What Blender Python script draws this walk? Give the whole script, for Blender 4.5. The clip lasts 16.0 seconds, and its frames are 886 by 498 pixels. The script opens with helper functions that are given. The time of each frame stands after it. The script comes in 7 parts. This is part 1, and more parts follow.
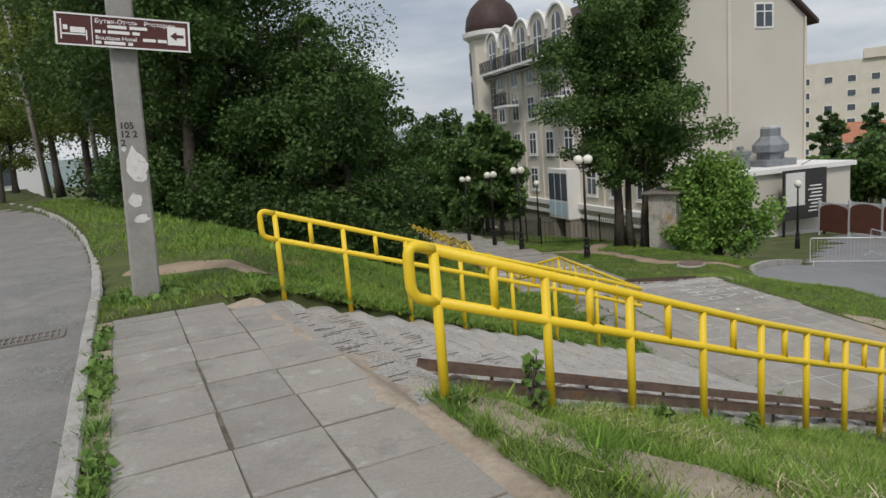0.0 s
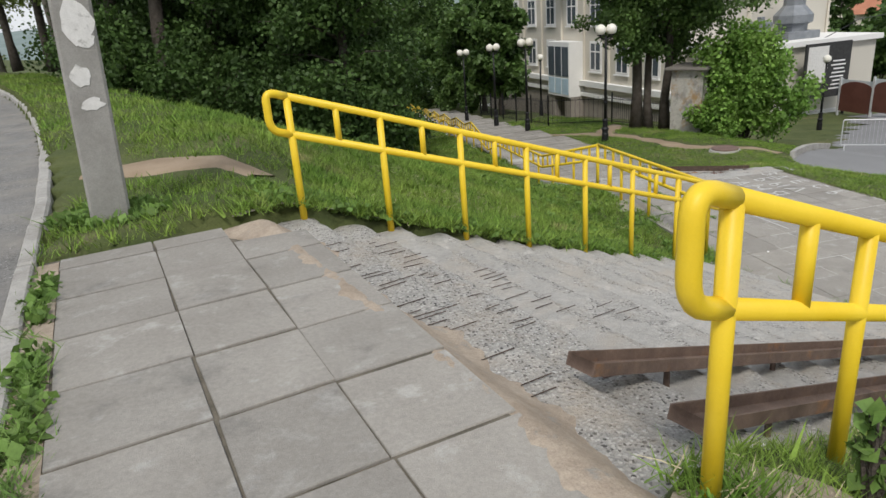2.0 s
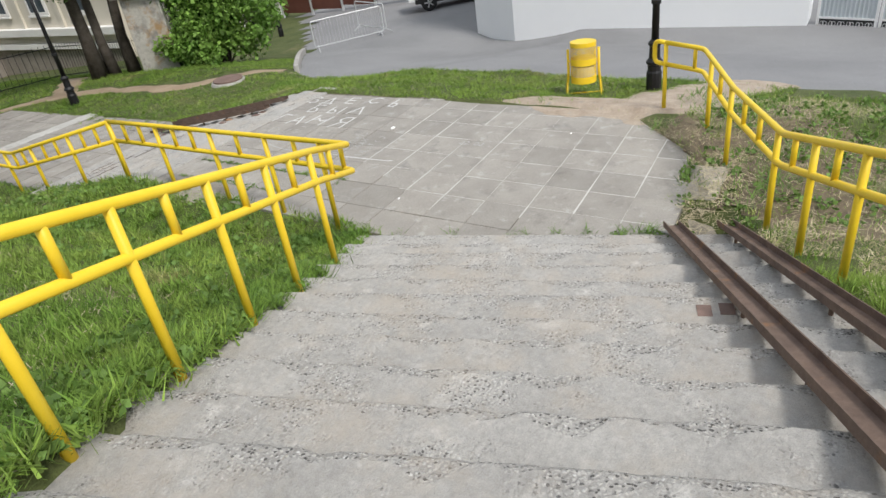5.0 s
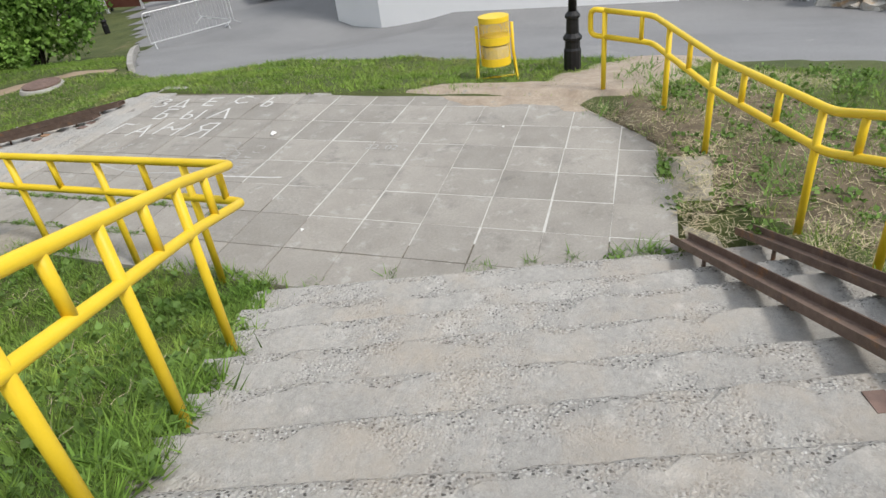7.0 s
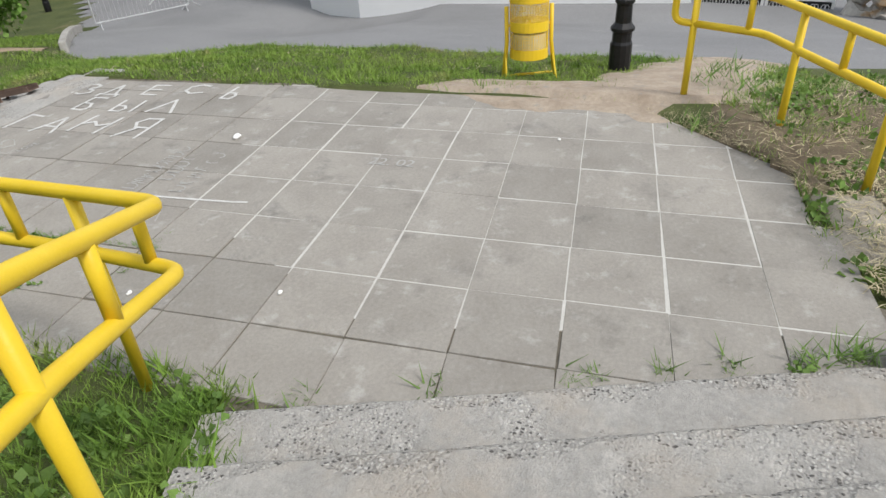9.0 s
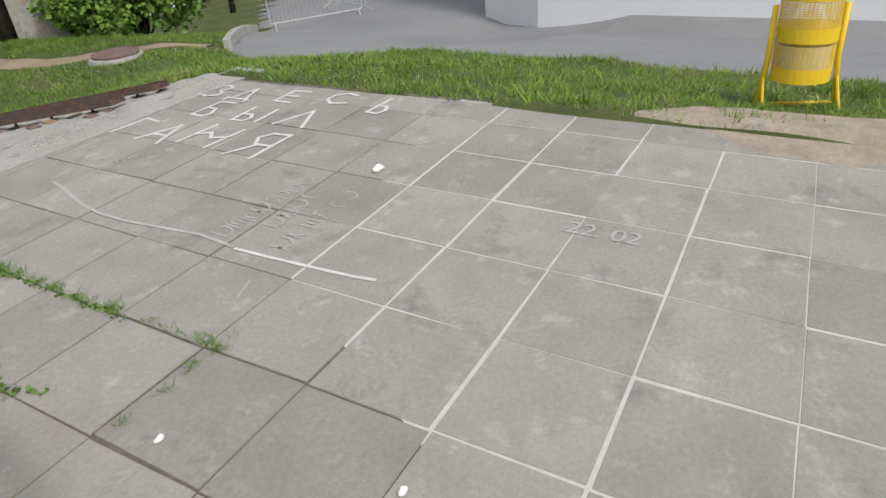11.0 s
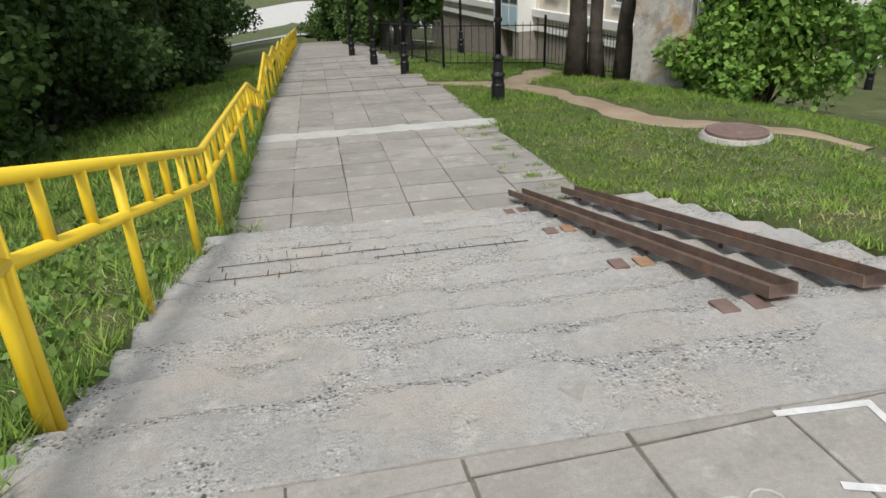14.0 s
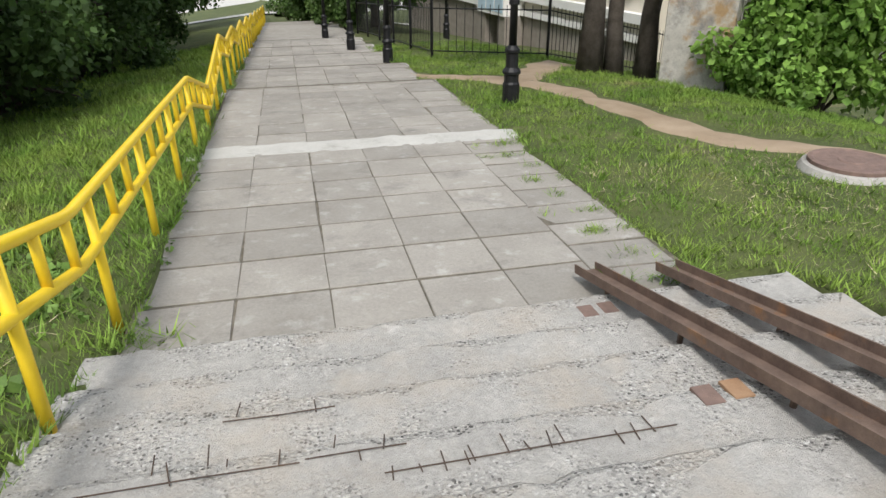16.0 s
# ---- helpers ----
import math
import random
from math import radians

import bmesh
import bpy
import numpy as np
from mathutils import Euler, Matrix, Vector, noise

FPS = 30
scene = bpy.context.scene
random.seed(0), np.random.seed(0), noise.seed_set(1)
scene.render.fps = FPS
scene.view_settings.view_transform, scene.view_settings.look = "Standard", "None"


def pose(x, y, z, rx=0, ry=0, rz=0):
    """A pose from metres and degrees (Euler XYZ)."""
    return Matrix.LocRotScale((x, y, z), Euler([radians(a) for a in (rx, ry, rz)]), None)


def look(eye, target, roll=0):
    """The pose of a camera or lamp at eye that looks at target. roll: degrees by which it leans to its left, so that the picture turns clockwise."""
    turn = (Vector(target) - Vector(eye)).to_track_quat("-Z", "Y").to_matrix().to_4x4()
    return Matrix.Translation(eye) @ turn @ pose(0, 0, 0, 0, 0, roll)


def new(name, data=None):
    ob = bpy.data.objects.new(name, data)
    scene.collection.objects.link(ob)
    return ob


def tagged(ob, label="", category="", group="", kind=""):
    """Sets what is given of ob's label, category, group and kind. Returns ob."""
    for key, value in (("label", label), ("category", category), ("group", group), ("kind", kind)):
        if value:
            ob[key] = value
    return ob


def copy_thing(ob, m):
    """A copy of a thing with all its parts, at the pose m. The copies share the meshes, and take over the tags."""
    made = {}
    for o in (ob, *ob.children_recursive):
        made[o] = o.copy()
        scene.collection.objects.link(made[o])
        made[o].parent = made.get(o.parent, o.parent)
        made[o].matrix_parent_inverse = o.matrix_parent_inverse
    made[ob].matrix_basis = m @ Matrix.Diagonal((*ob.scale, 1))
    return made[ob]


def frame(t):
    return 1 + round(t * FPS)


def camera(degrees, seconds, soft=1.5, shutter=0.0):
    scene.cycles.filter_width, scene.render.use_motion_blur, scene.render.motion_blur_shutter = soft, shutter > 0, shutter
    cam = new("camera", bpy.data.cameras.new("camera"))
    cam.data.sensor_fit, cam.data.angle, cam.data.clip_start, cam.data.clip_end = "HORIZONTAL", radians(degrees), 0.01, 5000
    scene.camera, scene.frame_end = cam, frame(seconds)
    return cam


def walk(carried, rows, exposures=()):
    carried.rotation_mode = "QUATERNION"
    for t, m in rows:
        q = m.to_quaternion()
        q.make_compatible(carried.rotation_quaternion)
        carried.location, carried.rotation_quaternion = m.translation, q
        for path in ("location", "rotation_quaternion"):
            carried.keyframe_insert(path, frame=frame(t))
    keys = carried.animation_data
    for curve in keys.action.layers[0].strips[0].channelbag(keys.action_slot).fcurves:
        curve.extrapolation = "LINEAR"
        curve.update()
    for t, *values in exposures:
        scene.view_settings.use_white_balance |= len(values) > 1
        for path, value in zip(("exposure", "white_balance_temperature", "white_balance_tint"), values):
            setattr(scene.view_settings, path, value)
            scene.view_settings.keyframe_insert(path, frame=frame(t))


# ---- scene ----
cam = camera(67.2, 16.0)
PATH = [
    (0, (-5.896, -9.916, 3.548), (-5.524, -7.978, 3.223), -4.6),
    (0.5, (-5.972, -9.397, 3.566), (-5.7, -7.453, 3.184), -4.6),
    (1, (-6.105, -8.912, 3.539), (-5.936, -6.971, 3.088), -5.1),
    (1.5, (-6.163, -8.431, 3.466), (-5.964, -6.513, 2.936), -5.4),
    (2, (-6.236, -7.894, 3.441), (-5.859, -6.051, 2.763), -4.5),
    (2.5, (-6.279, -7.421, 3.477), (-5.628, -5.716, 2.659), -4.0),
    (3, (-6.252, -6.858, 3.456), (-5.465, -5.263, 2.539), -5.9),
    (3.5, (-6.234, -6.357, 3.47), (-5.301, -4.889, 2.483), -6.2),
    (4, (-6.086, -5.805, 3.406), (-5.001, -4.45, 2.413), -9.1),
    (4.5, (-5.907, -5.242, 3.347), (-4.68, -4.002, 2.369), -9.0),
    (5, (-5.583, -4.761, 3.312), (-4.173, -3.78, 2.288), -8.7),
    (5.2, (-5.437, -4.543, 3.33), (-3.984, -3.651, 2.284), -8.9),
    (7.3, (-4.076, -3.201, 2.669), (-2.49, -2.611, 1.602), -6.7),
    (7.5, (-3.909, -3.07, 2.622), (-2.298, -2.482, 1.593), -6.6),
    (8, (-3.511, -2.81, 2.465), (-1.863, -2.26, 1.475), -5.5),
    (8.2, (-3.363, -2.678, 2.391), (-1.703, -2.165, 1.401), -4.7),
    (10.3, (-1.694, -1.757, 1.68), (-0.196, -1.186, 0.483), -2.7),
    (10.5, (-1.557, -1.665, 1.633), (0.024, -0.994, 0.607), -2.0),
    (11, (-1.234, -1.368, 1.563), (0.224, -0.466, 0.533), -4.9),
    (11.1, (-1.181, -1.356, 1.573), (0.222, -0.349, 0.565), -6.1),
    (11.5, (-0.768, -1.092, 1.471), (0.352, 0.27, 0.528), -8.2),
    (11.8, (-0.561, -0.855, 1.388), (0.381, 0.678, 0.515), -5.9),
    (12, (-0.462, -0.676, 1.417), (0.39, 0.919, 0.563), -3.9),
    (12.5, (-0.234, -0.167, 1.385), (0.487, 1.483, 0.514), -2.7),
    (13, (-0.066, 0.454, 1.364), (0.403, 2.204, 0.518), -1.9),
    (13.5, (0.052, 1.01, 1.346), (0.427, 2.791, 0.518), -2.8),
    (14, (0.134, 1.643, 1.347), (0.543, 3.413, 0.512), -2.2),
    (14.5, (0.165, 2.287, 1.319), (0.606, 4.054, 0.493), -2.4),
    (15, (0.234, 2.953, 1.259), (0.642, 4.7, 0.375), -1.5),
    (15.5, (0.284, 3.498, 1.217), (0.68, 5.234, 0.306), -1.9),
    (16, (0.323, 3.973, 1.095), (0.813, 5.701, 0.216), -0.2),
]
walk(cam, [(t, look(eye, target, roll)) for t, eye, target, roll in PATH], [(0.0, -0.12), (1.2, -0.06), (2.0, 0.14), (2.5, 0.36), (3.0, 0.48), (5.0, 0.46), (8.0, 0.42), (11.0, 0.26), (12.0, 0.34), (13.0, 0.40), (14.5, 0.50), (16.0, 0.70)])

# ---- world and light ----
world = bpy.data.worlds.new("world")
scene.world = world
world.use_nodes = True
SUN_ELEV, SUN_AZ = radians(52), radians(200)
wn = world.node_tree
sky = wn.nodes.new("ShaderNodeTexSky")
sky.sky_type = "NISHITA"
sky.sun_disc = False
sky.sun_elevation, sky.sun_rotation = SUN_ELEV, SUN_AZ
sky.air_density, sky.dust_density, sky.ozone_density = 1.0, 4.0, 1.0
# an overcast deck: soft grey cloud laid over the sky's colour
tc = wn.nodes.new("ShaderNodeTexCoord")
mp = wn.nodes.new("ShaderNodeMapping")
mp.inputs["Scale"].default_value = (1.6, 1.6, 7.0)
cl = wn.nodes.new("ShaderNodeTexNoise")
cl.inputs["Scale"].default_value = 1.8
cl.inputs["Detail"].default_value = 7
cl.inputs["Roughness"].default_value = 0.55
cr = wn.nodes.new("ShaderNodeValToRGB")
cr.color_ramp.elements[0].position, cr.color_ramp.elements[0].color = 0.34, (4.6, 5.2, 6.1, 1)
cr.color_ramp.elements[1].position, cr.color_ramp.elements[1].color = 0.66, (8.6, 8.9, 9.2, 1)
mx = wn.nodes.new("ShaderNodeMix")
mx.data_type = "RGBA"
mx.inputs[0].default_value = 0.82
wn.links.new(tc.outputs["Generated"], mp.inputs[0])
wn.links.new(mp.outputs[0], cl.inputs["Vector"])
wn.links.new(cl.outputs[0], cr.inputs[0])
wn.links.new(sky.outputs[0], mx.inputs[6])
wn.links.new(cr.outputs[0], mx.inputs[7])
wn.links.new(mx.outputs[2], wn.nodes["Background"].inputs[0])
wn.nodes["Background"].inputs[1].default_value = 0.10

sun = new("sun", bpy.data.lights.new("sun", "SUN"))
sun.data.energy, sun.data.angle, sun.data.color = 2.0, radians(11), (1.0, 0.96, 0.9)
SUN_DIR = Vector((math.sin(SUN_AZ) * math.cos(SUN_ELEV), math.cos(SUN_AZ) * math.cos(SUN_ELEV), math.sin(SUN_ELEV)))
sun.rotation_euler = SUN_DIR.to_track_quat("Z", "Y").to_euler()
sun.location = (0, 0, 60)


# ---- materials ----
def mat(name, c1, c2, scale=6.0, rough=0.85, metal=0.0, bump=0.3, bump_scale=60.0, fine=0.35, c3=None, spots=0.0, spot_scale=2.0,
        island=0.0, rand=0.0, bump_dist=0.01, transl=0.0, mid=0.0, c4=None, stains=0.0, stain_scale=3.0):
    """Two-scale procedural paint: broad stains from c1 to c2, a fine grain, optional spots of c3, relief."""
    m = bpy.data.materials.new(name)
    m.use_nodes = True
    t = m.node_tree
    b = t.nodes["Principled BSDF"]
    co = t.nodes.new("ShaderNodeTexCoord")
    geo = t.nodes.new("ShaderNodeNewGeometry")

    def noise_node(s, detail=5, rgh=0.6):
        n = t.nodes.new("ShaderNodeTexNoise")
        n.inputs["Scale"].default_value, n.inputs["Detail"].default_value, n.inputs["Roughness"].default_value = s, detail, rgh
        t.links.new(geo.outputs["Position"], n.inputs["Vector"])
        return n.outputs[0]

    def ramp(v, lo, hi, a=(0, 0, 0, 1), z=(1, 1, 1, 1)):
        r = t.nodes.new("ShaderNodeValToRGB")
        r.color_ramp.elements[0].position, r.color_ramp.elements[0].color = lo, a
        r.color_ramp.elements[1].position, r.color_ramp.elements[1].color = hi, z
        t.links.new(v, r.inputs[0])
        return r.outputs[0]

    def mix(f, a, z, mode="MIX"):
        n = t.nodes.new("ShaderNodeMix")
        n.data_type, n.blend_type = "RGBA", mode
        for k, v in ((0, f), (6, a), (7, z)):
            if isinstance(v, (int, float, tuple)):
                n.inputs[k].default_value = v
            else:
                t.links.new(v, n.inputs[k])
        return n.outputs[2]

    def scaled(v, lo, hi):
        n = t.nodes.new("ShaderNodeMapRange")
        n.inputs["To Min"].default_value, n.inputs["To Max"].default_value = lo, hi
        t.links.new(v, n.inputs[0])
        return n.outputs[0]

    col = ramp(noise_node(scale), 0.32, 0.68, (*c1, 1), (*c2, 1))
    if c3 and spots:
        col = mix(ramp(noise_node(spot_scale, 6, 0.65), 1 - spots - 0.06, 1 - spots + 0.06), col, (*c3, 1))
    if c4 and stains:
        col = mix(ramp(noise_node(stain_scale, 7, 0.7), 1 - stains - 0.09, 1 - stains + 0.09), col, (*c4, 1))
    if mid:
        g = scaled(noise_node(bump_scale * 0.3, 6, 0.75), 1 - 2 * mid, 1 + 2 * mid)
        c = t.nodes.new("ShaderNodeCombineColor")
        for k in range(3):
            t.links.new(g, c.inputs[k])
        col = mix(1.0, col, c.outputs[0], "MULTIPLY")
    if fine:
        g = scaled(noise_node(bump_scale * 1.7, 3), 1 - fine, 1 + fine)
        c = t.nodes.new("ShaderNodeCombineColor")
        for k in range(3):
            t.links.new(g, c.inputs[k])
        col = mix(1.0, col, c.outputs[0], "MULTIPLY")
    if island or rand:
        src = geo.outputs["Random Per Island"] if island else t.nodes.new("ShaderNodeObjectInfo").outputs["Random"]
        k = island or rand
        h = t.nodes.new("ShaderNodeHueSaturation")
        t.links.new(scaled(src, 1 - k, 1 + k), h.inputs["Value"])
        t.links.new(col, h.inputs["Color"])
        col = h.outputs[0]
    t.links.new(col, b.inputs["Base Color"])
    b.inputs["Roughness"].default_value, b.inputs["Metallic"].default_value = rough, metal
    b.inputs["Specular IOR Level"].default_value = 0.35
    if bump:
        bn = t.nodes.new("ShaderNodeBump")
        bn.inputs["Strength"].default_value, bn.inputs["Distance"].default_value = bump, bump_dist
        t.links.new(noise_node(bump_scale, 4, 0.7), bn.inputs["Height"])
        t.links.new(bn.outputs[0], b.inputs["Normal"])
    if transl:
        tr = t.nodes.new("ShaderNodeBsdfTranslucent")
        t.links.new(col, tr.inputs[0])
        ms = t.nodes.new("ShaderNodeMixShader")
        ms.inputs[0].default_value = transl
        t.links.new(b.outputs[0], ms.inputs[1])
        t.links.new(tr.outputs[0], ms.inputs[2])
        t.links.new(ms.outputs[0], t.nodes["Material Output"].inputs[0])
    return m


def aggregate(name, base, dark, light, wear=0.5, scale=0.9, dust=None, dusty=0.4, size=78):
    """Cast concrete whose skin has worn off in patches and shows the pebbles."""
    m = mat(name, base, tuple(v * 0.80 for v in base), 1.9, 0.92, bump=0.0, bump_scale=90, fine=0.24, mid=0.22, c3=tuple(v * 1.2 for v in base), spots=0.36, spot_scale=4.5)
    t = m.node_tree
    b = t.nodes["Principled BSDF"]
    geo = t.nodes.new("ShaderNodeNewGeometry")
    old = b.inputs["Base Color"].links[0].from_socket
    vo = t.nodes.new("ShaderNodeTexVoronoi")
    vo.inputs["Scale"].default_value = size
    wob = t.nodes.new("ShaderNodeTexNoise")
    wob.inputs["Scale"].default_value, wob.inputs["Detail"].default_value = size * 0.8, 3
    t.links.new(geo.outputs["Position"], wob.inputs["Vector"])
    bent = t.nodes.new("ShaderNodeVectorMath")
    bent.operation = "MULTIPLY_ADD"
    bent.inputs[1].default_value = (1.3 / size, 1.3 / size, 1.3 / size)
    t.links.new(wob.outputs["Color"], bent.inputs[0])
    t.links.new(geo.outputs["Position"], bent.inputs[2])
    t.links.new(bent.outputs[0], vo.inputs["Vector"])
    sep = t.nodes.new("ShaderNodeSeparateColor")
    t.links.new(vo.outputs["Color"], sep.inputs[0])
    peb = t.nodes.new("ShaderNodeValToRGB")
    peb.color_ramp.elements[0].position, peb.color_ramp.elements[0].color = 0.20, (*dark, 1)
    peb.color_ramp.elements[1].position, peb.color_ramp.elements[1].color = 0.40, (*light, 1)
    e2 = peb.color_ramp.elements.new(0.93)
    e2.color = (*[1.15 * c for c in light], 1)
    e2 = peb.color_ramp.elements.new(0.96)
    e2.color = (0.64, 0.63, 0.61, 1)
    t.links.new(sep.outputs[0], peb.inputs[0])
    no = t.nodes.new("ShaderNodeTexNoise")
    no.inputs["Scale"].default_value, no.inputs["Detail"].default_value, no.inputs["Roughness"].default_value = scale, 8, 0.68
    t.links.new(geo.outputs["Position"], no.inputs["Vector"])
    mask = t.nodes.new("ShaderNodeValToRGB")
    mask.color_ramp.elements[0].position, mask.color_ramp.elements[1].position = 1 - wear - 0.05, 1 - wear + 0.05
    t.links.new(no.outputs[0], mask.inputs[0])
    mx2 = t.nodes.new("ShaderNodeMix")
    mx2.data_type = "RGBA"
    core = t.nodes.new("ShaderNodeMapRange")
    core.inputs["From Min"].default_value, core.inputs["From Max"].default_value = 0.50, 0.36
    t.links.new(vo.outputs["Distance"], core.inputs[0])
    both = t.nodes.new("ShaderNodeMath")
    both.operation = "MULTIPLY"
    t.links.new(mask.outputs[0], both.inputs[0])
    t.links.new(core.outputs[0], both.inputs[1])
    t.links.new(both.outputs[0], mx2.inputs[0])
    t.links.new(old, mx2.inputs[6])
    t.links.new(peb.outputs[0], mx2.inputs[7])
    out = mx2.outputs[2]
    if dust:
        dn = t.nodes.new("ShaderNodeTexNoise")
        dn.inputs["Scale"].default_value, dn.inputs["Detail"].default_value, dn.inputs["Roughness"].default_value = 1.7, 9, 0.72
        t.links.new(geo.outputs["Position"], dn.inputs["Vector"])
        dm = t.nodes.new("ShaderNodeMapRange")
        dm.inputs["From Min"].default_value, dm.inputs["From Max"].default_value = 1 - dusty - 0.1, 1 - dusty + 0.14
        dm.inputs["To Max"].default_value = 0.85
        t.links.new(dn.outputs[0], dm.inputs[0])
        mx3 = t.nodes.new("ShaderNodeMix")
        mx3.data_type = "RGBA"
        mx3.inputs[7].default_value = (*dust, 1)
        t.links.new(dm.outputs[0], mx3.inputs[0])
        t.links.new(out, mx3.inputs[6])
        out = mx3.outputs[2]
    t.links.new(out, b.inputs["Base Color"])
    gn = t.nodes.new("ShaderNodeTexNoise")
    gn.inputs["Scale"].default_value, gn.inputs["Detail"].default_value, gn.inputs["Roughness"].default_value = 70, 6, 0.75
    t.links.new(geo.outputs["Position"], gn.inputs["Vector"])
    ht = t.nodes.new("ShaderNodeMath")
    ht.operation = "MULTIPLY"
    t.links.new(vo.outputs["Distance"], ht.inputs[0])
    t.links.new(mask.outputs[0], ht.inputs[1])
    hs = t.nodes.new("ShaderNodeMath")
    hs.operation = "ADD"
    t.links.new(ht.outputs[0], hs.inputs[0])
    t.links.new(gn.outputs[0], hs.inputs[1])
    bn = t.nodes.new("ShaderNodeBump")
    bn.invert = True
    bn.inputs["Strength"].default_value, bn.inputs["Distance"].default_value = 0.9, 0.012
    t.links.new(hs.outputs[0], bn.inputs["Height"])
    t.links.new(bn.outputs[0], b.inputs["Normal"])
    return m


M = {}
M["slab"] = mat("slab_concrete", (0.275, 0.256, 0.23), (0.335, 0.315, 0.285), 2.3, 0.92, bump=0.45, bump_scale=150, fine=0.24, c3=(0.385, 0.37, 0.345), spots=0.38, spot_scale=5.5, rand=0.11, mid=0.17, c4=(0.20, 0.19, 0.175), stains=0.36, stain_scale=2.6)
M["joint"] = mat("joint_earth", (0.085, 0.077, 0.06), (0.20, 0.175, 0.14), 9, 0.95, bump=0.5, bump_scale=150)
M["lime"] = mat("joint_mortar", (0.48, 0.47, 0.44), (0.56, 0.55, 0.52), 9, 0.95, bump=0.3, bump_scale=150, fine=0.2)
M["step"] = aggregate("step_concrete", (0.45, 0.435, 0.41), (0.12, 0.115, 0.11), (0.50, 0.485, 0.455), 0.46, 2.2, (0.46, 0.405, 0.34), 0.43, 64)
M["rubble"] = aggregate("broken_concrete", (0.42, 0.405, 0.38), (0.10, 0.095, 0.09), (0.48, 0.465, 0.435), 0.66, 3.0, (0.45, 0.39, 0.32), 0.42, 60)
M["edge"] = mat("plain_concrete", (0.44, 0.43, 0.405), (0.52, 0.51, 0.48), 2.5, 0.92, bump=0.4, bump_scale=110, fine=0.2, mid=0.12, c4=(0.33, 0.315, 0.285), stains=0.36, stain_scale=3.5)
M["sand"] = mat("sand", (0.33, 0.265, 0.205), (0.45, 0.375, 0.30), 4.0, 0.95, bump=0.9, bump_scale=80, fine=0.3, mid=0.2, c3=(0.30, 0.29, 0.265), spots=0.36, spot_scale=9)
M["asphalt"] = aggregate("faded_asphalt", (0.255, 0.248, 0.238), (0.12, 0.118, 0.115), (0.30, 0.295, 0.285), 0.52, 1.1, (0.33, 0.305, 0.27), 0.44)
M["lot"] = mat("lot_asphalt", (0.20, 0.20, 0.205), (0.255, 0.255, 0.26), 0.35, 0.9, bump=0.5, bump_scale=90, fine=0.3, mid=0.2, c3=(0.32, 0.315, 0.31), spots=0.3, spot_scale=0.6)
M["kerb"] = mat("kerb_concrete", (0.32, 0.305, 0.28), (0.44, 0.425, 0.40), 3.0, 0.92, bump=0.6, bump_scale=80, fine=0.25, mid=0.18)
M["soil"] = mat("turf_soil", (0.055, 0.075, 0.022), (0.10, 0.115, 0.038), 1.2, 0.95, bump=0.9, bump_scale=50, fine=0.5, mid=0.25, c3=(0.19, 0.155, 0.095), spots=0.34, spot_scale=0.8)
M["grass"] = mat("grass_blades", (0.125, 0.235, 0.036), (0.26, 0.36, 0.07), 1.1, 0.75, bump=0, fine=0.15, mid=0.22, island=0.55, transl=0.35, c3=(0.38, 0.34, 0.15), spots=0.34, spot_scale=0.9)
M["straw"] = mat("dry_straw", (0.38, 0.32, 0.19), (0.58, 0.51, 0.34), 5, 0.85, bump=0, fine=0.2, island=0.3)
M["soil_bank"] = mat("bank_soil", (0.10, 0.078, 0.052), (0.19, 0.15, 0.10), 4, 0.95, bump=0.9, bump_scale=50, fine=0.45, mid=0.3, c3=(0.08, 0.10, 0.03), spots=0.36, spot_scale=1.6)
M["soil_dry"] = mat("dry_dirt", (0.28, 0.25, 0.205), (0.38, 0.345, 0.29), 5, 0.95, bump=0.9, bump_scale=60, fine=0.4, mid=0.25)
M["weed"] = mat("weed_leaf", (0.11, 0.20, 0.045), (0.19, 0.30, 0.07), 6, 0.65, bump=0, island=0.35, transl=0.25)
M["yellow"] = mat("yellow_paint", (0.79, 0.54, 0.022), (0.84, 0.60, 0.038), 5, 0.42, bump=0.12, bump_scale=90, fine=0.05, c3=(0.62, 0.40, 0.03), spots=0.24, spot_scale=7)
M["rust"] = mat("rusted_steel", (0.14, 0.098, 0.079), (0.22, 0.155, 0.122), 7, 0.75, 0.25, bump=0.5, bump_scale=120, fine=0.3, mid=0.2, c3=(0.27, 0.145, 0.075), spots=0.36, spot_scale=5)
M["plate"] = mat("rust_plate", (0.15, 0.105, 0.09), (0.23, 0.155, 0.13), 14, 0.8, 0.1, bump=0.4, bump_scale=120, fine=0.2)
M["plate_o"] = mat("orange_rust_plate", (0.28, 0.165, 0.095), (0.36, 0.23, 0.14), 14, 0.85, 0.0, bump=0.4, bump_scale=120, fine=0.2)
M["iron"] = mat("black_iron", (0.012, 0.012, 0.013), (0.022, 0.022, 0.024), 12, 0.45, 0.3, bump=0.15, bump_scale=100)
M["pole"] = mat("pole_concrete", (0.27, 0.26, 0.24), (0.35, 0.34, 0.32), 3, 0.92, bump=0.6, bump_scale=90, fine=0.25, mid=0.14, c4=(0.17, 0.165, 0.15), stains=0.32, stain_scale=3)
M["paper"] = mat("paper_scraps", (0.60, 0.59, 0.57), (0.72, 0.71, 0.69), 16, 0.9, bump=0.2, fine=0.15, c3=(0.42, 0.41, 0.39), spots=0.38, spot_scale=20)
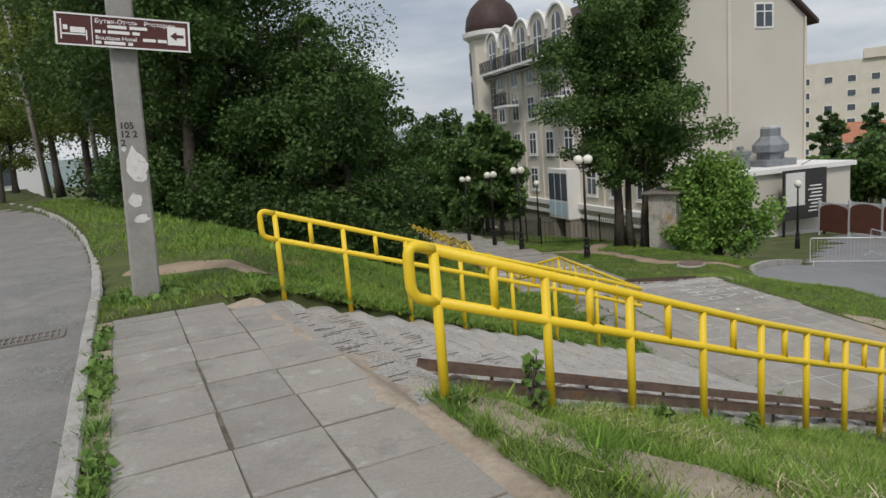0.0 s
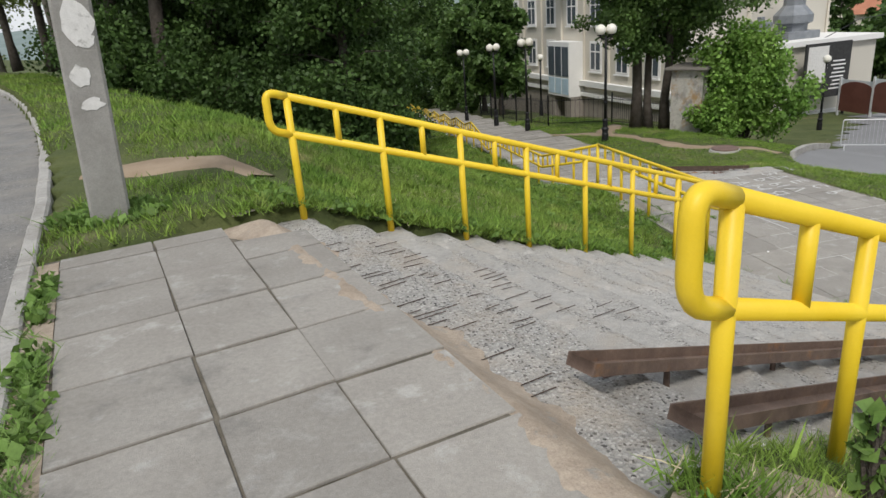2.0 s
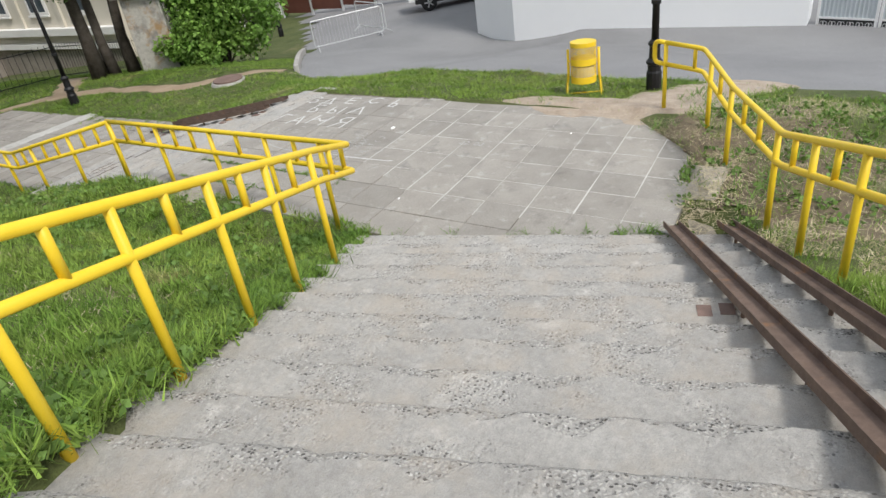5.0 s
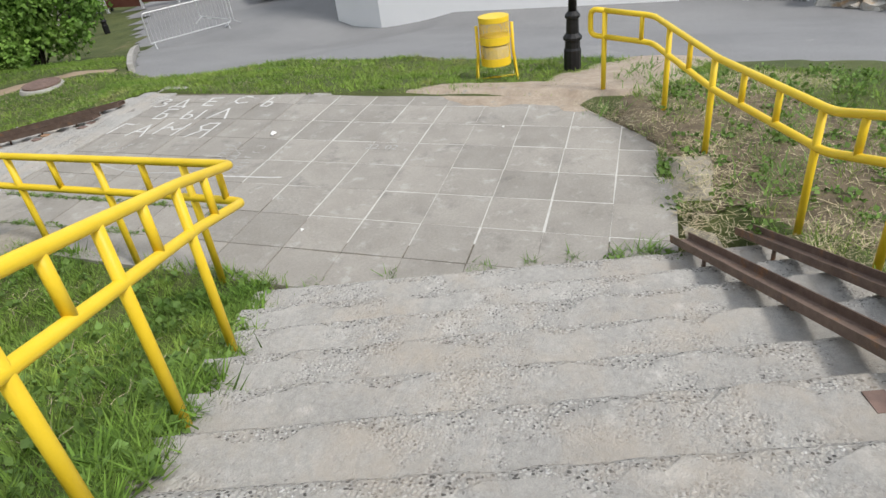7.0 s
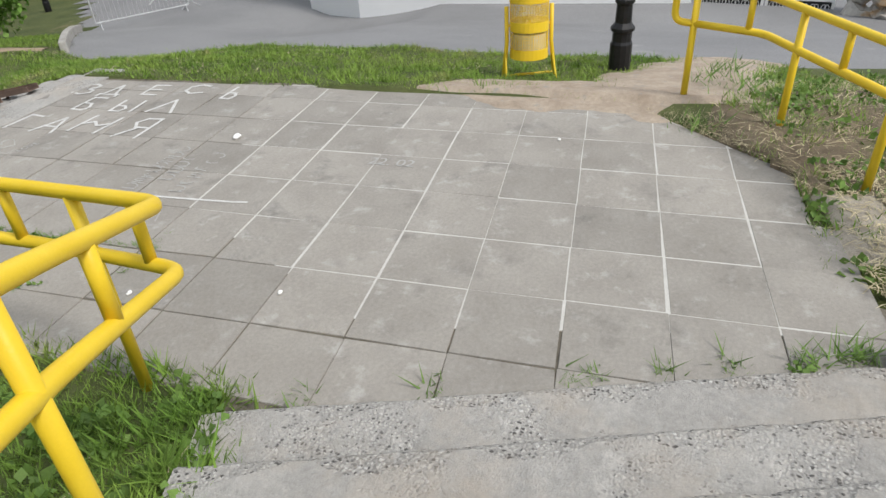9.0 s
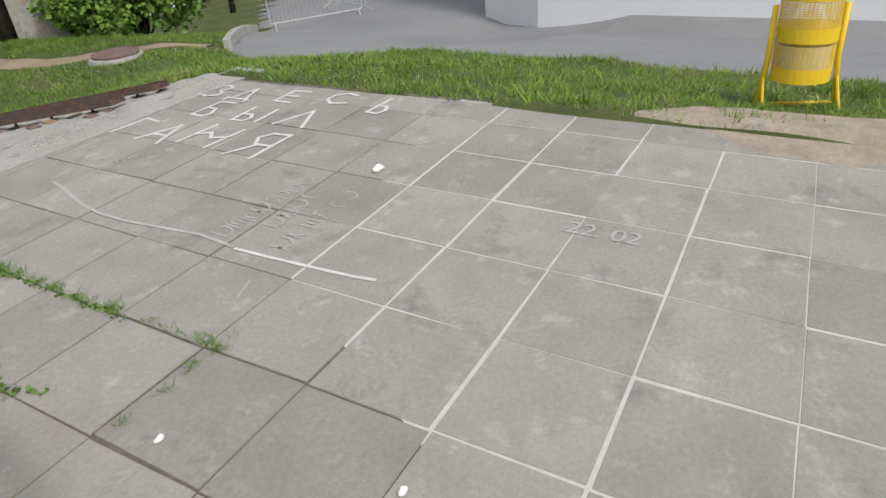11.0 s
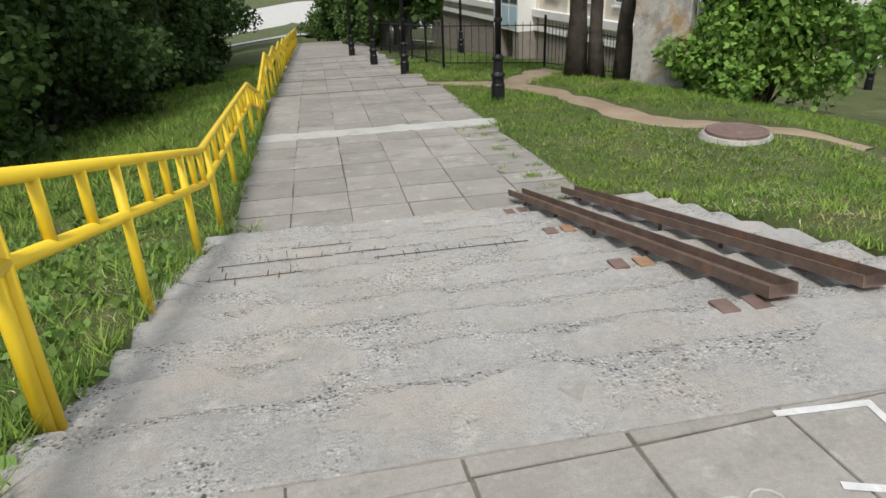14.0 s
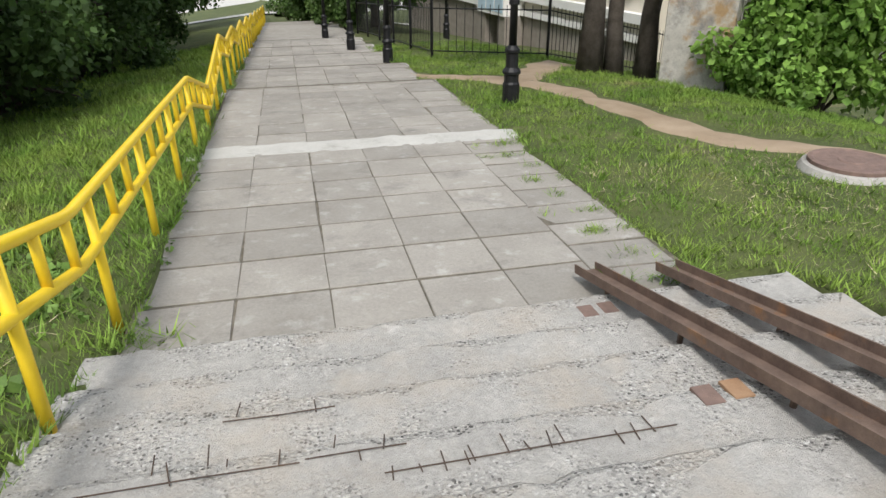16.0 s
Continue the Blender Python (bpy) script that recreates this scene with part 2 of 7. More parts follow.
M["wood"] = mat("grey_wood_pole", (0.20, 0.18, 0.155), (0.28, 0.255, 0.225), 2, 0.9, bump=0.5, bump_scale=60, fine=0.2)
M["bark"] = mat("bark", (0.055, 0.045, 0.036), (0.11, 0.095, 0.08), 5, 0.95, bump=1.0, bump_scale=22, fine=0.35, bump_dist=0.03)
M["leaf_dark"] = mat("dark_foliage", (0.038, 0.076, 0.02), (0.09, 0.16, 0.037), 1.0, 0.6, bump=0, fine=0.1, island=0.32, transl=0.3)
M["leaf_mid"] = mat("green_foliage", (0.06, 0.115, 0.03), (0.13, 0.22, 0.055), 1.0, 0.55, bump=0, fine=0.1, island=0.34, transl=0.32)
M["leaf_olive"] = mat("olive_foliage", (0.13, 0.18, 0.04), (0.24, 0.31, 0.075), 0.8, 0.6, bump=0, fine=0.1, island=0.34, transl=0.35)
M["leaf_light"] = mat("light_foliage", (0.14, 0.27, 0.05), (0.25, 0.40, 0.085), 0.9, 0.55, bump=0, fine=0.1, island=0.45, transl=0.35)
M["cream"] = mat("cream_render", (0.60, 0.555, 0.47), (0.66, 0.615, 0.53), 0.5, 0.9, bump=0.15, bump_scale=30, fine=0.05)
M["gable"] = mat("gable_render", (0.53, 0.50, 0.435), (0.57, 0.54, 0.475), 0.25, 0.9, bump=0.15, bump_scale=30, fine=0.04)
M["white"] = mat("white_render", (0.82, 0.83, 0.84), (0.86, 0.865, 0.87), 0.6, 0.85, bump=0.12, bump_scale=30, fine=0.03)
M["trim"] = mat("white_trim", (0.74, 0.73, 0.71), (0.80, 0.79, 0.77), 1.2, 0.8, bump=0.1, fine=0.04)
M["stone_band"] = mat("brown_stone", (0.24, 0.21, 0.185), (0.31, 0.28, 0.245), 3, 0.9, bump=0.4, bump_scale=30, fine=0.15)
M["rustic"] = mat("grey_rustic", (0.17, 0.155, 0.14), (0.22, 0.20, 0.18), 2, 0.9, bump=0.3, bump_scale=30, fine=0.1)
M["roof"] = mat("brown_roof", (0.045, 0.026, 0.022), (0.07, 0.042, 0.036), 3, 0.6, bump=0.3, bump_scale=30, fine=0.15)
M["glass"] = mat("window_glass", (0.06, 0.075, 0.09), (0.11, 0.13, 0.15), 0.8, 0.12, bump=0, fine=0)
M["brown"] = mat("brown_panel", (0.10, 0.035, 0.025), (0.13, 0.05, 0.036), 2, 0.55, bump=0.1, fine=0.08)
M["sign"] = mat("sign_maroon", (0.085, 0.026, 0.024), (0.10, 0.034, 0.030), 4, 0.45, bump=0, fine=0.05)
M["lettering"] = mat("white_lettering", (0.80, 0.79, 0.78), (0.84, 0.83, 0.82), 8, 0.6, bump=0, fine=0.03)
# near-black for lettering and boards; also colours in the shaded drain hole
M["ink_and_gaps"] = mat("black_marks_and_gaps", (0.03, 0.03, 0.03), (0.05, 0.05, 0.05), 8, 0.8, bump=0, fine=0.05)
M["chalk"] = mat("chalk_paint", (0.52, 0.515, 0.50), (0.66, 0.655, 0.64), 12, 0.95, bump=0.2, fine=0.12, c3=(0.46, 0.45, 0.43), spots=0.38, spot_scale=18)
M["chalk_faint"] = mat("faint_chalk", (0.37, 0.365, 0.35), (0.45, 0.445, 0.43), 12, 0.95, bump=0.2, fine=0.1, c3=(0.36, 0.35, 0.335), spots=0.42, spot_scale=18)
M["carpaint"] = mat("white_car_paint", (0.80, 0.80, 0.80), (0.84, 0.84, 0.84), 2, 0.25, bump=0, fine=0.01)
M["rubber"] = mat("tyre_rubber", (0.015, 0.015, 0.016), (0.025, 0.025, 0.026), 9, 0.8, bump=0.2, fine=0.1)
M["alloy"] = mat("alloy_rim", (0.45, 0.45, 0.46), (0.55, 0.55, 0.56), 6, 0.35, 0.8, bump=0, fine=0.05)
M["galv"] = mat("galvanised_tube", (0.58, 0.59, 0.60), (0.68, 0.69, 0.70), 6, 0.45, 0.4, bump=0.1, fine=0.08)
M["steelgrey"] = mat("duct_grey", (0.20, 0.215, 0.235), (0.27, 0.285, 0.305), 3, 0.5, 0.3, bump=0.1, fine=0.08)
M["globe"] = mat("opal_globe", (0.78, 0.75, 0.66), (0.82, 0.79, 0.71), 3, 0.35, bump=0, fine=0.02)
M["corr"] = mat("grey_sheet", (0.50, 0.55, 0.57), (0.57, 0.61, 0.63), 1, 0.5, 0.2, bump=0.1, fine=0.05)
M["graffiti"] = mat("weathered_box", (0.40, 0.38, 0.345), (0.50, 0.48, 0.44), 1.6, 0.9, bump=0.4, bump_scale=40, fine=0.15, mid=0.2, c3=(0.36, 0.24, 0.13), spots=0.42, spot_scale=1.8, c4=(0.22, 0.21, 0.20), stains=0.4, stain_scale=2.4)
M["blue"] = mat("pale_blue_panel", (0.42, 0.55, 0.64), (0.48, 0.61, 0.70), 2, 0.6, bump=0, fine=0.05)
M["terracotta"] = mat("terracotta_roof", (0.36, 0.15, 0.09), (0.44, 0.20, 0.12), 1, 0.85, bump=0.2, fine=0.15)
# pale greyed green: distance haze is put into the hill's own colour
M["hill"] = mat("far_hill_hazed", (0.16, 0.21, 0.20), (0.22, 0.27, 0.26), 0.02, 0.95, bump=0, fine=0.05)


# ---- mesh helpers ----
def mesh_of(name, bm, material, smooth=False):
    me = bpy.data.meshes.new(name)
    bm.normal_update()
    bm.to_mesh(me)
    bm.free()
    for m in material if isinstance(material, (list, tuple)) else [material]:
        me.materials.append(m)
    if smooth:
        for p in me.polygons:
            p.use_smooth = True
    return me


def part(name, bm, material, parent=None, label="", smooth=False):
    ob = new(name, mesh_of(name, bm, material, smooth))
    if parent is not None:
        ob.parent = parent
        ob.matrix_parent_inverse = parent.matrix_basis.inverted()
    return tagged(ob, label)


def thing(name, place, label, category, group="", kind=""):
    ob = new(name)
    ob.matrix_basis = place if isinstance(place, Matrix) else Matrix.Translation(place)
    ob.empty_display_size = 0.2
    return tagged(ob, label, category, group, kind)


def box(bm, m, sx, sy, sz, bevel=0.0, base=True):
    """A block of that size, standing on m's origin (base) or centred on it."""
    r = bmesh.ops.create_cube(bm, size=1.0, matrix=m @ Matrix.Translation((0, 0, sz / 2 if base else 0)) @ Matrix.Diagonal((sx, sy, sz, 1)))
    if bevel:
        es = list({e for v in r["verts"] for e in v.link_edges})
        bmesh.ops.bevel(bm, geom=es, offset=bevel, segments=1, affect="EDGES")
    return bm


def span(bm, x0, x1, y0, y1, z0, z1, m=Matrix(), bevel=0.0):
    return box(bm, m @ Matrix.Translation(((x0 + x1) / 2, (y0 + y1) / 2, z0)), x1 - x0, y1 - y0, z1 - z0, bevel)


def tube(bm, pts, radius, sides=10, caps=True, closed=False):
    """A round bar through the points; radius may be one number or one per point."""
    pts = [Vector(p) for p in pts]
    n = len(pts)
    rings = []
    u = None
    for i, p in enumerate(pts):
        a, b = pts[i - 1] if (i or closed) else p, pts[(i + 1) % n] if (i < n - 1 or closed) else p
        d = (b - a).normalized()
        if u is None:
            u = d.cross(Vector((0.13, 0.21, 1.0)))
            if u.length < 0.2:
                u = d.cross(Vector((1, 0.1, 0)))
        u = u - d * u.dot(d)
        u.normalize()
        w = d.cross(u)
        r = radius[i] if isinstance(radius, (list, tuple)) else radius
        rings.append([bm.verts.new(p + (u * math.cos(t) + w * math.sin(t)) * r) for t in (2 * math.pi * k / sides for k in range(sides))])
    for i in range(n if closed else n - 1):
        a, b = rings[i], rings[(i + 1) % n]
        for k in range(sides):
            bm.faces.new((a[k], a[(k + 1) % sides], b[(k + 1) % sides], b[k]))
    if caps and not closed:
        bm.faces.new(rings[0][::-1])
        bm.faces.new(rings[-1])
    return bm


def rounded(pts, r=0.08, n=4):
    """The polyline with its inner corners rounded off."""
    pts = [Vector(p) for p in pts]
    out = [pts[0]]
    for a, b, c in zip(pts, pts[1:], pts[2:]):
        k = min(r, (a - b).length / 2.1, (c - b).length / 2.1)
        s, e = b + (a - b).normalized() * k, b + (c - b).normalized() * k
        out += [s * (1 - t) ** 2 + b * 2 * t * (1 - t) + e * t * t for t in (i / n for i in range(n + 1))]
    return out + [pts[-1]]


def lathe(bm, profile, m=Matrix(), sides=16):
    rings = [[bm.verts.new(m @ Vector((r * math.cos(a), r * math.sin(a), z))) for a in (2 * math.pi * k / sides for k in range(sides))] for r, z in profile]
    for a, b in zip(rings, rings[1:]):
        for k in range(sides):
            bm.faces.new((a[k], a[(k + 1) % sides], b[(k + 1) % sides], b[k]))
    bm.faces.new(rings[0][::-1])
    bm.faces.new(rings[-1])
    return bm


def prism(bm, outline, z0, z1, m=Matrix()):
    """A plate with that outline (x, y), from z0 to z1."""
    lo = [bm.verts.new(m @ Vector((x, y, z0))) for x, y in outline]
    hi = [bm.verts.new(m @ Vector((x, y, z1))) for x, y in outline]
    n = len(lo)
    for k in range(n):
        bm.faces.new((lo[k], lo[(k + 1) % n], hi[(k + 1) % n], hi[k]))
    bm.faces.new(lo[::-1])
    bm.faces.new(hi)
    return bm


def BM():
    return bmesh.new()


# ---- plan: flight one runs down along a (from the street), w to its right ----
A1 = radians(23.5)
P0 = Vector((-6.27, -2.98, 0))
D1, R1 = Vector((math.cos(A1), math.sin(A1), 0)), Vector((math.sin(A1), -math.cos(A1), 0))
F1 = Matrix(((D1.x, -R1.x, 0, P0.x), (D1.y, -R1.y, 0, P0.y), (0, 0, 1, 0), (0, 0, 0, 1)))   # local x = a, y = -w
TOP, RISE1, TREAD1, N1, A_FIRST = 2.04, 0.141, 0.397, 15, 0.11
STREET = 2.2
# flight two runs down along v, u to its right; its upper left corner is at Q0
A2 = radians(3.2)
Q0 = Vector((-0.80, 3.62, 0))
D2, R2 = Vector((math.sin(A2), math.cos(A2), 0)), Vector((math.cos(A2), -math.sin(A2), 0))
F2 = Matrix(((R2.x, D2.x, 0, Q0.x), (R2.y, D2.y, 0, Q0.y), (0, 0, 1, 0), (0, 0, 0, 1)))     # local x = u, y = v
N2, RISE2, TREAD2 = 10, 0.085, 0.38
# pavement of the street
FS, RS, S0 = Vector((-0.25, 0.968, 0)), Vector((0.968, 0.25, 0)), Vector((-6.532, -6.25, 0))
FP = Matrix(((RS.x, FS.x, 0, S0.x), (RS.y, FS.y, 0, S0.y), (0, 0, 1, 0), (0, 0, 0, 1)))


def aw(x, y):
    dx, dy = x - P0.x, y - P0.y
    return dx * D1.x + dy * D1.y, dx * R1.x + dy * R1.y


def uv2(x, y):
    dx, dy = x - Q0.x, y - Q0.y
    return dx * R2.x + dy * R2.y, dx * D2.x + dy * D2.y


def ramp01(x, lo, hi):
    t = np.clip((x - lo) / (hi - lo), 0, 1)
    return t * t * (3 - 2 * t)


def path_z(v):
    """Level of the walk along flight two and the landings below it."""
    v = np.asarray(v, float)
    z = np.where(v < 0, 0.0, np.where(v < 3.45, -0.245 * v, -0.845 - 0.045 * (v - 3.45)))
    return np.where(v > 7.6, -1.03 - 0.085 * (v - 7.6), z)


def land(x, y):
    """Level of the ground."""
    x, y = np.asarray(x, float), np.asarray(y, float)
    a, w = (x - P0.x) * D1.x + (y - P0.y) * D1.y, (x - P0.x) * R1.x + (y - P0.y) * R1.y
    u, v = (x - Q0.x) * R2.x + (y - Q0.y) * R2.y, (x - Q0.x) * D2.x + (y - Q0.y) * D2.y
    base = np.maximum(path_z(v), -6.0)
    x0 = 2.9 + 3.6 * ramp01(y, 3.0, 9.0)
    base = base - 0.195 * np.clip(x - x0, 0, 10 - 3.4 * ramp01(y, 3.0, 9.0)) - 0.015 * np.clip(x - x0 - 10, 0, 60)
    base = base - 0.12 * np.clip(-u - 1.2, 0, 12) * ramp01(v, 0, 6)
    s = np.clip((5.5 - a + 1.3 * ramp01(-w, 1.0, 5.0)) / 5.6, 0, 1)
    bump = 0.16 * np.exp(-((a + 0.6) ** 2) / 1.2) * ramp01(-w, 1.5, 5.0)
    cut = 0.17 * ramp01(a, -0.7, 0.1) * (1 - ramp01(a, 4.0, 5.3)) * ramp01(w, 2.5, 3.3) * (1 - ramp01(w, 4.3, 5.8))
    return base * (1 - s) + (STREET + bump) * s - cut


def lz(x, y):
    return float(land(x, y))


def rng(seed):
    return np.random.default_rng(seed)

# ---- ground ----
def axis(lo, hi, fine, far):
    """Even steps between lo and hi, growing steps out to far."""
    mid = list(np.arange(lo, hi + 1e-6, fine))
    step, up, down = fine, [], []
    x = hi
    while x < far:
        step *= 1.35
        x += step
        up.append(x)
    step, x = fine, lo
    while x > -far:
        step *= 1.35
        x -= step
        down.append(x)
    return np.array(down[::-1] + mid + up)


def inside_structure(x, y):
    """Where slabs, steps or asphalt cover the ground, which then lies lower."""
    a, w = (x - P0.x) * D1.x + (y - P0.y) * D1.y, (x - P0.x) * R1.x + (y - P0.y) * R1.y
    u, v = (x - Q0.x) * R2.x + (y - Q0.y) * R2.y, (x - Q0.x) * D2.x + (y - Q0.y) * D2.y
    pu, pv = (x - S0.x) * RS.x + (y - S0.y) * RS.y, (x - S0.x) * FS.x + (y - S0.y) * FS.y
    flight1 = (a > -0.9) & (a < 5.9) & (w > -0.02) & (w < 3.62)
    landing = (a > 5.3) & (x < 2.8) & (x > -0.85 + 0.03 * y) & (v < 0.2) & (y > -3.3) & (0.96 * x - y < 4.85)
    flight2 = (v > -0.1) & (v < 3.6) & (u > 0.08) & (u < 3.92)
    walk2 = (v >= 3.4) & (u > 0.15) & (u < 3.45 - 0.012 * v) & (v < 60)
    pave = (pv > -14) & (pv < 2.75) & (pu > -0.6) & (a < -0.2) & (pu < 1.0 + 0.4 * (pv < -2.2))
    return flight1 | landing | flight2 | walk2 | pave


def lot_edge(y):
    """Eastern lot: its near edge."""
    return np.where(y < 7.2, 5.95 + 0.075 * y + 0.05 * np.sin(2.3 * y), 6.5 + 1.12 * (y - 7.2))


def street_edge(pv):
    """Left edge of the pavement's kerb line, in pavement coordinates: straight, then curving away."""
    return -0.66 - 0.012 * np.clip(pv - 4, 0, 60) ** 1.75


def in_street(x, y):
    pu, pv = (x - S0.x) * RS.x + (y - S0.y) * RS.y, (x - S0.x) * FS.x + (y - S0.y) * FS.y
    return (pu < street_edge(pv)) & (pu > -7.5) & (pv < 34)


def in_lot(x, y):
    return (x > lot_edge(y)) & (y > -14) & (y < 40) & (x < 48)


def grid_mesh(name, xs, ys, zf, material, keep=None):
    X, Y = np.meshgrid(xs, ys, indexing="ij")
    Z = zf(X, Y)
    nx, ny = X.shape
    verts = np.stack([X, Y, Z], -1).reshape(-1, 3)
    i, j = np.meshgrid(np.arange(nx - 1), np.arange(ny - 1), indexing="ij")
    q = np.stack([i * ny + j, (i + 1) * ny + j, (i + 1) * ny + j + 1, i * ny + j + 1], -1).reshape(-1, 4)
    if keep is not None:
        c = verts[q].mean(1)
        q = q[keep(c[:, 0], c[:, 1])]
    me = bpy.data.meshes.new(name)
    me.from_pydata(verts.tolist(), [], q.tolist())
    me.materials.append(material)
    for p in me.polygons:
        p.use_smooth = True
    me.update()
    return me


def ground_z(x, y):
    n = 0.03 * np.sin(1.7 * x + 0.6 * y) * np.sin(1.3 * y - 0.4 * x) + 0.015 * np.sin(5.1 * x) * np.sin(4.3 * y + 1)
    z = land(x, y) + n * (np.hypot(x, y) < 60)
    z = np.where(in_street(x, y), np.minimum(z, STREET - 0.25), z)
    a = (x - P0.x) * D1.x + (y - P0.y) * D1.y
    w = (x - P0.x) * R1.x + (y - P0.y) * R1.y
    steps = (a > -0.75) & (a < 5.7) & (w > 0.1) & (w < 3.5)
    return z - 0.22 * inside_structure(x, y) - 0.22 * steps - 0.10 * in_lot(x, y)


ground = tagged(new("ground", grid_mesh("ground", axis(-14, 9, 0.14, 900), axis(-12, 14, 0.14, 900), ground_z, M["soil"])), "uneven turf slope with bare earthy patches", "ground", kind="structure")
lot = tagged(new("road_lot", grid_mesh("road_lot", axis(4, 14, 0.2, 48), axis(-8, 16, 0.2, 40), lambda x, y: land(x, y) - 0.035, M["lot"], lambda x, y: in_lot(x, y))), "patched grey asphalt lot sloping away from the stairs", "road", kind="structure")
street = tagged(new("road_street", grid_mesh("road_street", np.arange(-30, -4, 0.2), np.arange(-22, 32, 0.2), lambda x, y: 0 * x + STREET - 0.10 + 0.02 * np.sin(x) * np.sin(0.7 * y), M["asphalt"], lambda x, y: in_street(x, y))), "cracked pale asphalt street beside the pavement", "road", kind="structure")

# ---- flight one ----
def stair_step(k, rise, tread, length, depth, r, ragged):
    """One cast step in its own frame: x forward, y from 0 to -length; the nosing is worn and chipped."""
    bm = BM()
    n = 44
    rows = []
    for i in range(n + 1):
        y = -length * i / n
        chip = max(0.0, r.normal(0.0, 1.0)) * ragged
        nose = tread - 0.012 - 0.5 * chip
        drop = 0.012 + 0.3 * chip
        j = r.normal(0, 0.002, 3)
        band = min(0.16, max(0.035, 0.085 + 0.035 * math.sin(0.9 * i + k) + r.normal(0, 0.02)))
        rows.append([bm.verts.new(v) for v in ((-0.12, y, -depth), (-0.12, y, 0.004 + j[0]), (nose * 0.5, y, j[1] - 0.004), (nose - band, y, -0.006 + j[2]), (nose - 0.028, y, -0.014 - 0.4 * drop), (nose, y, -0.03 - drop), (nose - 0.004, y, -rise * 0.7), (nose - 0.006, y, -depth))])
    for p, q in zip(rows, rows[1:]):
        for a in range(7):
            bm.faces.new((p[a], q[a], q[a + 1], p[a + 1])).material_index = int(a > 2)
    bm.faces.new(rows[0])
    bm.faces.new(rows[-1][::-1])
    return bm


flight1 = thing("stair_flight_upper", F1, "worn cast concrete stair flight with exposed pebbles", "stairs", kind="structure")
r = rng(11)
for k in range(N1):
    a0 = -0.62 if k == 0 else A_FIRST + (k - 1) * TREAD1
    tread = A_FIRST + 0.62 if k == 0 else TREAD1
    z = TOP - k * RISE1
    bm = stair_step(k, RISE1, tread, 3.66, RISE1 + 0.2, r, 0.022 if k < 3 else (0.018 if k < 6 else 0.012))
    ob = part("step", bm, [M["rubble"] if k < 2 else M["step"], M["rubble"]], None)
    ob.parent = flight1
    ob.matrix_basis = pose(a0 + 0.01, 0.12, z, 0, 0, -5.1 + r.normal(0, 0.25))

# ---- flight two ----
flight2 = thing("stair_flight_lower", F2, "worn concrete stair flight between two landings", "stairs", kind="structure")
for k in range(N2):
    v0 = -0.34 if k == 0 else (k - 1) * TREAD2
    tread = 0.34 if k == 0 else TREAD2
    bm = stair_step(k, RISE2, tread, 3.86, RISE2 + 0.2, r, 0.024 if k in (5, 6) else 0.013)
    ob = part("step", bm, [M["step"], M["rubble"]], None)
    ob.parent = flight2
    ob.matrix_basis = pose(0, v0, -k * RISE2 + (0.004 if k == 0 else 0), 0, 0, 90 + r.normal(0, 0.2))


# ---- railings: two welded tubes with posts and short balusters ----
def build_railing(name, line, posts, label, group, loops=(False, False), height=0.93, gap=0.27, radius=0.0285, extend=0.16, foot=0.10):
    """line: (x, y, z of the ground) along the rail; posts: (x, y, z foot). Balusters stand half-way between posts."""
    ob = thing(name, line[0], label, "railing", group)
    up = [Vector((x, y, z + height)) for x, y, z in line]
    mid = [v - Vector((0, 0, gap)) for v in up]
    if loops[0]:
        d = (up[0] - up[1]).normalized() * extend
        path = [mid[0], mid[0] + d, up[0] + d, up[0]]
        part("end_loop", tube(BM(), rounded(path, 0.09, 5), radius, 12), M["yellow"], ob, smooth=True)
    if loops[1]:
        d = (up[-1] - up[-2]).normalized() * extend
        path = [mid[-1], mid[-1] + d, up[-1] + d, up[-1]]
        part("end_loop", tube(BM(), rounded(path, 0.09, 5), radius, 12), M["yellow"], ob, smooth=True)
    part("top_rail", tube(BM(), rounded(up, 0.10, 4), radius, 12), M["yellow"], ob, smooth=True)
    part("middle_rail", tube(BM(), rounded(mid, 0.10, 4), radius, 12), M["yellow"], ob, smooth=True)

    def rail_at(x, y):
        best, found = 1e9, None
        for a, b in zip(up, up[1:]):
            d = b - a
            l2 = d.x * d.x + d.y * d.y
            t = min(1, max(0, ((x - a.x) * d.x + (y - a.y) * d.y) / l2)) if l2 else 0
            p = a + d * t
            q = (p.x - x) ** 2 + (p.y - y) ** 2
            if q < best:
                best, found = q, p
        return found

    tops = []
    for x, y, z in posts:
        p = rail_at(x, y)
        tops.append(p)
        part("post", tube(BM(), [(p.x, p.y, z - foot), p], radius * 0.95, 12), M["yellow"], ob, smooth=True)
    for a, b in zip(tops, tops[1:]):
        n = max(1, round((b - a).length / 0.42) - 1)
        for k in range(n):
            c = a.lerp(b, (k + 1) / (n + 1))
            p = rail_at(c.x, c.y)
            part("baluster", tube(BM(), [p - Vector((0, 0, gap)), p], radius * 0.85, 10), M["yellow"], ob, smooth=True)
    return ob


def f1(a, w, z=0.0):
    p = P0 + D1 * a + R1 * w
    return (p.x, p.y, z)


def f2(u, v, z=0.0):
    p = Q0 + R2 * u + D2 * v
    return (p.x, p.y, z)


def tread_z(a):
    k = 0 if a < A_FIRST else min(N1, 1 + int((a - A_FIRST) / TREAD1))
    return TOP - k * RISE1


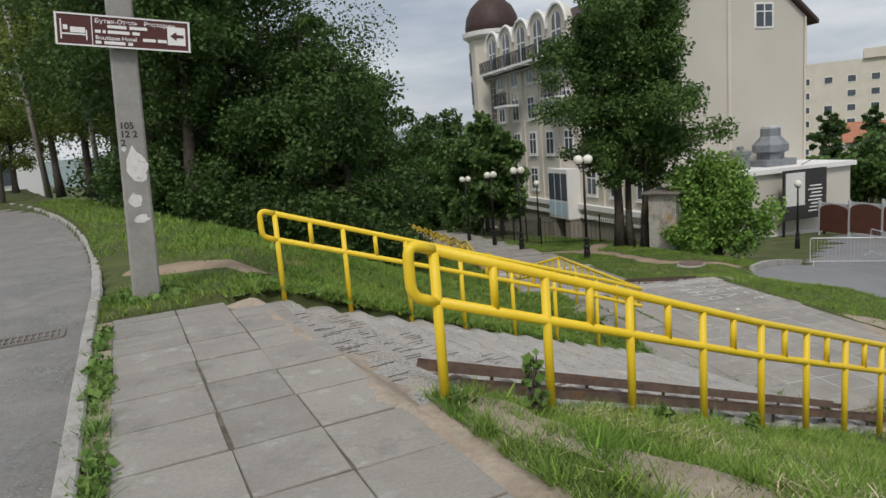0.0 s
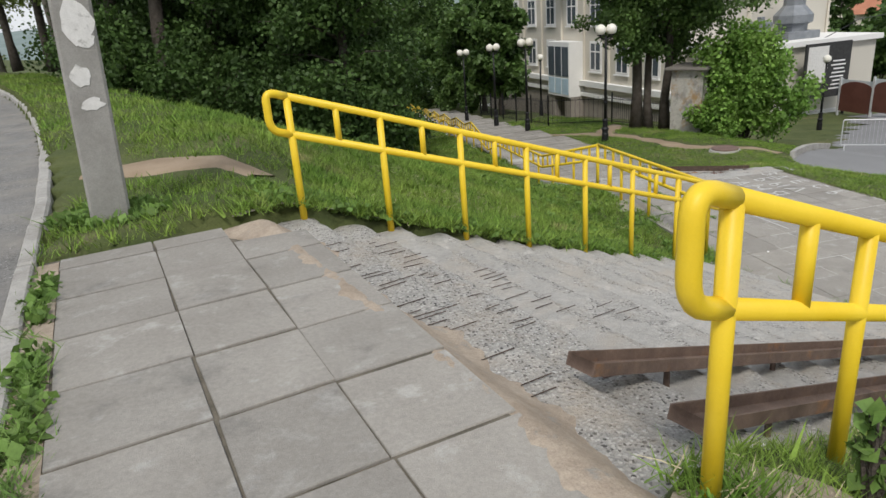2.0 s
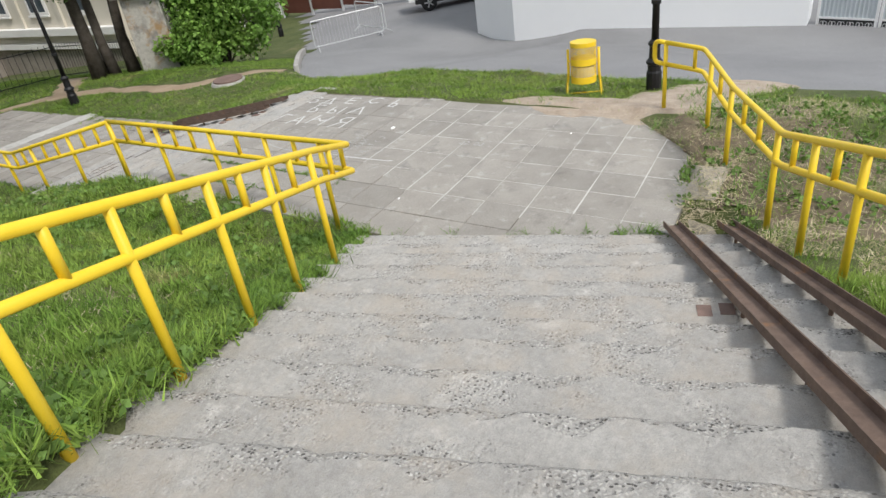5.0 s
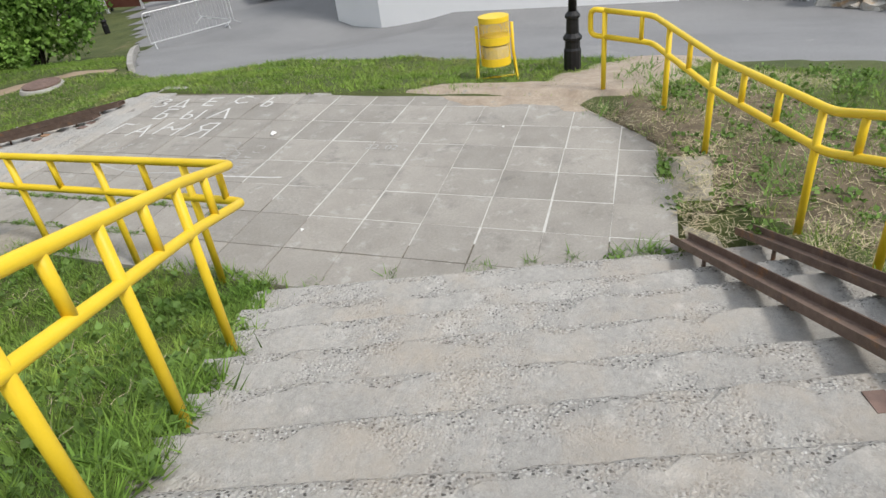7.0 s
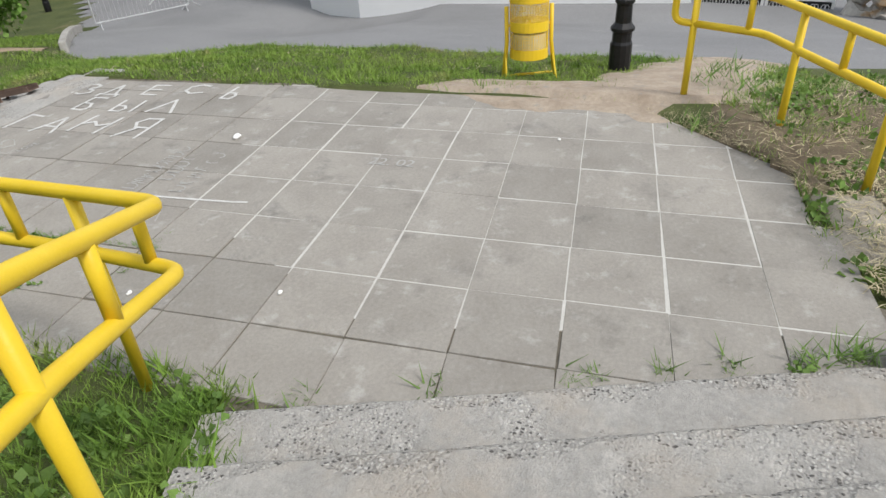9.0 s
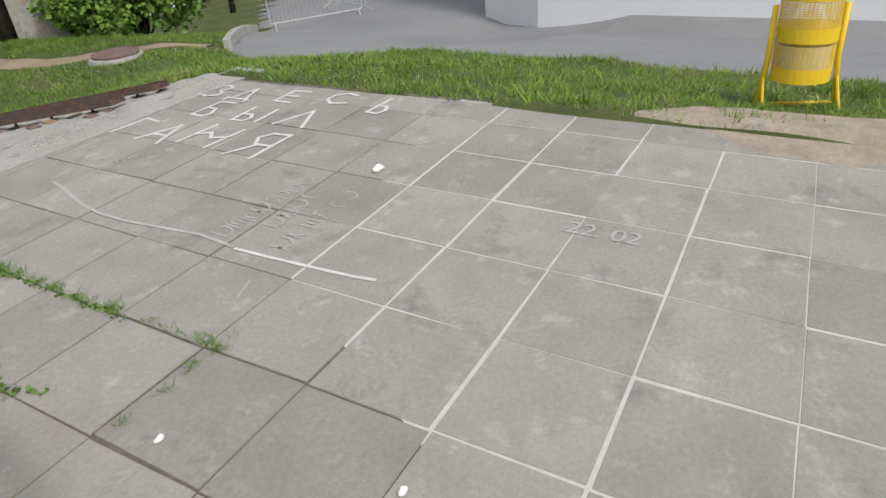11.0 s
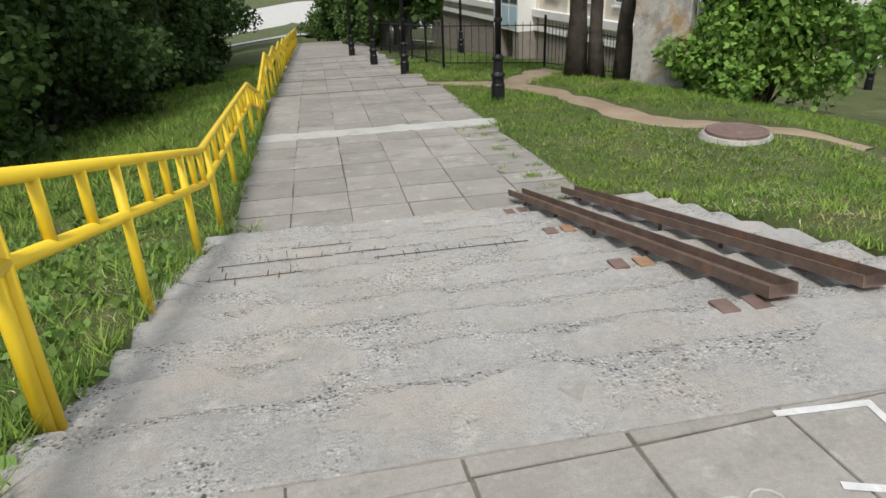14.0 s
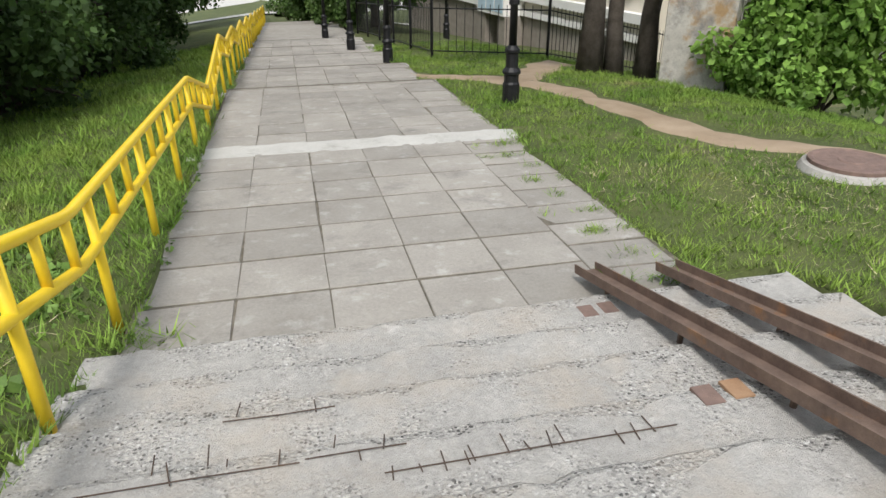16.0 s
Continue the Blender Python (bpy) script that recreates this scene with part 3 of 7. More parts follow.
POSTS_L = [f1(a, 0.0, tread_z(a)) for a in (0.0, 0.74, 1.51, 2.27, 3.07, 3.82, 4.64)]
corner = f1(5.60, 0.03, 0.13)
line_l = [f1(0, 0, 2.01), f1(4.74, 0, 0.44), corner, (-0.93, 0.1, 0.02), (-0.78, 2.72, -0.09), (-0.735, 3.69, -0.13)]
posts_l = POSTS_L + [(-0.95, -0.30, 0.1), (-0.90, 0.6, 0.0), (-0.85, 1.55, 0.0), (-0.79, 2.62, -0.03), (-0.735, 3.69, -0.05)]
rail_left = build_railing("railing_left", line_l, posts_l, "yellow painted tube railing beside the upper stairs and landing", "stair railings", (True, False))

posts_r = [f1(a, 3.74, 0) for a in (-0.59, 0.16, 0.88, 1.66, 2.42, 3.12, 3.82, 4.57, 5.34)]
posts_r = [(x, y, lz(x, y) + 0.02) for x, y, _ in posts_r] + [(1.46, -3.70, 0.0), (2.36, -3.31, -0.01), (2.93, -2.65, 0.0)]
line_r = [f1(-0.59, 3.74, 2.07), f1(2.4, 3.74, 1.01), f1(5.24, 3.74, 0.07), f1(6.75, 3.73, -0.05), (2.76, -3.14, -0.06), (2.93, -2.65, -0.04)]
rail_right = build_railing("railing_right", line_r, posts_r, "yellow painted tube railing beside the upper stairs", "stair railings", (True, True))

# the long railing down the lower walk: dips on each flight, level on each landing
line_d, posts_d = [], []
BANDS = [7.6, 11.8, 14.7, 17.6, 20.4, 23.4, 26.6, 30.0, 33.6, 37.4]
prof = [(0.02, -0.05), (3.5, -0.94), (7.75, -1.18), (9.3, -1.60)]
for v in BANDS[1:]:
    prof += [(v, float(path_z(v)) + 0.06), (v + 1.2, float(path_z(v + 1.2)) - 0.10)]
for v, z in prof:
    line_d.append(f2(0.05, v, z))
v = 3.8
for v0 in (0.02, 1.33, 2.72):
    posts_d.append(f2(0.05, v0, float(path_z(v0))))
while v < 40:
    posts_d.append(f2(0.05, v, float(path_z(v))))
    v += 1.28
rail_down = build_railing("railing_lower", line_d, posts_d, "yellow painted tube railing running down the long walk", "stair railings", height=0.85)

# ---- paving ----
def clip_poly(poly, nx, ny, c):
    """Keep the part of a polygon with nx*x + ny*y <= c."""
    out = []
    for (x0, y0), (x1, y1) in zip(poly, poly[1:] + poly[:1]):
        d0, d1 = nx * x0 + ny * y0 - c, nx * x1 + ny * y1 - c
        if d0 <= 0:
            out.append((x0, y0))
        if d0 * d1 < 0:
            t = d0 / (d0 - d1)
            out.append((x0 + t * (x1 - x0), y0 + t * (y1 - y0)))
    return out


def area(poly):
    return abs(sum(x0 * y1 - x1 * y0 for (x0, y0), (x1, y1) in zip(poly, poly[1:] + poly[:1]))) / 2


def slab_mesh(name, poly, thick, r, material):
    """A cast slab with a small chamfer and a slightly uneven outline."""
    bm = BM()
    cx, cy = sum(p[0] for p in poly) / len(poly), sum(p[1] for p in poly) / len(poly)
    j = [(x + r.normal(0, 0.003), y + r.normal(0, 0.003)) for x, y in poly]
    ins = [(x + (cx - x) * 0.009, y + (cy - y) * 0.009) for x, y in j]
    rings = [[bm.verts.new((x, y, z)) for x, y in ring] for ring, z in ((j, -thick), (j, -0.004), (ins, 0.0))]
    n = len(poly)
    for a, b in zip(rings, rings[1:]):
        for k in range(n):
            bm.faces.new((a[k], a[(k + 1) % n], b[(k + 1) % n], b[k]))
    bm.faces.new(rings[-1])
    return mesh_of(name, bm, material)


def lay(parent, x0, y0, sx, sy, cols, rows, r, gap, clips=(), z=lambda x, y: 0.0, missing=0.0, tilt=0.25, across=0.0, skew=lambda x, y: 0.0):
    """Slabs in parent's frame; whole ones share a few meshes."""
    g2 = gap + across
    whole = [slab_mesh("slab", [(-sx / 2 + gap, -sy / 2 + g2), (sx / 2 - gap, -sy / 2 + g2), (sx / 2 - gap, sy / 2 - g2), (-sx / 2 + gap, sy / 2 - g2)], 0.06, r, M["slab"]) for _ in range(5)]
    for i in range(cols):
        for j in range(rows):
            cx, cy = x0 + (i + 0.5) * sx + r.normal(0, 0.015 * tilt), y0 + (j + 0.5) * sy + r.normal(0, 0.015 * tilt)
            if r.random() < missing:
                continue
            poly = [(cx - sx / 2 + gap, cy - sy / 2 + g2), (cx + sx / 2 - gap, cy - sy / 2 + g2), (cx + sx / 2 - gap, cy + sy / 2 - g2), (cx - sx / 2 + gap, cy + sy / 2 - g2)]
            a0 = area(poly)
            for c in clips:
                if poly:
                    poly = clip_poly(poly, *c)
            if len(poly) < 3 or area(poly) < 0.02:
                continue
            zz = z(cx, cy) + r.normal(0, 0.0007)
            lean_y = skew(cx, cy)
            poly = [(x, y + skew(x, y) * (x - 0.5)) for x, y in poly] if lean_y else poly
            fall = math.degrees(math.atan((z(cx, cy + 0.1) - z(cx, cy - 0.1)) / 0.2))
            if area(poly) > a0 * 0.999 and not lean_y:
                ob = new("slab", whole[int(r.integers(5))])
                ob.matrix_basis = pose(cx, cy, zz, r.normal(0, tilt) + fall, r.normal(0, tilt), r.normal(0, 1.4 * tilt))
            else:
                ob = new("slab", slab_mesh("slab", [(x - cx, y - cy) for x, y in poly], 0.06, r, M["slab"]))
                ob.matrix_basis = pose(cx, cy, zz, fall + r.normal(0, 0.3 * tilt), r.normal(0, 0.3 * tilt))
            ob.parent = parent


def bed(parent, outline, z0, z1, material, name="joint_filling"):
    ob = new(name, mesh_of(name, prism(BM(), outline, z0, z1), material))
    ob.parent = parent
    return ob


r = rng(21)
# middle landing: axes of the world; stair foot on one side, the lower flight on the other
FA = A1 - radians(5.1)
fn = (math.cos(FA), math.sin(FA))
fp = f1(5.66, 0.0)
foot_c = fn[0] * fp[0] + fn[1] * fp[1]
landing = thing("pavement_landing", (0, 0, 0), "middle landing paved with square grey concrete slabs", "pavement", kind="structure")
top_v = f2(0, -0.21)
clips = [(-fn[0], -fn[1], -foot_c), (D2.x, D2.y, D2.x * top_v[0] + D2.y * top_v[1]), (1, 0.05, 2.87), (0, -1, 3.48), (0.72, -0.69, 3.56)]
lay(landing, -1.5, -3.5, 0.5, 0.5, 9, 14, r, 0.0040, clips + [(-1, 0.03, 0.95)], tilt=0.10, skew=lambda x, y: 0.045 * float(ramp01(-y, 0.2, 1.6)))
bed(landing, [(-1.25, -0.5), (-0.75, -1.75), (-0.22, -3.47), (2.94, -3.47), (2.94, 0), (2.78, 3.1), (-0.83, 3.32), (-0.92, 0.2)], -0.09, -0.0065, M["joint"])
bed(landing, [(0.02, -3.46), (2.85, -3.46), (2.85, 0.9), (0.52, 0.52), (-0.4, -1.1)], -0.03, -0.0018, M["lime"], "mortar_filling")
# fine sand trodden over the far corner of the landing
def sand_mouth_z(x, y):
    rag = 0.12 * np.sin(5 * x + 1) * np.sin(6 * y) + 0.05 * np.sin(17 * x) * np.sin(15 * y)
    out = np.minimum(np.hypot((x - 4.0) / 1.7, (y + 2.75 + 0.2 * (x - 4)) / 0.62), np.hypot((x - 2.98) / 0.50, (y + 1.75) / 1.3)) - 0.85 + rag
    return np.where(x < 2.84, 0.0065, land(x, y) + 0.05) - 0.10 * np.clip(out, 0, 1)


sand_mouth = tagged(new("sand_patch", grid_mesh("sand_patch", np.arange(1.7, 6.2, 0.05), np.arange(-4.3, -0.3, 0.05), sand_mouth_z, M["sand"], lambda x, y: sand_mouth_z(x, y) > np.where(x < 2.84, -0.03, land(x, y) - 0.1))), "pale sand trodden across the end of the landing", "sand", kind="stuff")

# street pavement
pave = thing("pavement_street", FP, "street pavement of square concrete slabs with dark joints", "pavement", kind="structure")
lay(pave, -0.52, -13.09, 0.52, 0.52, 1, 31, r, 0.0045, [(0, 1, 2.72)], lambda x, y: STREET + 0.003, across=0.006)
lay(pave, 0.0, -13.09, 0.43, 0.52, 1, 31, r, 0.0045, [(0, 1, 2.72)], lambda x, y: STREET + 0.003, across=0.006)
lay(pave, 0.43, -13.09, 0.46, 0.52, 1, 30, r, 0.0045, [(0.10, 1, 2.40), (1.0, 0.0, 0.87)], lambda x, y: STREET + 0.0, across=0.006)
lay(pave, 0.89, -13.09, 0.5, 0.52, 1, 22, r, 0.0045, [(0, 1, -2.0)], lambda x, y: STREET - 0.002, across=0.006)
bed(pave, [(-0.66, -13.2), (1.35, -13.2), (1.35, -2.1), (0.84, -1.9), (0.84, 1.8), (0.3, 2.7), (-0.6, 2.75)], STREET - 0.2, STREET - 0.008, M["joint"])
bed(pave, [(-0.645, -13.2), (-0.52, -13.2), (-0.52, 2.7), (-0.645, 2.7)], STREET - 0.2, STREET - 0.004, M["sand"], "kerb_soil")
def sand_z(x, y):
    a, w = (x - P0.x) * D1.x + (y - P0.y) * D1.y, (x - P0.x) * R1.x + (y - P0.y) * R1.y
    b = a + 0.10 * w
    top = STREET + 0.006 - (STREET - TOP - 0.004) * ramp01(b, -0.42, -0.14) + 0.004 * np.sin(9 * x + 3 * y) * np.sin(8 * y - 2 * x) + 0.002 * np.sin(41 * x) * np.sin(37 * y)
    rag = 0.06 * np.sin(3.1 * w) + 0.04 * np.sin(8.3 * w + 1) + 0.025 * np.sin(23 * w) + 0.012 * np.sin(61 * w)
    out = np.maximum(np.maximum(-0.40 + 0.7 * rag - b, b + 0.20 - 0.8 * rag), np.maximum(0.30 - w, w - 3.95))
    return top - 0.35 * np.clip(out, 0, 0.5)


sand_top = tagged(new("sand_drift", grid_mesh("sand_drift", np.arange(-7.2, -4.7, 0.035), np.arange(-7.6, -2.7, 0.035), sand_z, M["sand"], lambda x, y: sand_z(x, y) > TOP - 0.06)), "sand washed out along the broken top of the stairs", "sand", kind="stuff")

# kerbs of the street: straight stones, then a curve of short ones
kerb = thing("kerb_street", FP, "grey concrete kerb stones along the street", "kerb", kind="structure")
for k in range(17):
    y0 = -13.0 + k * 0.98
    bm = span(BM(), -0.735, -0.64, y0, y0 + 0.965, -0.28, 0.03 + r.normal(0, 0.006), bevel=0.012)
    ob = part("kerb_stone", bm, M["kerb"])
    ob.parent = kerb
    ob.matrix_basis = pose(r.normal(0, 0.004), 0, STREET, 0, 0, 0)
pv = 3.75
while pv < 33:
    u0, u1 = float(street_edge(pv)), float(street_edge(pv + 0.8))
    ang = math.degrees(math.atan2(u1 - u0, 0.8))
    ob = part("kerb_stone", span(BM(), -0.07, 0.04, 0.0, 0.8 / math.cos(math.radians(ang)) - 0.015, -0.3, 0.0, bevel=0.02), M["kerb"])
    ob.parent = kerb
    ob.matrix_basis = pose(u0, pv, STREET + 0.03 + r.normal(0, 0.008), 0, r.normal(0, 1), -ang + r.normal(0, 1))
    pv += 0.8

# storm drain in the gutter
drain = thing("storm_drain", FP @ pose(-1.28, 2.98, STREET - 0.095, 0, 0, 1) @ Matrix.Diagonal((1.06, 0.92, 1, 1)), "rusty cast iron storm drain grate in the gutter", "drain")
bm = BM()
for y in (-0.16, 0.16):
    span(bm, -0.34, 0.34, y - 0.02, y + 0.02, 0, 0.02, Matrix())
for x in (-0.33, 0.33):
    span(bm, x - 0.02, x + 0.02, -0.14, 0.14, 0, 0.0195)
ob = part("frame", bm, M["rustic"])
ob.parent = drain
ob.matrix_basis = Matrix()
for k in range(13):
    ob = part("bar", span(BM(), -0.288 + k * 0.048 - 0.009, -0.288 + k * 0.048 + 0.009, -0.14, 0.14, 0, 0.018), M["rustic"])
    ob.parent = drain
ob = part("crossbar", span(BM(), -0.31, 0.31, -0.02, 0.02, 0, 0.0175), M["rustic"])
ob.parent = drain
# shallow near-black slab below the bars: the hole's shade as a colour
ob = part("pit", span(BM(), -0.31, 0.31, -0.14, 0.14, -0.02, 0.002), M["ink_and_gaps"])
ob.parent = drain

# lower walk: slabs between step bands, running far down the slope
walk_low = thing("pavement_lower_walk", F2, "long downhill walk of grey concrete slabs", "pavement", kind="structure")
r = rng(31)
edges = [3.43] + BANDS
for k, (v0, v1) in enumerate(zip(edges, edges[1:])):
    far = k > 5
    zs = (lambda x, y, v0=v0, v1=v1: float(path_z(v0 + 0.35)) + (float(path_z(v1 - 0.05)) + (0.10 if v1 > 7 else 0) - float(path_z(v0 + 0.35))) * (y - v0) / (v1 - v0))
    if k == 0:
        zs = lambda x, y: -0.85 - 0.045 * (y - 3.43)
    wid = 3.45 - 0.0012 * v0
    if not far:
        lay(walk_low, 0.12, v0 + (0 if k == 0 else 0.0), 0.54, 0.54, 5, int((v1 - v0) / 0.54) + 1, r, 0.004, [(0, 1, v1 - 0.36), (0, -1, -v0 - 0.0)], zs, tilt=0.18, across=0.012)
        lay(walk_low, 2.82, v0, 0.6, 0.40, 1, int((v1 - v0) / 0.4) + 1, r, 0.012, [(0, 1, v1 - 0.36)], lambda x, y: zs(x, y) - 0.001, tilt=0.4, across=0.004)
    sheet = new("joint_filling", grid_mesh("joint_filling", np.array([0.1, 1.2, 2.4, wid]), np.linspace(v0, v1 - 0.2, 12), lambda x, y: np.vectorize(zs)(x, y) - (0.0065 if not far else -0.0), M["joint"] if not far else M["slab"]))
    sheet.parent = walk_low
for k, v1 in enumerate(BANDS):
    z = float(path_z(v1)) + 0.075
    if k == 0:
        z = -1.02
    wide = (0.0, 3.5)
    bm = stair_step(0, 0.15, 0.36, wide[1] - wide[0], 0.4, r, 0.006)
    ob = part("step", bm, M["edge"])
    ob.parent = walk_low
    ob.matrix_basis = pose(wide[0], v1 - 0.34, z, 0, 0, 90)

# ---- steel pram ramps: channels carried on short stubs ----
def channel(bm, a, b, wide=0.14, high=0.055, t=0.008):
    """An open U channel from a to b."""
    a, b = Vector(a), Vector(b)
    d = (b - a).normalized()
    side = d.cross(Vector((0, 0, 1))).normalized()
    up = side.cross(d)
    prof = [(-wide / 2, 0), (wide / 2, 0), (wide / 2, high), (wide / 2 - t, high), (wide / 2 - t, t), (-wide / 2 + t, t), (-wide / 2 + t, high), (-wide / 2, high)]
    ra, rb = ([bm.verts.new(p + side * x + up * y) for x, y in prof] for p in (a, b))
    n = len(prof)
    for k in range(n):
        bm.faces.new((ra[k], rb[k], rb[(k + 1) % n], ra[(k + 1) % n]))
    for ring in (ra[::-1], rb):
        for quad in ((0, 1, 4, 5), (1, 2, 3, 4), (0, 5, 6, 7)):
            bm.faces.new([ring[q] for q in quad])
    return bm


def pram_ramp(name, lines, stubs, label):
    ob = thing(name, lines[0][0], label, "ramp", "pram ramps")
    for a, b in lines:
        part("channel", channel(BM(), a, b), M["rust"], ob)
        for k in range(stubs):
            p = Vector(a).lerp(Vector(b), (k + 0.6) / stubs)
            part("bracket", tube(BM(), [p - Vector((0, 0, 0.13)), p + Vector((0, 0, 0.004))], 0.014, 6), M["rust"], ob)
    return ob


def nose1(a, w):
    return TOP - (a - (A_FIRST - 0.09 * w)) / TREAD1 * RISE1


pram_ramp("pram_ramp", [(f1(-0.23, w, 2.082 - 0.035 * (w - 2.95)), f1(5.45, w, 0.072 - 0.035 * (w - 2.95))) for w in (2.95, 3.42)], 6, "rusted steel channel pram ramp over the upper stairs")
pram_ramp("pram_ramp", [((2.07, 3.70, -0.055), (2.12, 7.16, -0.80)), ((2.50, 3.66, -0.055), (2.58, 7.02, -0.78))], 5, "rusted steel channel pram ramp over the lower stairs")

# flat rusty plates cast into the treads
def tread_plate(p, m, turn, big=1.0):
    ob = part("tread_plate", span(BM(), -0.042 * big, 0.042 * big, -0.055, 0.055, -0.01, 0.004), m)
    ob.matrix_basis = pose(p[0], p[1], p[2], 0, 0, turn)
    return tagged(ob, "rusty steel plate set into a concrete tread", "plate", "tread plates")


for a, w in ((0.10, 2.69), (0.09, 2.82), (1.25, 2.66), (1.24, 2.79), (2.25, 2.71), (2.25, 2.84), (3.25, 2.75), (3.26, 2.88)):
    k = 0 if a < A_FIRST - 0.09 * w else 1 + int((a - A_FIRST + 0.09 * w) / TREAD1)
    tread_plate(f1(a, w, TOP - k * RISE1 - 0.004), M["plate"], math.degrees(A1) - 5 + 90)
for u, v, o in ((2.67, 0.28, 0), (2.82, 0.28, 0), (2.57, 1.09, 0), (2.71, 1.08, 1), (2.57, 2.17, 0), (2.70, 2.18, 1), (2.57, 3.22, 0), (2.69, 3.23, 0)):
    k = 1 + int(v / TREAD2)
    tread_plate(f2(u - 0.05, v, -k * RISE2 - 0.004), M["plate_o"] if o else M["plate"], -math.degrees(A2) + 2)

M["oldbar"] = mat("old_rebar", (0.06, 0.045, 0.038), (0.11, 0.075, 0.055), 9, 0.85, 0.2, bump=0.3, fine=0.2)


# bare reinforcement showing through the broken steps
def rebar_mesh(place, nx, ny, step, label):
    ob = thing("exposed_rebar", place, label, "rebar", "bare reinforcement")
    for k in range(nx):
        if r.random() < (0.72 if step < 0.08 else 0.9):
            y0 = r.normal(0.0, 0.04)
            y1 = y0 + ny * (0.25 + 0.7 * r.random())
            x = k * step + r.normal(0, 0.012)
            bar = part("bar", tube(BM(), [(x, y0, 0.0025), (x + r.normal(0, 0.007), y1, 0.0005)], 0.0027, 5), M["oldbar"])
            bar.parent = ob
    if step < 0.072:
        return ob
    bar = part("long_bar", tube(BM(), [(-0.03, 0.02, 0.001), (nx * step * 0.5, 0.02 + r.normal(0, 0.008), 0.002), (nx * step, 0.02, 0.0)], 0.0027, 5), M["oldbar"])
    bar.parent = ob
    return ob


def f1_frame(a, w, z):
    return Matrix.Translation(f1(a, w, z)) @ Matrix.Rotation(A1 - radians(95.1), 4, "Z")


for a, w, n, k in ((-0.20, 0.65, 20, 0), (-0.20, 2.0, 14, 0), (0.28, 0.55, 14, 1), (0.30, 1.7, 9, 1), (0.70, 1.25, 12, 2), (1.10, 1.9, 6, 3)):
    rebar_mesh(f1_frame(a - 0.09 * w, w, TOP - k * RISE1 + 0.003), n, 0.30 if k == 0 else 0.20, 0.07, "bare rusted reinforcement bars in a broken concrete step")
for u, v, n in ((0.30, 2.13, 9), (0.28, 1.76, 7), (1.30, 2.02, 13), (1.05, 2.14, 4), (0.75, 2.50, 5)):
    k = 1 + int(v / TREAD2)
    rebar_mesh(Matrix.Translation(f2(u, v, -k * RISE2 + 0.003)) @ Matrix.Rotation(-A2, 4, "Z"), n, 0.12, 0.078, "bare rusted reinforcement bars in a worn concrete step")


# bare trodden earth beside the slabs
def earth_z(x, y):
    pu, pv = (x - S0.x) * RS.x + (y - S0.y) * RS.y, (x - S0.x) * FS.x + (y - S0.y) * FS.y
    rag = 0.16 * np.sin(2.3 * pv) + 0.08 * np.sin(6.1 * pv + 1) + 0.04 * np.sin(15 * pv)
    out = np.maximum(np.maximum(0.80 - pu, pu - 1.52 - rag), pv - 0.3)
    a, w = (x - P0.x) * D1.x + (y - P0.y) * D1.y, (x - P0.x) * R1.x + (y - P0.y) * R1.y
    out = np.maximum(out, np.where(w < 3.66, a + 0.10 * w + 0.80, a + 0.2))
    return np.minimum(land(x, y) + 0.02, STREET - 0.012) + 0.006 * np.sin(11 * x) * np.sin(13 * y) - 0.4 * np.clip(out, 0, 0.5)


tagged(new("bare_earth", grid_mesh("bare_earth", np.arange(-6.6, -3.4, 0.05), np.arange(-11, -4.6, 0.05), earth_z, M["sand"], lambda x, y: earth_z(x, y) > np.minimum(land(x, y), STREET) - 0.10)), "bare trodden earth along the pavement edge", "earth", kind="stuff")


# dirt spilt over the broken edge of the landing
def edge_dirt_z(x, y):
    rag = 0.10 * np.sin(7 * y) + 0.06 * np.sin(17 * y + 2)
    out = np.maximum(np.maximum(x + 0.68 - rag, np.abs(y - 2.05) - 0.5 - rag), -0.98 - x)
    return 0.008 + 0.003 * np.sin(23 * x) * np.sin(19 * y) - 0.15 * np.clip(out, 0, 0.5)


tagged(new("edge_dirt", grid_mesh("edge_dirt", np.arange(-1.1, -0.2, 0.03), np.arange(1.2, 3.0, 0.03), edge_dirt_z, M["soil_dry"], lambda x, y: edge_dirt_z(x, y) > -0.02)), "dry dirt over the broken edge slabs of the landing", "earth", kind="stuff")

# ---- writing ----
def lettering(name, body, size, place, material, parent=None, thick=0.001, bold=0.0, label="", category=""):
    cu = bpy.data.curves.new(name, "FONT")
    cu.body, cu.size, cu.extrude, cu.offset = body, size, thick, bold
    tmp = bpy.data.objects.new(name, cu)
    scene.collection.objects.link(tmp)
    bpy.context.view_layer.update()
    me = bpy.data.meshes.new_from_object(tmp.evaluated_get(bpy.context.evaluated_depsgraph_get()))
    bpy.data.objects.remove(tmp)
    me.materials.clear()
    me.materials.append(material)
    ob = new(name, me)
    if parent is not None:
        ob.parent = parent
        ob.matrix_basis = place
    else:
        ob.matrix_basis = place
    return tagged(ob, label, category)


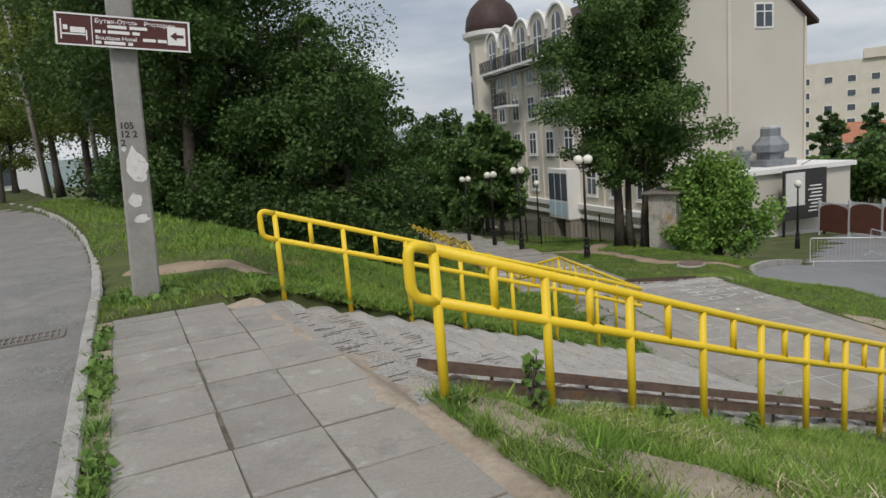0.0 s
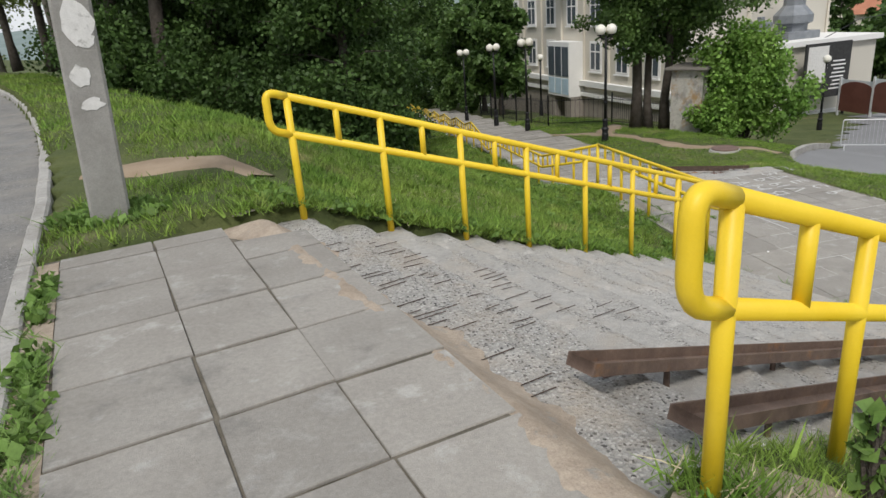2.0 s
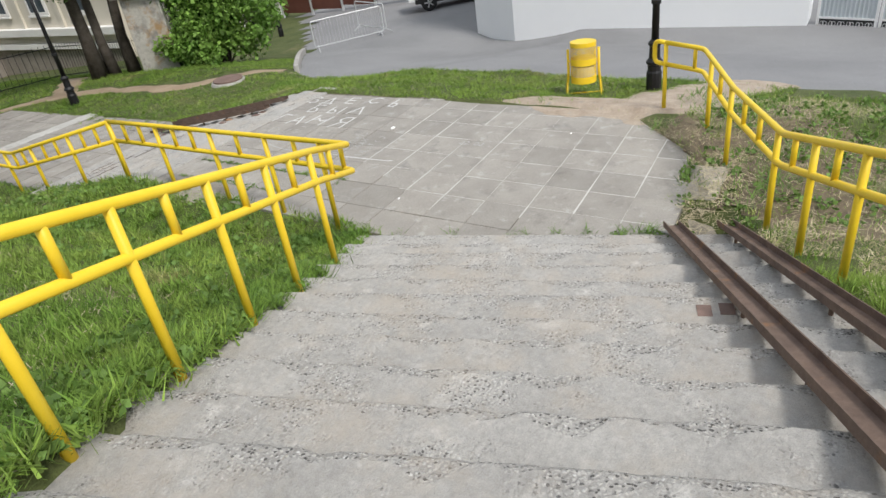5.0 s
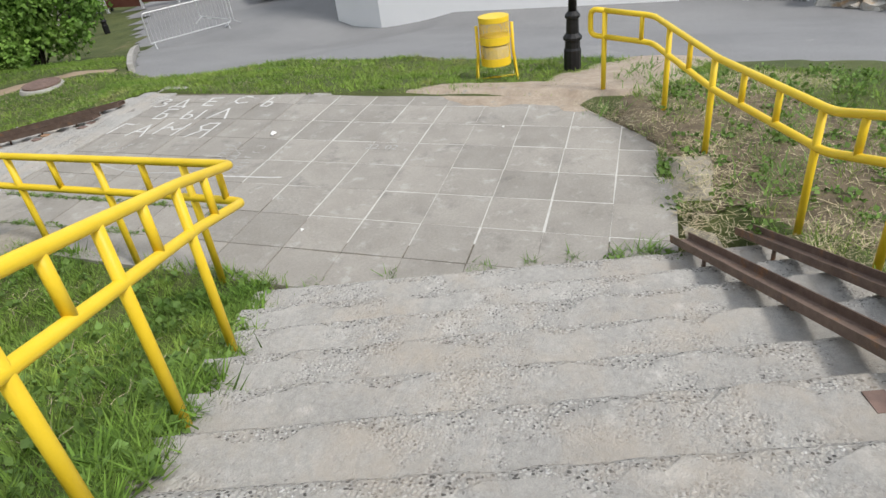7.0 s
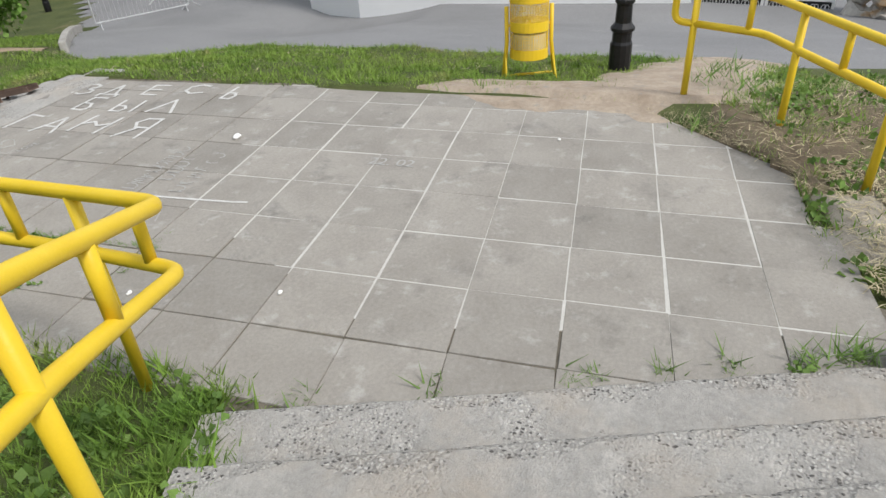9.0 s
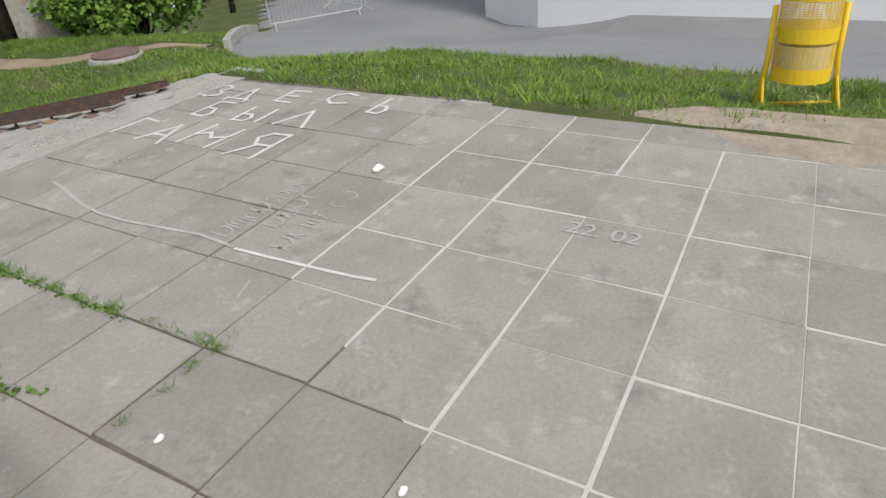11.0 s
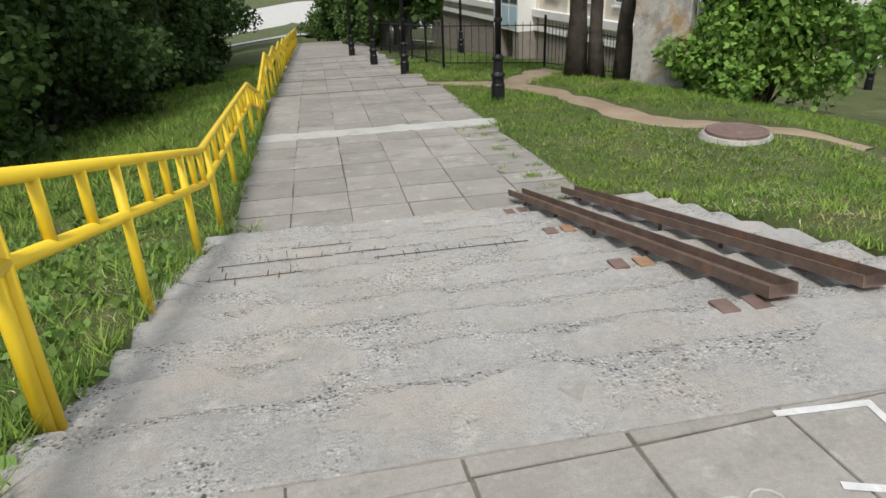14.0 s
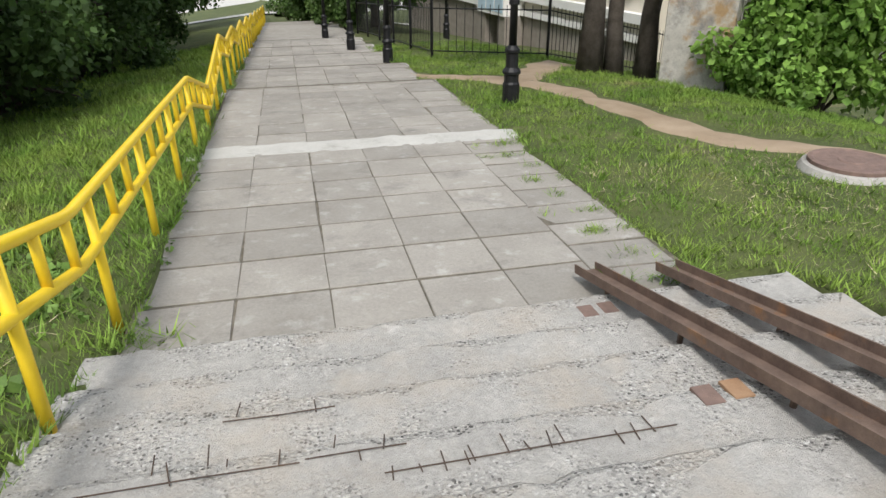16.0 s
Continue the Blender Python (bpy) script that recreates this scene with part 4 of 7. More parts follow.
TXT = Matrix.Rotation(radians(-82.5), 4, "Z")
GLYPHS = {
    "З": [[(0.05, 0.85), (0.4, 1.0), (0.7, 0.85), (0.65, 0.65), (0.35, 0.53)], [(0.35, 0.53), (0.75, 0.4), (0.75, 0.15), (0.4, 0.0), (0.0, 0.12)]],
    "Д": [[(0.0, 0.18), (0.85, 0.18)], [(0.12, 0.18), (0.4, 1.0), (0.7, 0.18)], [(0.02, 0.18), (0.0, 0.0)], [(0.83, 0.18), (0.85, 0.0)]],
    "Е": [[(0.7, 1.0), (0.1, 0.98), (0.08, 0.02), (0.72, 0.0)], [(0.1, 0.5), (0.6, 0.52)]],
    "С": [[(0.75, 0.85), (0.45, 1.0), (0.1, 0.75), (0.05, 0.35), (0.3, 0.02), (0.72, 0.12)]],
    "Ь": [[(0.15, 1.0), (0.1, 0.02), (0.55, 0.0), (0.68, 0.25), (0.5, 0.48), (0.12, 0.48)]],
    "Б": [[(0.7, 1.0), (0.12, 0.98), (0.1, 0.02), (0.55, 0.0), (0.7, 0.22), (0.52, 0.5), (0.12, 0.52)]],
    "Ы": [[(0.1, 1.0), (0.08, 0.02), (0.4, 0.0), (0.5, 0.25), (0.38, 0.48), (0.1, 0.48)], [(0.8, 1.0), (0.78, 0.0)]],
    "Л": [[(0.0, 0.0), (0.38, 1.0), (0.78, 0.0)]],
    "Г": [[(0.08, 0.0), (0.1, 1.0), (0.72, 0.97)]],
    "А": [[(0.0, 0.0), (0.38, 1.0), (0.76, 0.0)], [(0.15, 0.38), (0.62, 0.38)]],
    "Н": [[(0.05, 1.0), (0.02, 0.0)], [(0.78, 1.0), (0.74, 0.0)], [(0.04, 0.42), (0.3, 0.62), (0.5, 0.4), (0.76, 0.58)]],
    "Я": [[(0.72, 0.0), (0.72, 1.0), (0.3, 0.97), (0.12, 0.75), (0.3, 0.5), (0.72, 0.5)], [(0.4, 0.5), (0.02, 0.0)]],
}


def chalk_glyph(ch, m, wide, high):
    """One letter of broad chalk strokes."""
    ob = thing("chalk_letter", m, "white chalk letter drawn on grey paving slabs", "chalk writing", "chalk letters")
    for n, line in enumerate(GLYPHS[ch]):
        bm = BM()
        pts = [Vector((x * wide, y * high, 0)) for x, y in line]
        for k, (a, b) in enumerate(zip(pts, pts[1:])):
            d = (b - a).normalized()
            s = Vector((-d.y, d.x, 0)) * 0.015
            z = Vector((0, 0, 0.0004 * (k + 3 * n)))
            a2, b2 = a - d * 0.012, b + d * 0.012
            bm.faces.new([bm.verts.new(p + z) for p in (a2 - s, b2 - s * 0.8, b2 + s, a2 + s * 0.9)])
        in_frame(part("stroke", bm, M["chalk"]), ob)
    return ob


def in_frame(ob, parent, m=None):
    ob.parent = parent
    ob.matrix_basis = m or Matrix()
    return ob


DOWN = Matrix.Rotation(radians(-90), 4, "Z")
CHALK = (("З", 2.31, 3.02, 0.24, 0.28), ("Д", 2.29, 2.70, 0.24, 0.30), ("Е", 2.39, 2.29, 0.24, 0.26), ("С", 2.46, 1.88, 0.28, 0.24), ("Ь", 2.40, 1.44, 0.20, 0.30), ("Б", 1.95, 2.72, 0.24, 0.31), ("Ы", 1.96, 2.32, 0.30, 0.26), ("Л", 2.00, 1.93, 0.32, 0.30), ("Г", 1.48, 3.02, 0.22, 0.30), ("А", 1.45, 2.70, 0.30, 0.31), ("Н", 1.51, 2.36, 0.38, 0.34), ("Я", 1.46, 1.88, 0.32, 0.40))
for k, (ch, x, y, wide, high) in enumerate(CHALK):
    chalk_glyph(ch, Matrix.Translation((x, y, 0.004)) @ DOWN @ Matrix.Rotation(rng(k).normal(0, 0.06), 4, "Z"), wide, high)
year = thing("chalk_year", Matrix.Translation((1.33, -0.44, 0.004)) @ DOWN, "faint white chalk date on a paving slab", "chalk writing")
for k, ch in enumerate("22.02"):
    lettering("digit", ch, 0.15, Matrix.Translation((0.07 * k, 0, -0.0015)), M["chalk_faint"], year, 0.0002)
lettering("chalk_word", "LOVE", 0.075, Matrix.Translation((1.06, 2.44, 0.004)) @ Matrix.Rotation(radians(-15), 4, "Z"), M["chalk_faint"], None, 0.0005, 0.0, "small faint chalk word on a slab", "chalk writing")
heart = part("chalk_heart", tube(BM(), [(1.17 + 0.0075 * 16 * math.sin(t) ** 3 * 0.8, 2.68 + 0.006 * (13 * math.cos(t) - 5 * math.cos(2 * t) - 2 * math.cos(3 * t) - math.cos(4 * t)), 0.001) for t in np.linspace(0, 2 * math.pi, 26, endpoint=False)], 0.005, 4, closed=True), M["chalk_faint"])
tagged(heart, "small heart drawn in faint chalk", "chalk drawing")


def chalk_stroke(pts, wide, m):
    bm = BM()
    left, right = [], []
    for (x, y), (x2, y2) in zip(pts, pts[1:] + [(2 * pts[-1][0] - pts[-2][0], 2 * pts[-1][1] - pts[-2][1])]):
        d = Vector((y2 - y, x - x2, 0)).normalized() * wide / 2
        left.append(bm.verts.new((x + d.x, y + d.y, 0.003)))
        right.append(bm.verts.new((x - d.x, y - d.y, 0.003)))
    for k in range(len(pts) - 1):
        bm.faces.new((left[k], left[k + 1], right[k + 1], right[k]))
    return tagged(part("chalk_line", bm, m), "white chalk line drawn across paving slabs", "chalk drawing", "chalk lines")


chalk_stroke([(0.60, 0.93), (0.605, 0.7), (0.615, 0.45), (0.625, 0.25), (0.64, 0.14)], 0.020, M["chalk"])
chalk_stroke([(0.76, 2.60), (0.74, 2.5), (0.68, 2.3), (0.63, 2.14), (0.59, 1.93), (0.585, 1.7), (0.61, 1.45), (0.635, 1.2), (0.61, 0.95)], 0.020, M["chalk_faint"])
chalk_stroke([(0.30, 0.62), (0.42, 0.66)], 0.007, M["chalk_faint"])
# three rows of faint chalk scrawl that cannot be read
for row, (x, y, n, step) in enumerate(((0.70, 1.04, 8, 0.088), (0.87, 0.88, 4, 0.105), (0.72, 0.68, 6, 0.108))):
    for k in range(n):
        q = rng(90 + row * 10 + k)
        bx, by, turn = x + step * k, y + q.normal(0, 0.008), q.random() * 6.28
        arc = [(bx + 0.030 * math.cos(turn + t) + 0.008 * t, by + 0.055 + 0.052 * math.sin(turn + t)) for t in np.linspace(0, 2.2 + 2.4 * q.random(), 7)]
        chalk_stroke(arc, 0.011, M["chalk_faint"])
        if q.random() < 0.7:
            chalk_stroke([(bx - 0.028, by), (bx - 0.022 + q.normal(0, 0.006), by + 0.11)], 0.010, M["chalk_faint"])

# a few pale stones and litter on the slabs
for x, y, s in ((1.59, 0.77, 0.032), (-0.24, -0.55, 0.014), (-0.41, 0.27, 0.014), (1.95, -1.75, 0.013)):
    bm = BM()
    bmesh.ops.create_icosphere(bm, subdivisions=2, radius=s, matrix=Matrix.Translation((x, y, s * 0.55)) @ Matrix.Diagonal((1.3, 0.9, 0.65, 1)))
    q = rng(int(x * 100 + 500))
    for vtx in bm.verts:
        vtx.co += Vector(q.normal(0, s * 0.09, 3))
    tagged(part("pebble", bm, M["lettering"]), "small pale stone lying on the slabs", "stone", "loose stones")

# ---- concrete pole with the hotel sign ----
POLE = Vector((-7.60, -2.92, 2.22))
pole = thing("utility_pole", Matrix.Translation(POLE) @ Matrix.Rotation(radians(3.0), 4, "Y") @ Matrix.Rotation(radians(15), 4, "Z"), "tapered grey concrete utility pole with torn paper scraps", "pole")
bm = BM()
for z0, z1, w0, w1 in ((-0.3, 9.0, 0.26, 0.17),):
    lo = [bm.verts.new((x * w0 / 2, y * w0 / 2.2, z0)) for x, y in ((-1, -1), (1, -1), (1, 1), (-1, 1))]
    hi = [bm.verts.new((x * w1 / 2, y * w1 / 2.2, z1)) for x, y in ((-1, -1), (1, -1), (1, 1), (-1, 1))]
    for k in range(4):
        bm.faces.new((lo[k], lo[(k + 1) % 4], hi[(k + 1) % 4], hi[k]))
    bm.faces.new(lo[::-1])
    bm.faces.new(hi)
bmesh.ops.bevel(bm, geom=[e for e in bm.edges], offset=0.018, segments=1, affect="EDGES")
ob = part("shaft", bm, M["pole"])
ob.parent = pole
for k, (z, h, w, x) in enumerate(((1.32, 0.26, 0.18, 0.01), (1.20, 0.10, 0.12, 0.04), (0.98, 0.13, 0.13, -0.02), (0.80, 0.08, 0.14, 0.02), (1.47, 0.05, 0.05, -0.08))):
    bm = BM()
    q = rng(k + 3)
    prism(bm, [(x + w / 2 * math.cos(t) * (1 + q.normal(0, 0.12)), z + h / 2 * math.sin(t) * (1 + q.normal(0, 0.15))) for t in np.linspace(0, 2 * math.pi, 14, endpoint=False)], 0.0, 0.002, Matrix.Translation((0, -0.1195 + 0.0044 * z, 0)) @ Matrix.Rotation(radians(90), 4, "X"))
    ob = part("paper_scrap", bm, M["paper"], None, "torn white paper scrap")
    ob.parent = pole
for body, z in (("105", 1.66), ("12 2", 1.58), ("2", 1.50)):
    lettering("number", body, 0.085, Matrix.Translation((-0.10, -0.1195 + 0.0044 * z, z)) @ Matrix.Rotation(radians(90), 4, "X"), M["ink_and_gaps"], pole, 0.0006, 0.002)

sign = thing("direction_sign", Matrix.Translation(POLE + Vector((0.20, -0.16, 2.52))) @ Matrix.Rotation(radians(13.5), 4, "Z") @ Matrix.Rotation(radians(5), 4, "Y") @ Matrix.Diagonal((0.79, 1, 0.69, 1)), "maroon direction sign with white frame on the pole", "sign")
ob = part("panel", box(BM(), Matrix(), 1.40, 0.02, 0.40, 0.004, False), M["sign"])
ob.parent = sign
bm = BM()
for x0, x1, z0, z1 in ((-0.70, 0.70, 0.185, 0.205), (-0.70, 0.70, -0.205, -0.185), (-0.712, -0.69, -0.205, 0.205), (0.69, 0.712, -0.205, 0.205), (-0.345, -0.335, -0.184, 0.184)):
    span(bm, x0, x1, -0.0155, -0.0125, z0, z1)
ob = part("border", bm, M["lettering"])
ob.parent = sign
bm = BM()
for x0, x1, z0, z1 in ((-0.66, -0.645, -0.13, 0.12), (-0.66, -0.39, -0.07, -0.05), (-0.405, -0.39, -0.13, 0.0), (-0.56, -0.41, -0.04, 0.03), (-0.63, -0.585, -0.01, 0.05)):
    span(bm, x0, x1, -0.0155, -0.0125, z0, z1)
ob = part("bed_symbol", bm, M["lettering"])
ob.parent = sign
ob = part("arrow_panel", span(BM(), 0.46, 0.66, -0.0150, -0.0125, -0.12, 0.12), M["lettering"])
ob.parent = sign
ob = part("arrow", prism(BM(), [(0.49, 0.0), (0.56, 0.06), (0.56, 0.02), (0.64, 0.02), (0.64, -0.02), (0.56, -0.02), (0.56, -0.06)], 0.0150, 0.0175, Matrix.Rotation(radians(90), 4, "X")), M["sign"])
ob.parent = sign
TP = Matrix.Rotation(radians(90), 4, "X")
lettering("text_line", "Бутик-Отель   Ресторан", 0.075, Matrix.Translation((-0.31, -0.0125, 0.105)) @ TP, M["lettering"], sign, 0.001, 0.001)
lettering("text_line", "Boutique Hotel", 0.070, Matrix.Translation((-0.31, -0.0125, -0.105)) @ TP, M["lettering"], sign, 0.001, 0.001)
bm = BM()
for x0, x1, z in ((-0.18, 0.02, 0.045), (0.05, 0.24, 0.045), (-0.31, -0.25, -0.025), (-0.23, -0.20, -0.025), (-0.18, 0.05, -0.025), (0.08, 0.16, -0.025), (0.19, 0.33, -0.10), (0.35, 0.45, -0.10), (-0.31, -0.25, -0.165), (-0.22, 0.0, -0.165), (0.03, 0.08, -0.165)):
    span(bm, x0, x1, -0.0155, -0.0125, z, z + 0.04)
ob = part("name_bar", bm, M["lettering"])
ob.parent = sign
for z in (-0.12, 0.12):
    ob = part("strap", span(BM(), -0.17, 0.13, 0.012, 0.03, z - 0.015, z + 0.015), M["galv"])
    ob.parent = sign

# ---- litter bin: perforated drum on two forked legs ----
bin_at = Vector((3.92, -1.20, lz(3.92, -1.2) + 0.0))
bin_ = thing("litter_bin", Matrix.Translation(bin_at) @ Matrix.Rotation(radians(-68), 4, "Z") @ Matrix.Rotation(radians(-3), 4, "X"), "yellow perforated litter bin hung on two legs", "bin")
in_frame(part("lower_band", lathe(BM(), [(0.175, 0.20), (0.19, 0.205), (0.19, 0.30), (0.186, 0.30)], sides=28), M["yellow"], smooth=False), bin_)
for z0, z1 in ((0.47, 0.565), (0.735, 0.80)):
    in_frame(part("band", lathe(BM(), [(0.185, z0), (0.193, z0), (0.193, z1), (0.185, z1)], sides=28), M["yellow"]), bin_)
for z in [0.305 + k * 0.0142 for k in range(11)] + [0.575 + k * 0.0142 for k in range(11)]:
    in_frame(part("ring", tube(BM(), [(0.188 * math.cos(t), 0.188 * math.sin(t), z) for t in np.linspace(0, 2 * math.pi, 24, endpoint=False)], 0.0026, 4, closed=True), M["yellow"]), bin_)
in_frame(part("liner", lathe(BM(), [(0.15, 0.215), (0.172, 0.22), (0.165, 0.44), (0.09, 0.47), (0.05, 0.45)], sides=20), M["paper"], None, "pale rubbish seen through the holes"), bin_)
for k in range(44):
    t = 2 * math.pi * k / 44
    in_frame(part("wire", tube(BM(), [(0.187 * math.cos(t), 0.187 * math.sin(t), 0.29), (0.187 * math.cos(t), 0.187 * math.sin(t), 0.74)], 0.0020, 4), M["yellow"]), bin_)
for s in (-1, 1):
    in_frame(part("leg", tube(BM(), [(s * 0.27, 0, -0.05), (s * 0.225, 0, 0.35), (s * 0.225, 0, 0.70)], 0.021, 8), M["yellow"], smooth=True), bin_)
    in_frame(part("pivot", tube(BM(), [(s * 0.18, 0, 0.52), (s * 0.23, 0, 0.52)], 0.012, 6), M["yellow"]), bin_)
    in_frame(part("stay", tube(BM(), rounded([(s * 0.24, 0, 0.24), (s * 0.25, -0.12, 0.02), (s * 0.26, -0.14, -0.03)], 0.03, 3), 0.010, 6), M["yellow"]), bin_)
in_frame(part("foot_bar", tube(BM(), [(-0.27, 0, 0.03), (0.27, 0, 0.03)], 0.014, 6), M["yellow"]), bin_)

# ---- street lamps ----
def street_lamp(globes=2, height=3.4):
    ob = thing("street_lamp", (0, 0, 0), "black cast iron street lamp with opal globes", "street lamp", "walk lamps")
    part("base", lathe(BM(), [(0.115, -0.2), (0.115, 0.30), (0.10, 0.33), (0.10, 0.42), (0.125, 0.44), (0.125, 0.47), (0.085, 0.52), (0.08, 0.70), (0.10, 0.72), (0.10, 0.75), (0.058, 0.80)], sides=12), M["iron"], ob)
    part("shaft", tube(BM(), [(0, 0, 0.78), (0, 0, height)], [0.055, 0.035], 10), M["iron"], ob, smooth=True)
    part("collar", lathe(BM(), [(0.062, 1.30), (0.07, 1.31), (0.07, 1.36), (0.06, 1.37)], sides=10), M["iron"], ob)
    xs = (-0.17, 0.17) if globes == 2 else (0.0,)
    if globes == 2:
        part("cross_arm", tube(BM(), rounded([(-0.17, 0, height + 0.03), (-0.17, 0, height - 0.08), (0, 0, height - 0.12), (0.17, 0, height - 0.08), (0.17, 0, height + 0.03)], 0.06, 4), 0.02, 8), M["iron"], ob)
    for x in xs:
        bm = BM()
        bmesh.ops.create_uvsphere(bm, u_segments=20, v_segments=12, radius=0.17, matrix=Matrix.Translation((x, 0, height + 0.18)))
        g = part("globe", bm, M["globe"], ob, "frosted cream globe", smooth=True)
        part("cup", lathe(BM(), [(0.03, height - 0.02), (0.09, height + 0.0), (0.10, height + 0.05), (0.06, height + 0.05)], Matrix.Translation((x, 0, 0)), 12), M["iron"], g)
    return ob


lamp = street_lamp(2)
lamp.matrix_basis = pose(3.68, 12.42, lz(3.68, 12.42), 0, 0, -10)
single = street_lamp(1, 2.9)
single.matrix_basis = pose(16.6, 17.6, lz(16.6, 17.6))
for x, y, turn in ((4.60, -2.07, 30), (3.3, 18.9, 0), (3.0, 22.4, 10), (2.9, 27.5, 0)):
    copy_thing(lamp, pose(x, y, lz(x, y), 0, 0, turn))
for x, y in ((7.0, 27.0), (5.6, 38.0)):
    copy_thing(single, pose(x, y, lz(x, y)))

# ---- manhole ----
mz = lz(5.36, 8.42)
man = thing("manhole", Matrix.Translation((5.36, 8.42, mz + 0.01)) @ Matrix.Diagonal((0.52, 0.52, 0.8, 1)), "rusty manhole cover on a raised concrete ring", "manhole")
part("ring", lathe(BM(), [(0.45, mz - 0.3), (0.43, mz + 0.02), (0.40, mz + 0.07), (0.33, mz + 0.085), (0.33, mz + 0.02)], Matrix.Translation((5.36, 8.42, 0)), 24), M["kerb"], man)
part("cover", lathe(BM(), [(0.36, mz + 0.07), (0.36, mz + 0.112), (0.33, mz + 0.118), (0.30, mz + 0.108), (0.12, mz + 0.11), (0.11, mz + 0.118)], Matrix.Translation((5.36, 8.42, 0)), 24), M["plate"], man)

# ---- hotel: long window front, blank gable, corner tower ----
HC0, HC1, HC2 = Vector((12.1, 53.6, 0)), Vector((14.9, 26.6, 0)), Vector((25.3, 27.7, 0))
H_LOW, H_LEDGE, H_TOP = -8.5, -2.0, 9.2
hd = (HC0 - HC1).normalized()
hn = Vector((-hd.y, hd.x, 0))            # outward from the window front
HF = Matrix(((-hd.x, -hn.x, 0, HC0.x), (-hd.y, -hn.y, 0, HC0.y), (0, 0, 1, 0), (0, 0, 0, 1)))   # x along the front towards the gable, y into the house
HLEN = (HC0 - HC1).length
hotel = thing("hotel", HF, "cream rendered hotel with window front and brown corner dome", "building")


def hpart(name, bm, m, label="", smooth=False, parent=None):
    return in_frame(part(name, bm, m, None, label, smooth), parent or hotel)


def window_at(x, z, w, h, arched=False, cols=2, parent=None):
    """A recessed window: frame, mullions, pane, sill; outward is -y."""
    win = in_frame(part("window", span(BM(), x - w / 2 - 0.12, x + w / 2 + 0.12, -0.05, 0.0, z - 0.12, z + h + 0.12), M["trim"]), parent or hotel)
    bm = span(BM(), x - w / 2, x + w / 2, -0.062, -0.05, z, z + h)
    in_frame(part("pane", bm, M["glass"]), win)
    bm = BM()
    for k in range(cols + 1):
        cx = x - w / 2 + w * k / cols
        span(bm, cx - 0.04, cx + 0.04, -0.085, -0.06, z, z + h)
    for zz in (z, z + h * 0.68, z + h):
        span(bm, x - w / 2, x + w / 2, -0.083, -0.061, zz - 0.04, zz + 0.04)
    in_frame(part("frame", bm, M["trim"]), win)
    in_frame(part("sill", span(BM(), x - w / 2 - 0.18, x + w / 2 + 0.18, -0.16, -0.05, z - 0.2, z - 0.12), M["trim"]), win)
    return win


bm = BM()
prism(bm, [(0, 0), (HLEN, 0), (HLEN, 10.5), (0, 10.5)], H_LOW, H_TOP)
hpart("wall", bm, M["cream"])
# gable side, facing the lot
bm = BM()
span(bm, HLEN, HLEN + 0.06, 0.0, 10.5, -1.0, H_TOP)
hpart("gable_wall", bm, M["gable"], "plain grey-beige gable")
bm = BM()
gx = HLEN + 0.06
v1 = [bm.verts.new((gx - o, y, z)) for o in (0, 0.5) for y, z in ((0, H_TOP), (10.5, H_TOP), (5.2, H_TOP + 4.2))]
bm.faces.new(v1[:3])
bm.faces.new(v1[5:2:-1])
for a, b in ((0, 1), (1, 2), (2, 0)):
    bm.faces.new((v1[a], v1[a + 3], v1[b + 3], v1[b]))
hpart("gable_peak", bm, M["gable"])
bm = BM()
for y0, y1 in ((-0.6, 5.25), (11.1, 5.2)):
    z0, z1 = H_TOP - 0.45, H_TOP + 4.35
    p = [bm.verts.new(c) for c in ((0, y0, z0), (HLEN + 0.4, y0, z0), (HLEN + 0.4, y1, z1), (0, y1, z1), (0, y0, z0 + 0.25), (HLEN + 0.4, y0, z0 + 0.25), (HLEN + 0.4, y1, z1 + 0.25), (0, y1, z1 + 0.25))]
    for q in ((0, 1, 2, 3), (4, 7, 6, 5), (0, 4, 5, 1), (1, 5, 6, 2), (2, 6, 7, 3), (3, 7, 4, 0)):
        bm.faces.new([p[k] for k in q])
hpart("roof", bm, M["roof"])
hpart("drainpipe", tube(BM(), [(HLEN + 0.14, 4.6, -0.2), (HLEN + 0.14, 4.6, H_TOP + 3)], 0.11, 8), M["cream"])
hpart("drainpipe", tube(BM(), [(HLEN + 0.14, 10.3, -3.5), (HLEN + 0.14, 10.3, H_TOP)], 0.07, 8), M["cream"])
# gable window (turned to face along the front's axis)
G = Matrix.Translation((HLEN + 0.06, 7.2, 0)) @ Matrix.Rotation(radians(90), 4, "Z")
gw = in_frame(part("window", span(BM(), -0.7, 0.7, -0.05, 0, 8.6, 10.1), M["trim"]), hotel, G)
in_frame(part("pane", span(BM(), -0.58, 0.58, -0.065, -0.05, 8.72, 10.0), M["glass"]), gw)
in_frame(part("frame", span(span(BM(), -0.04, 0.04, -0.085, -0.06, 8.72, 10.0), -0.58, 0.58, -0.083, -0.062, 9.55, 9.62), M["trim"]), gw)
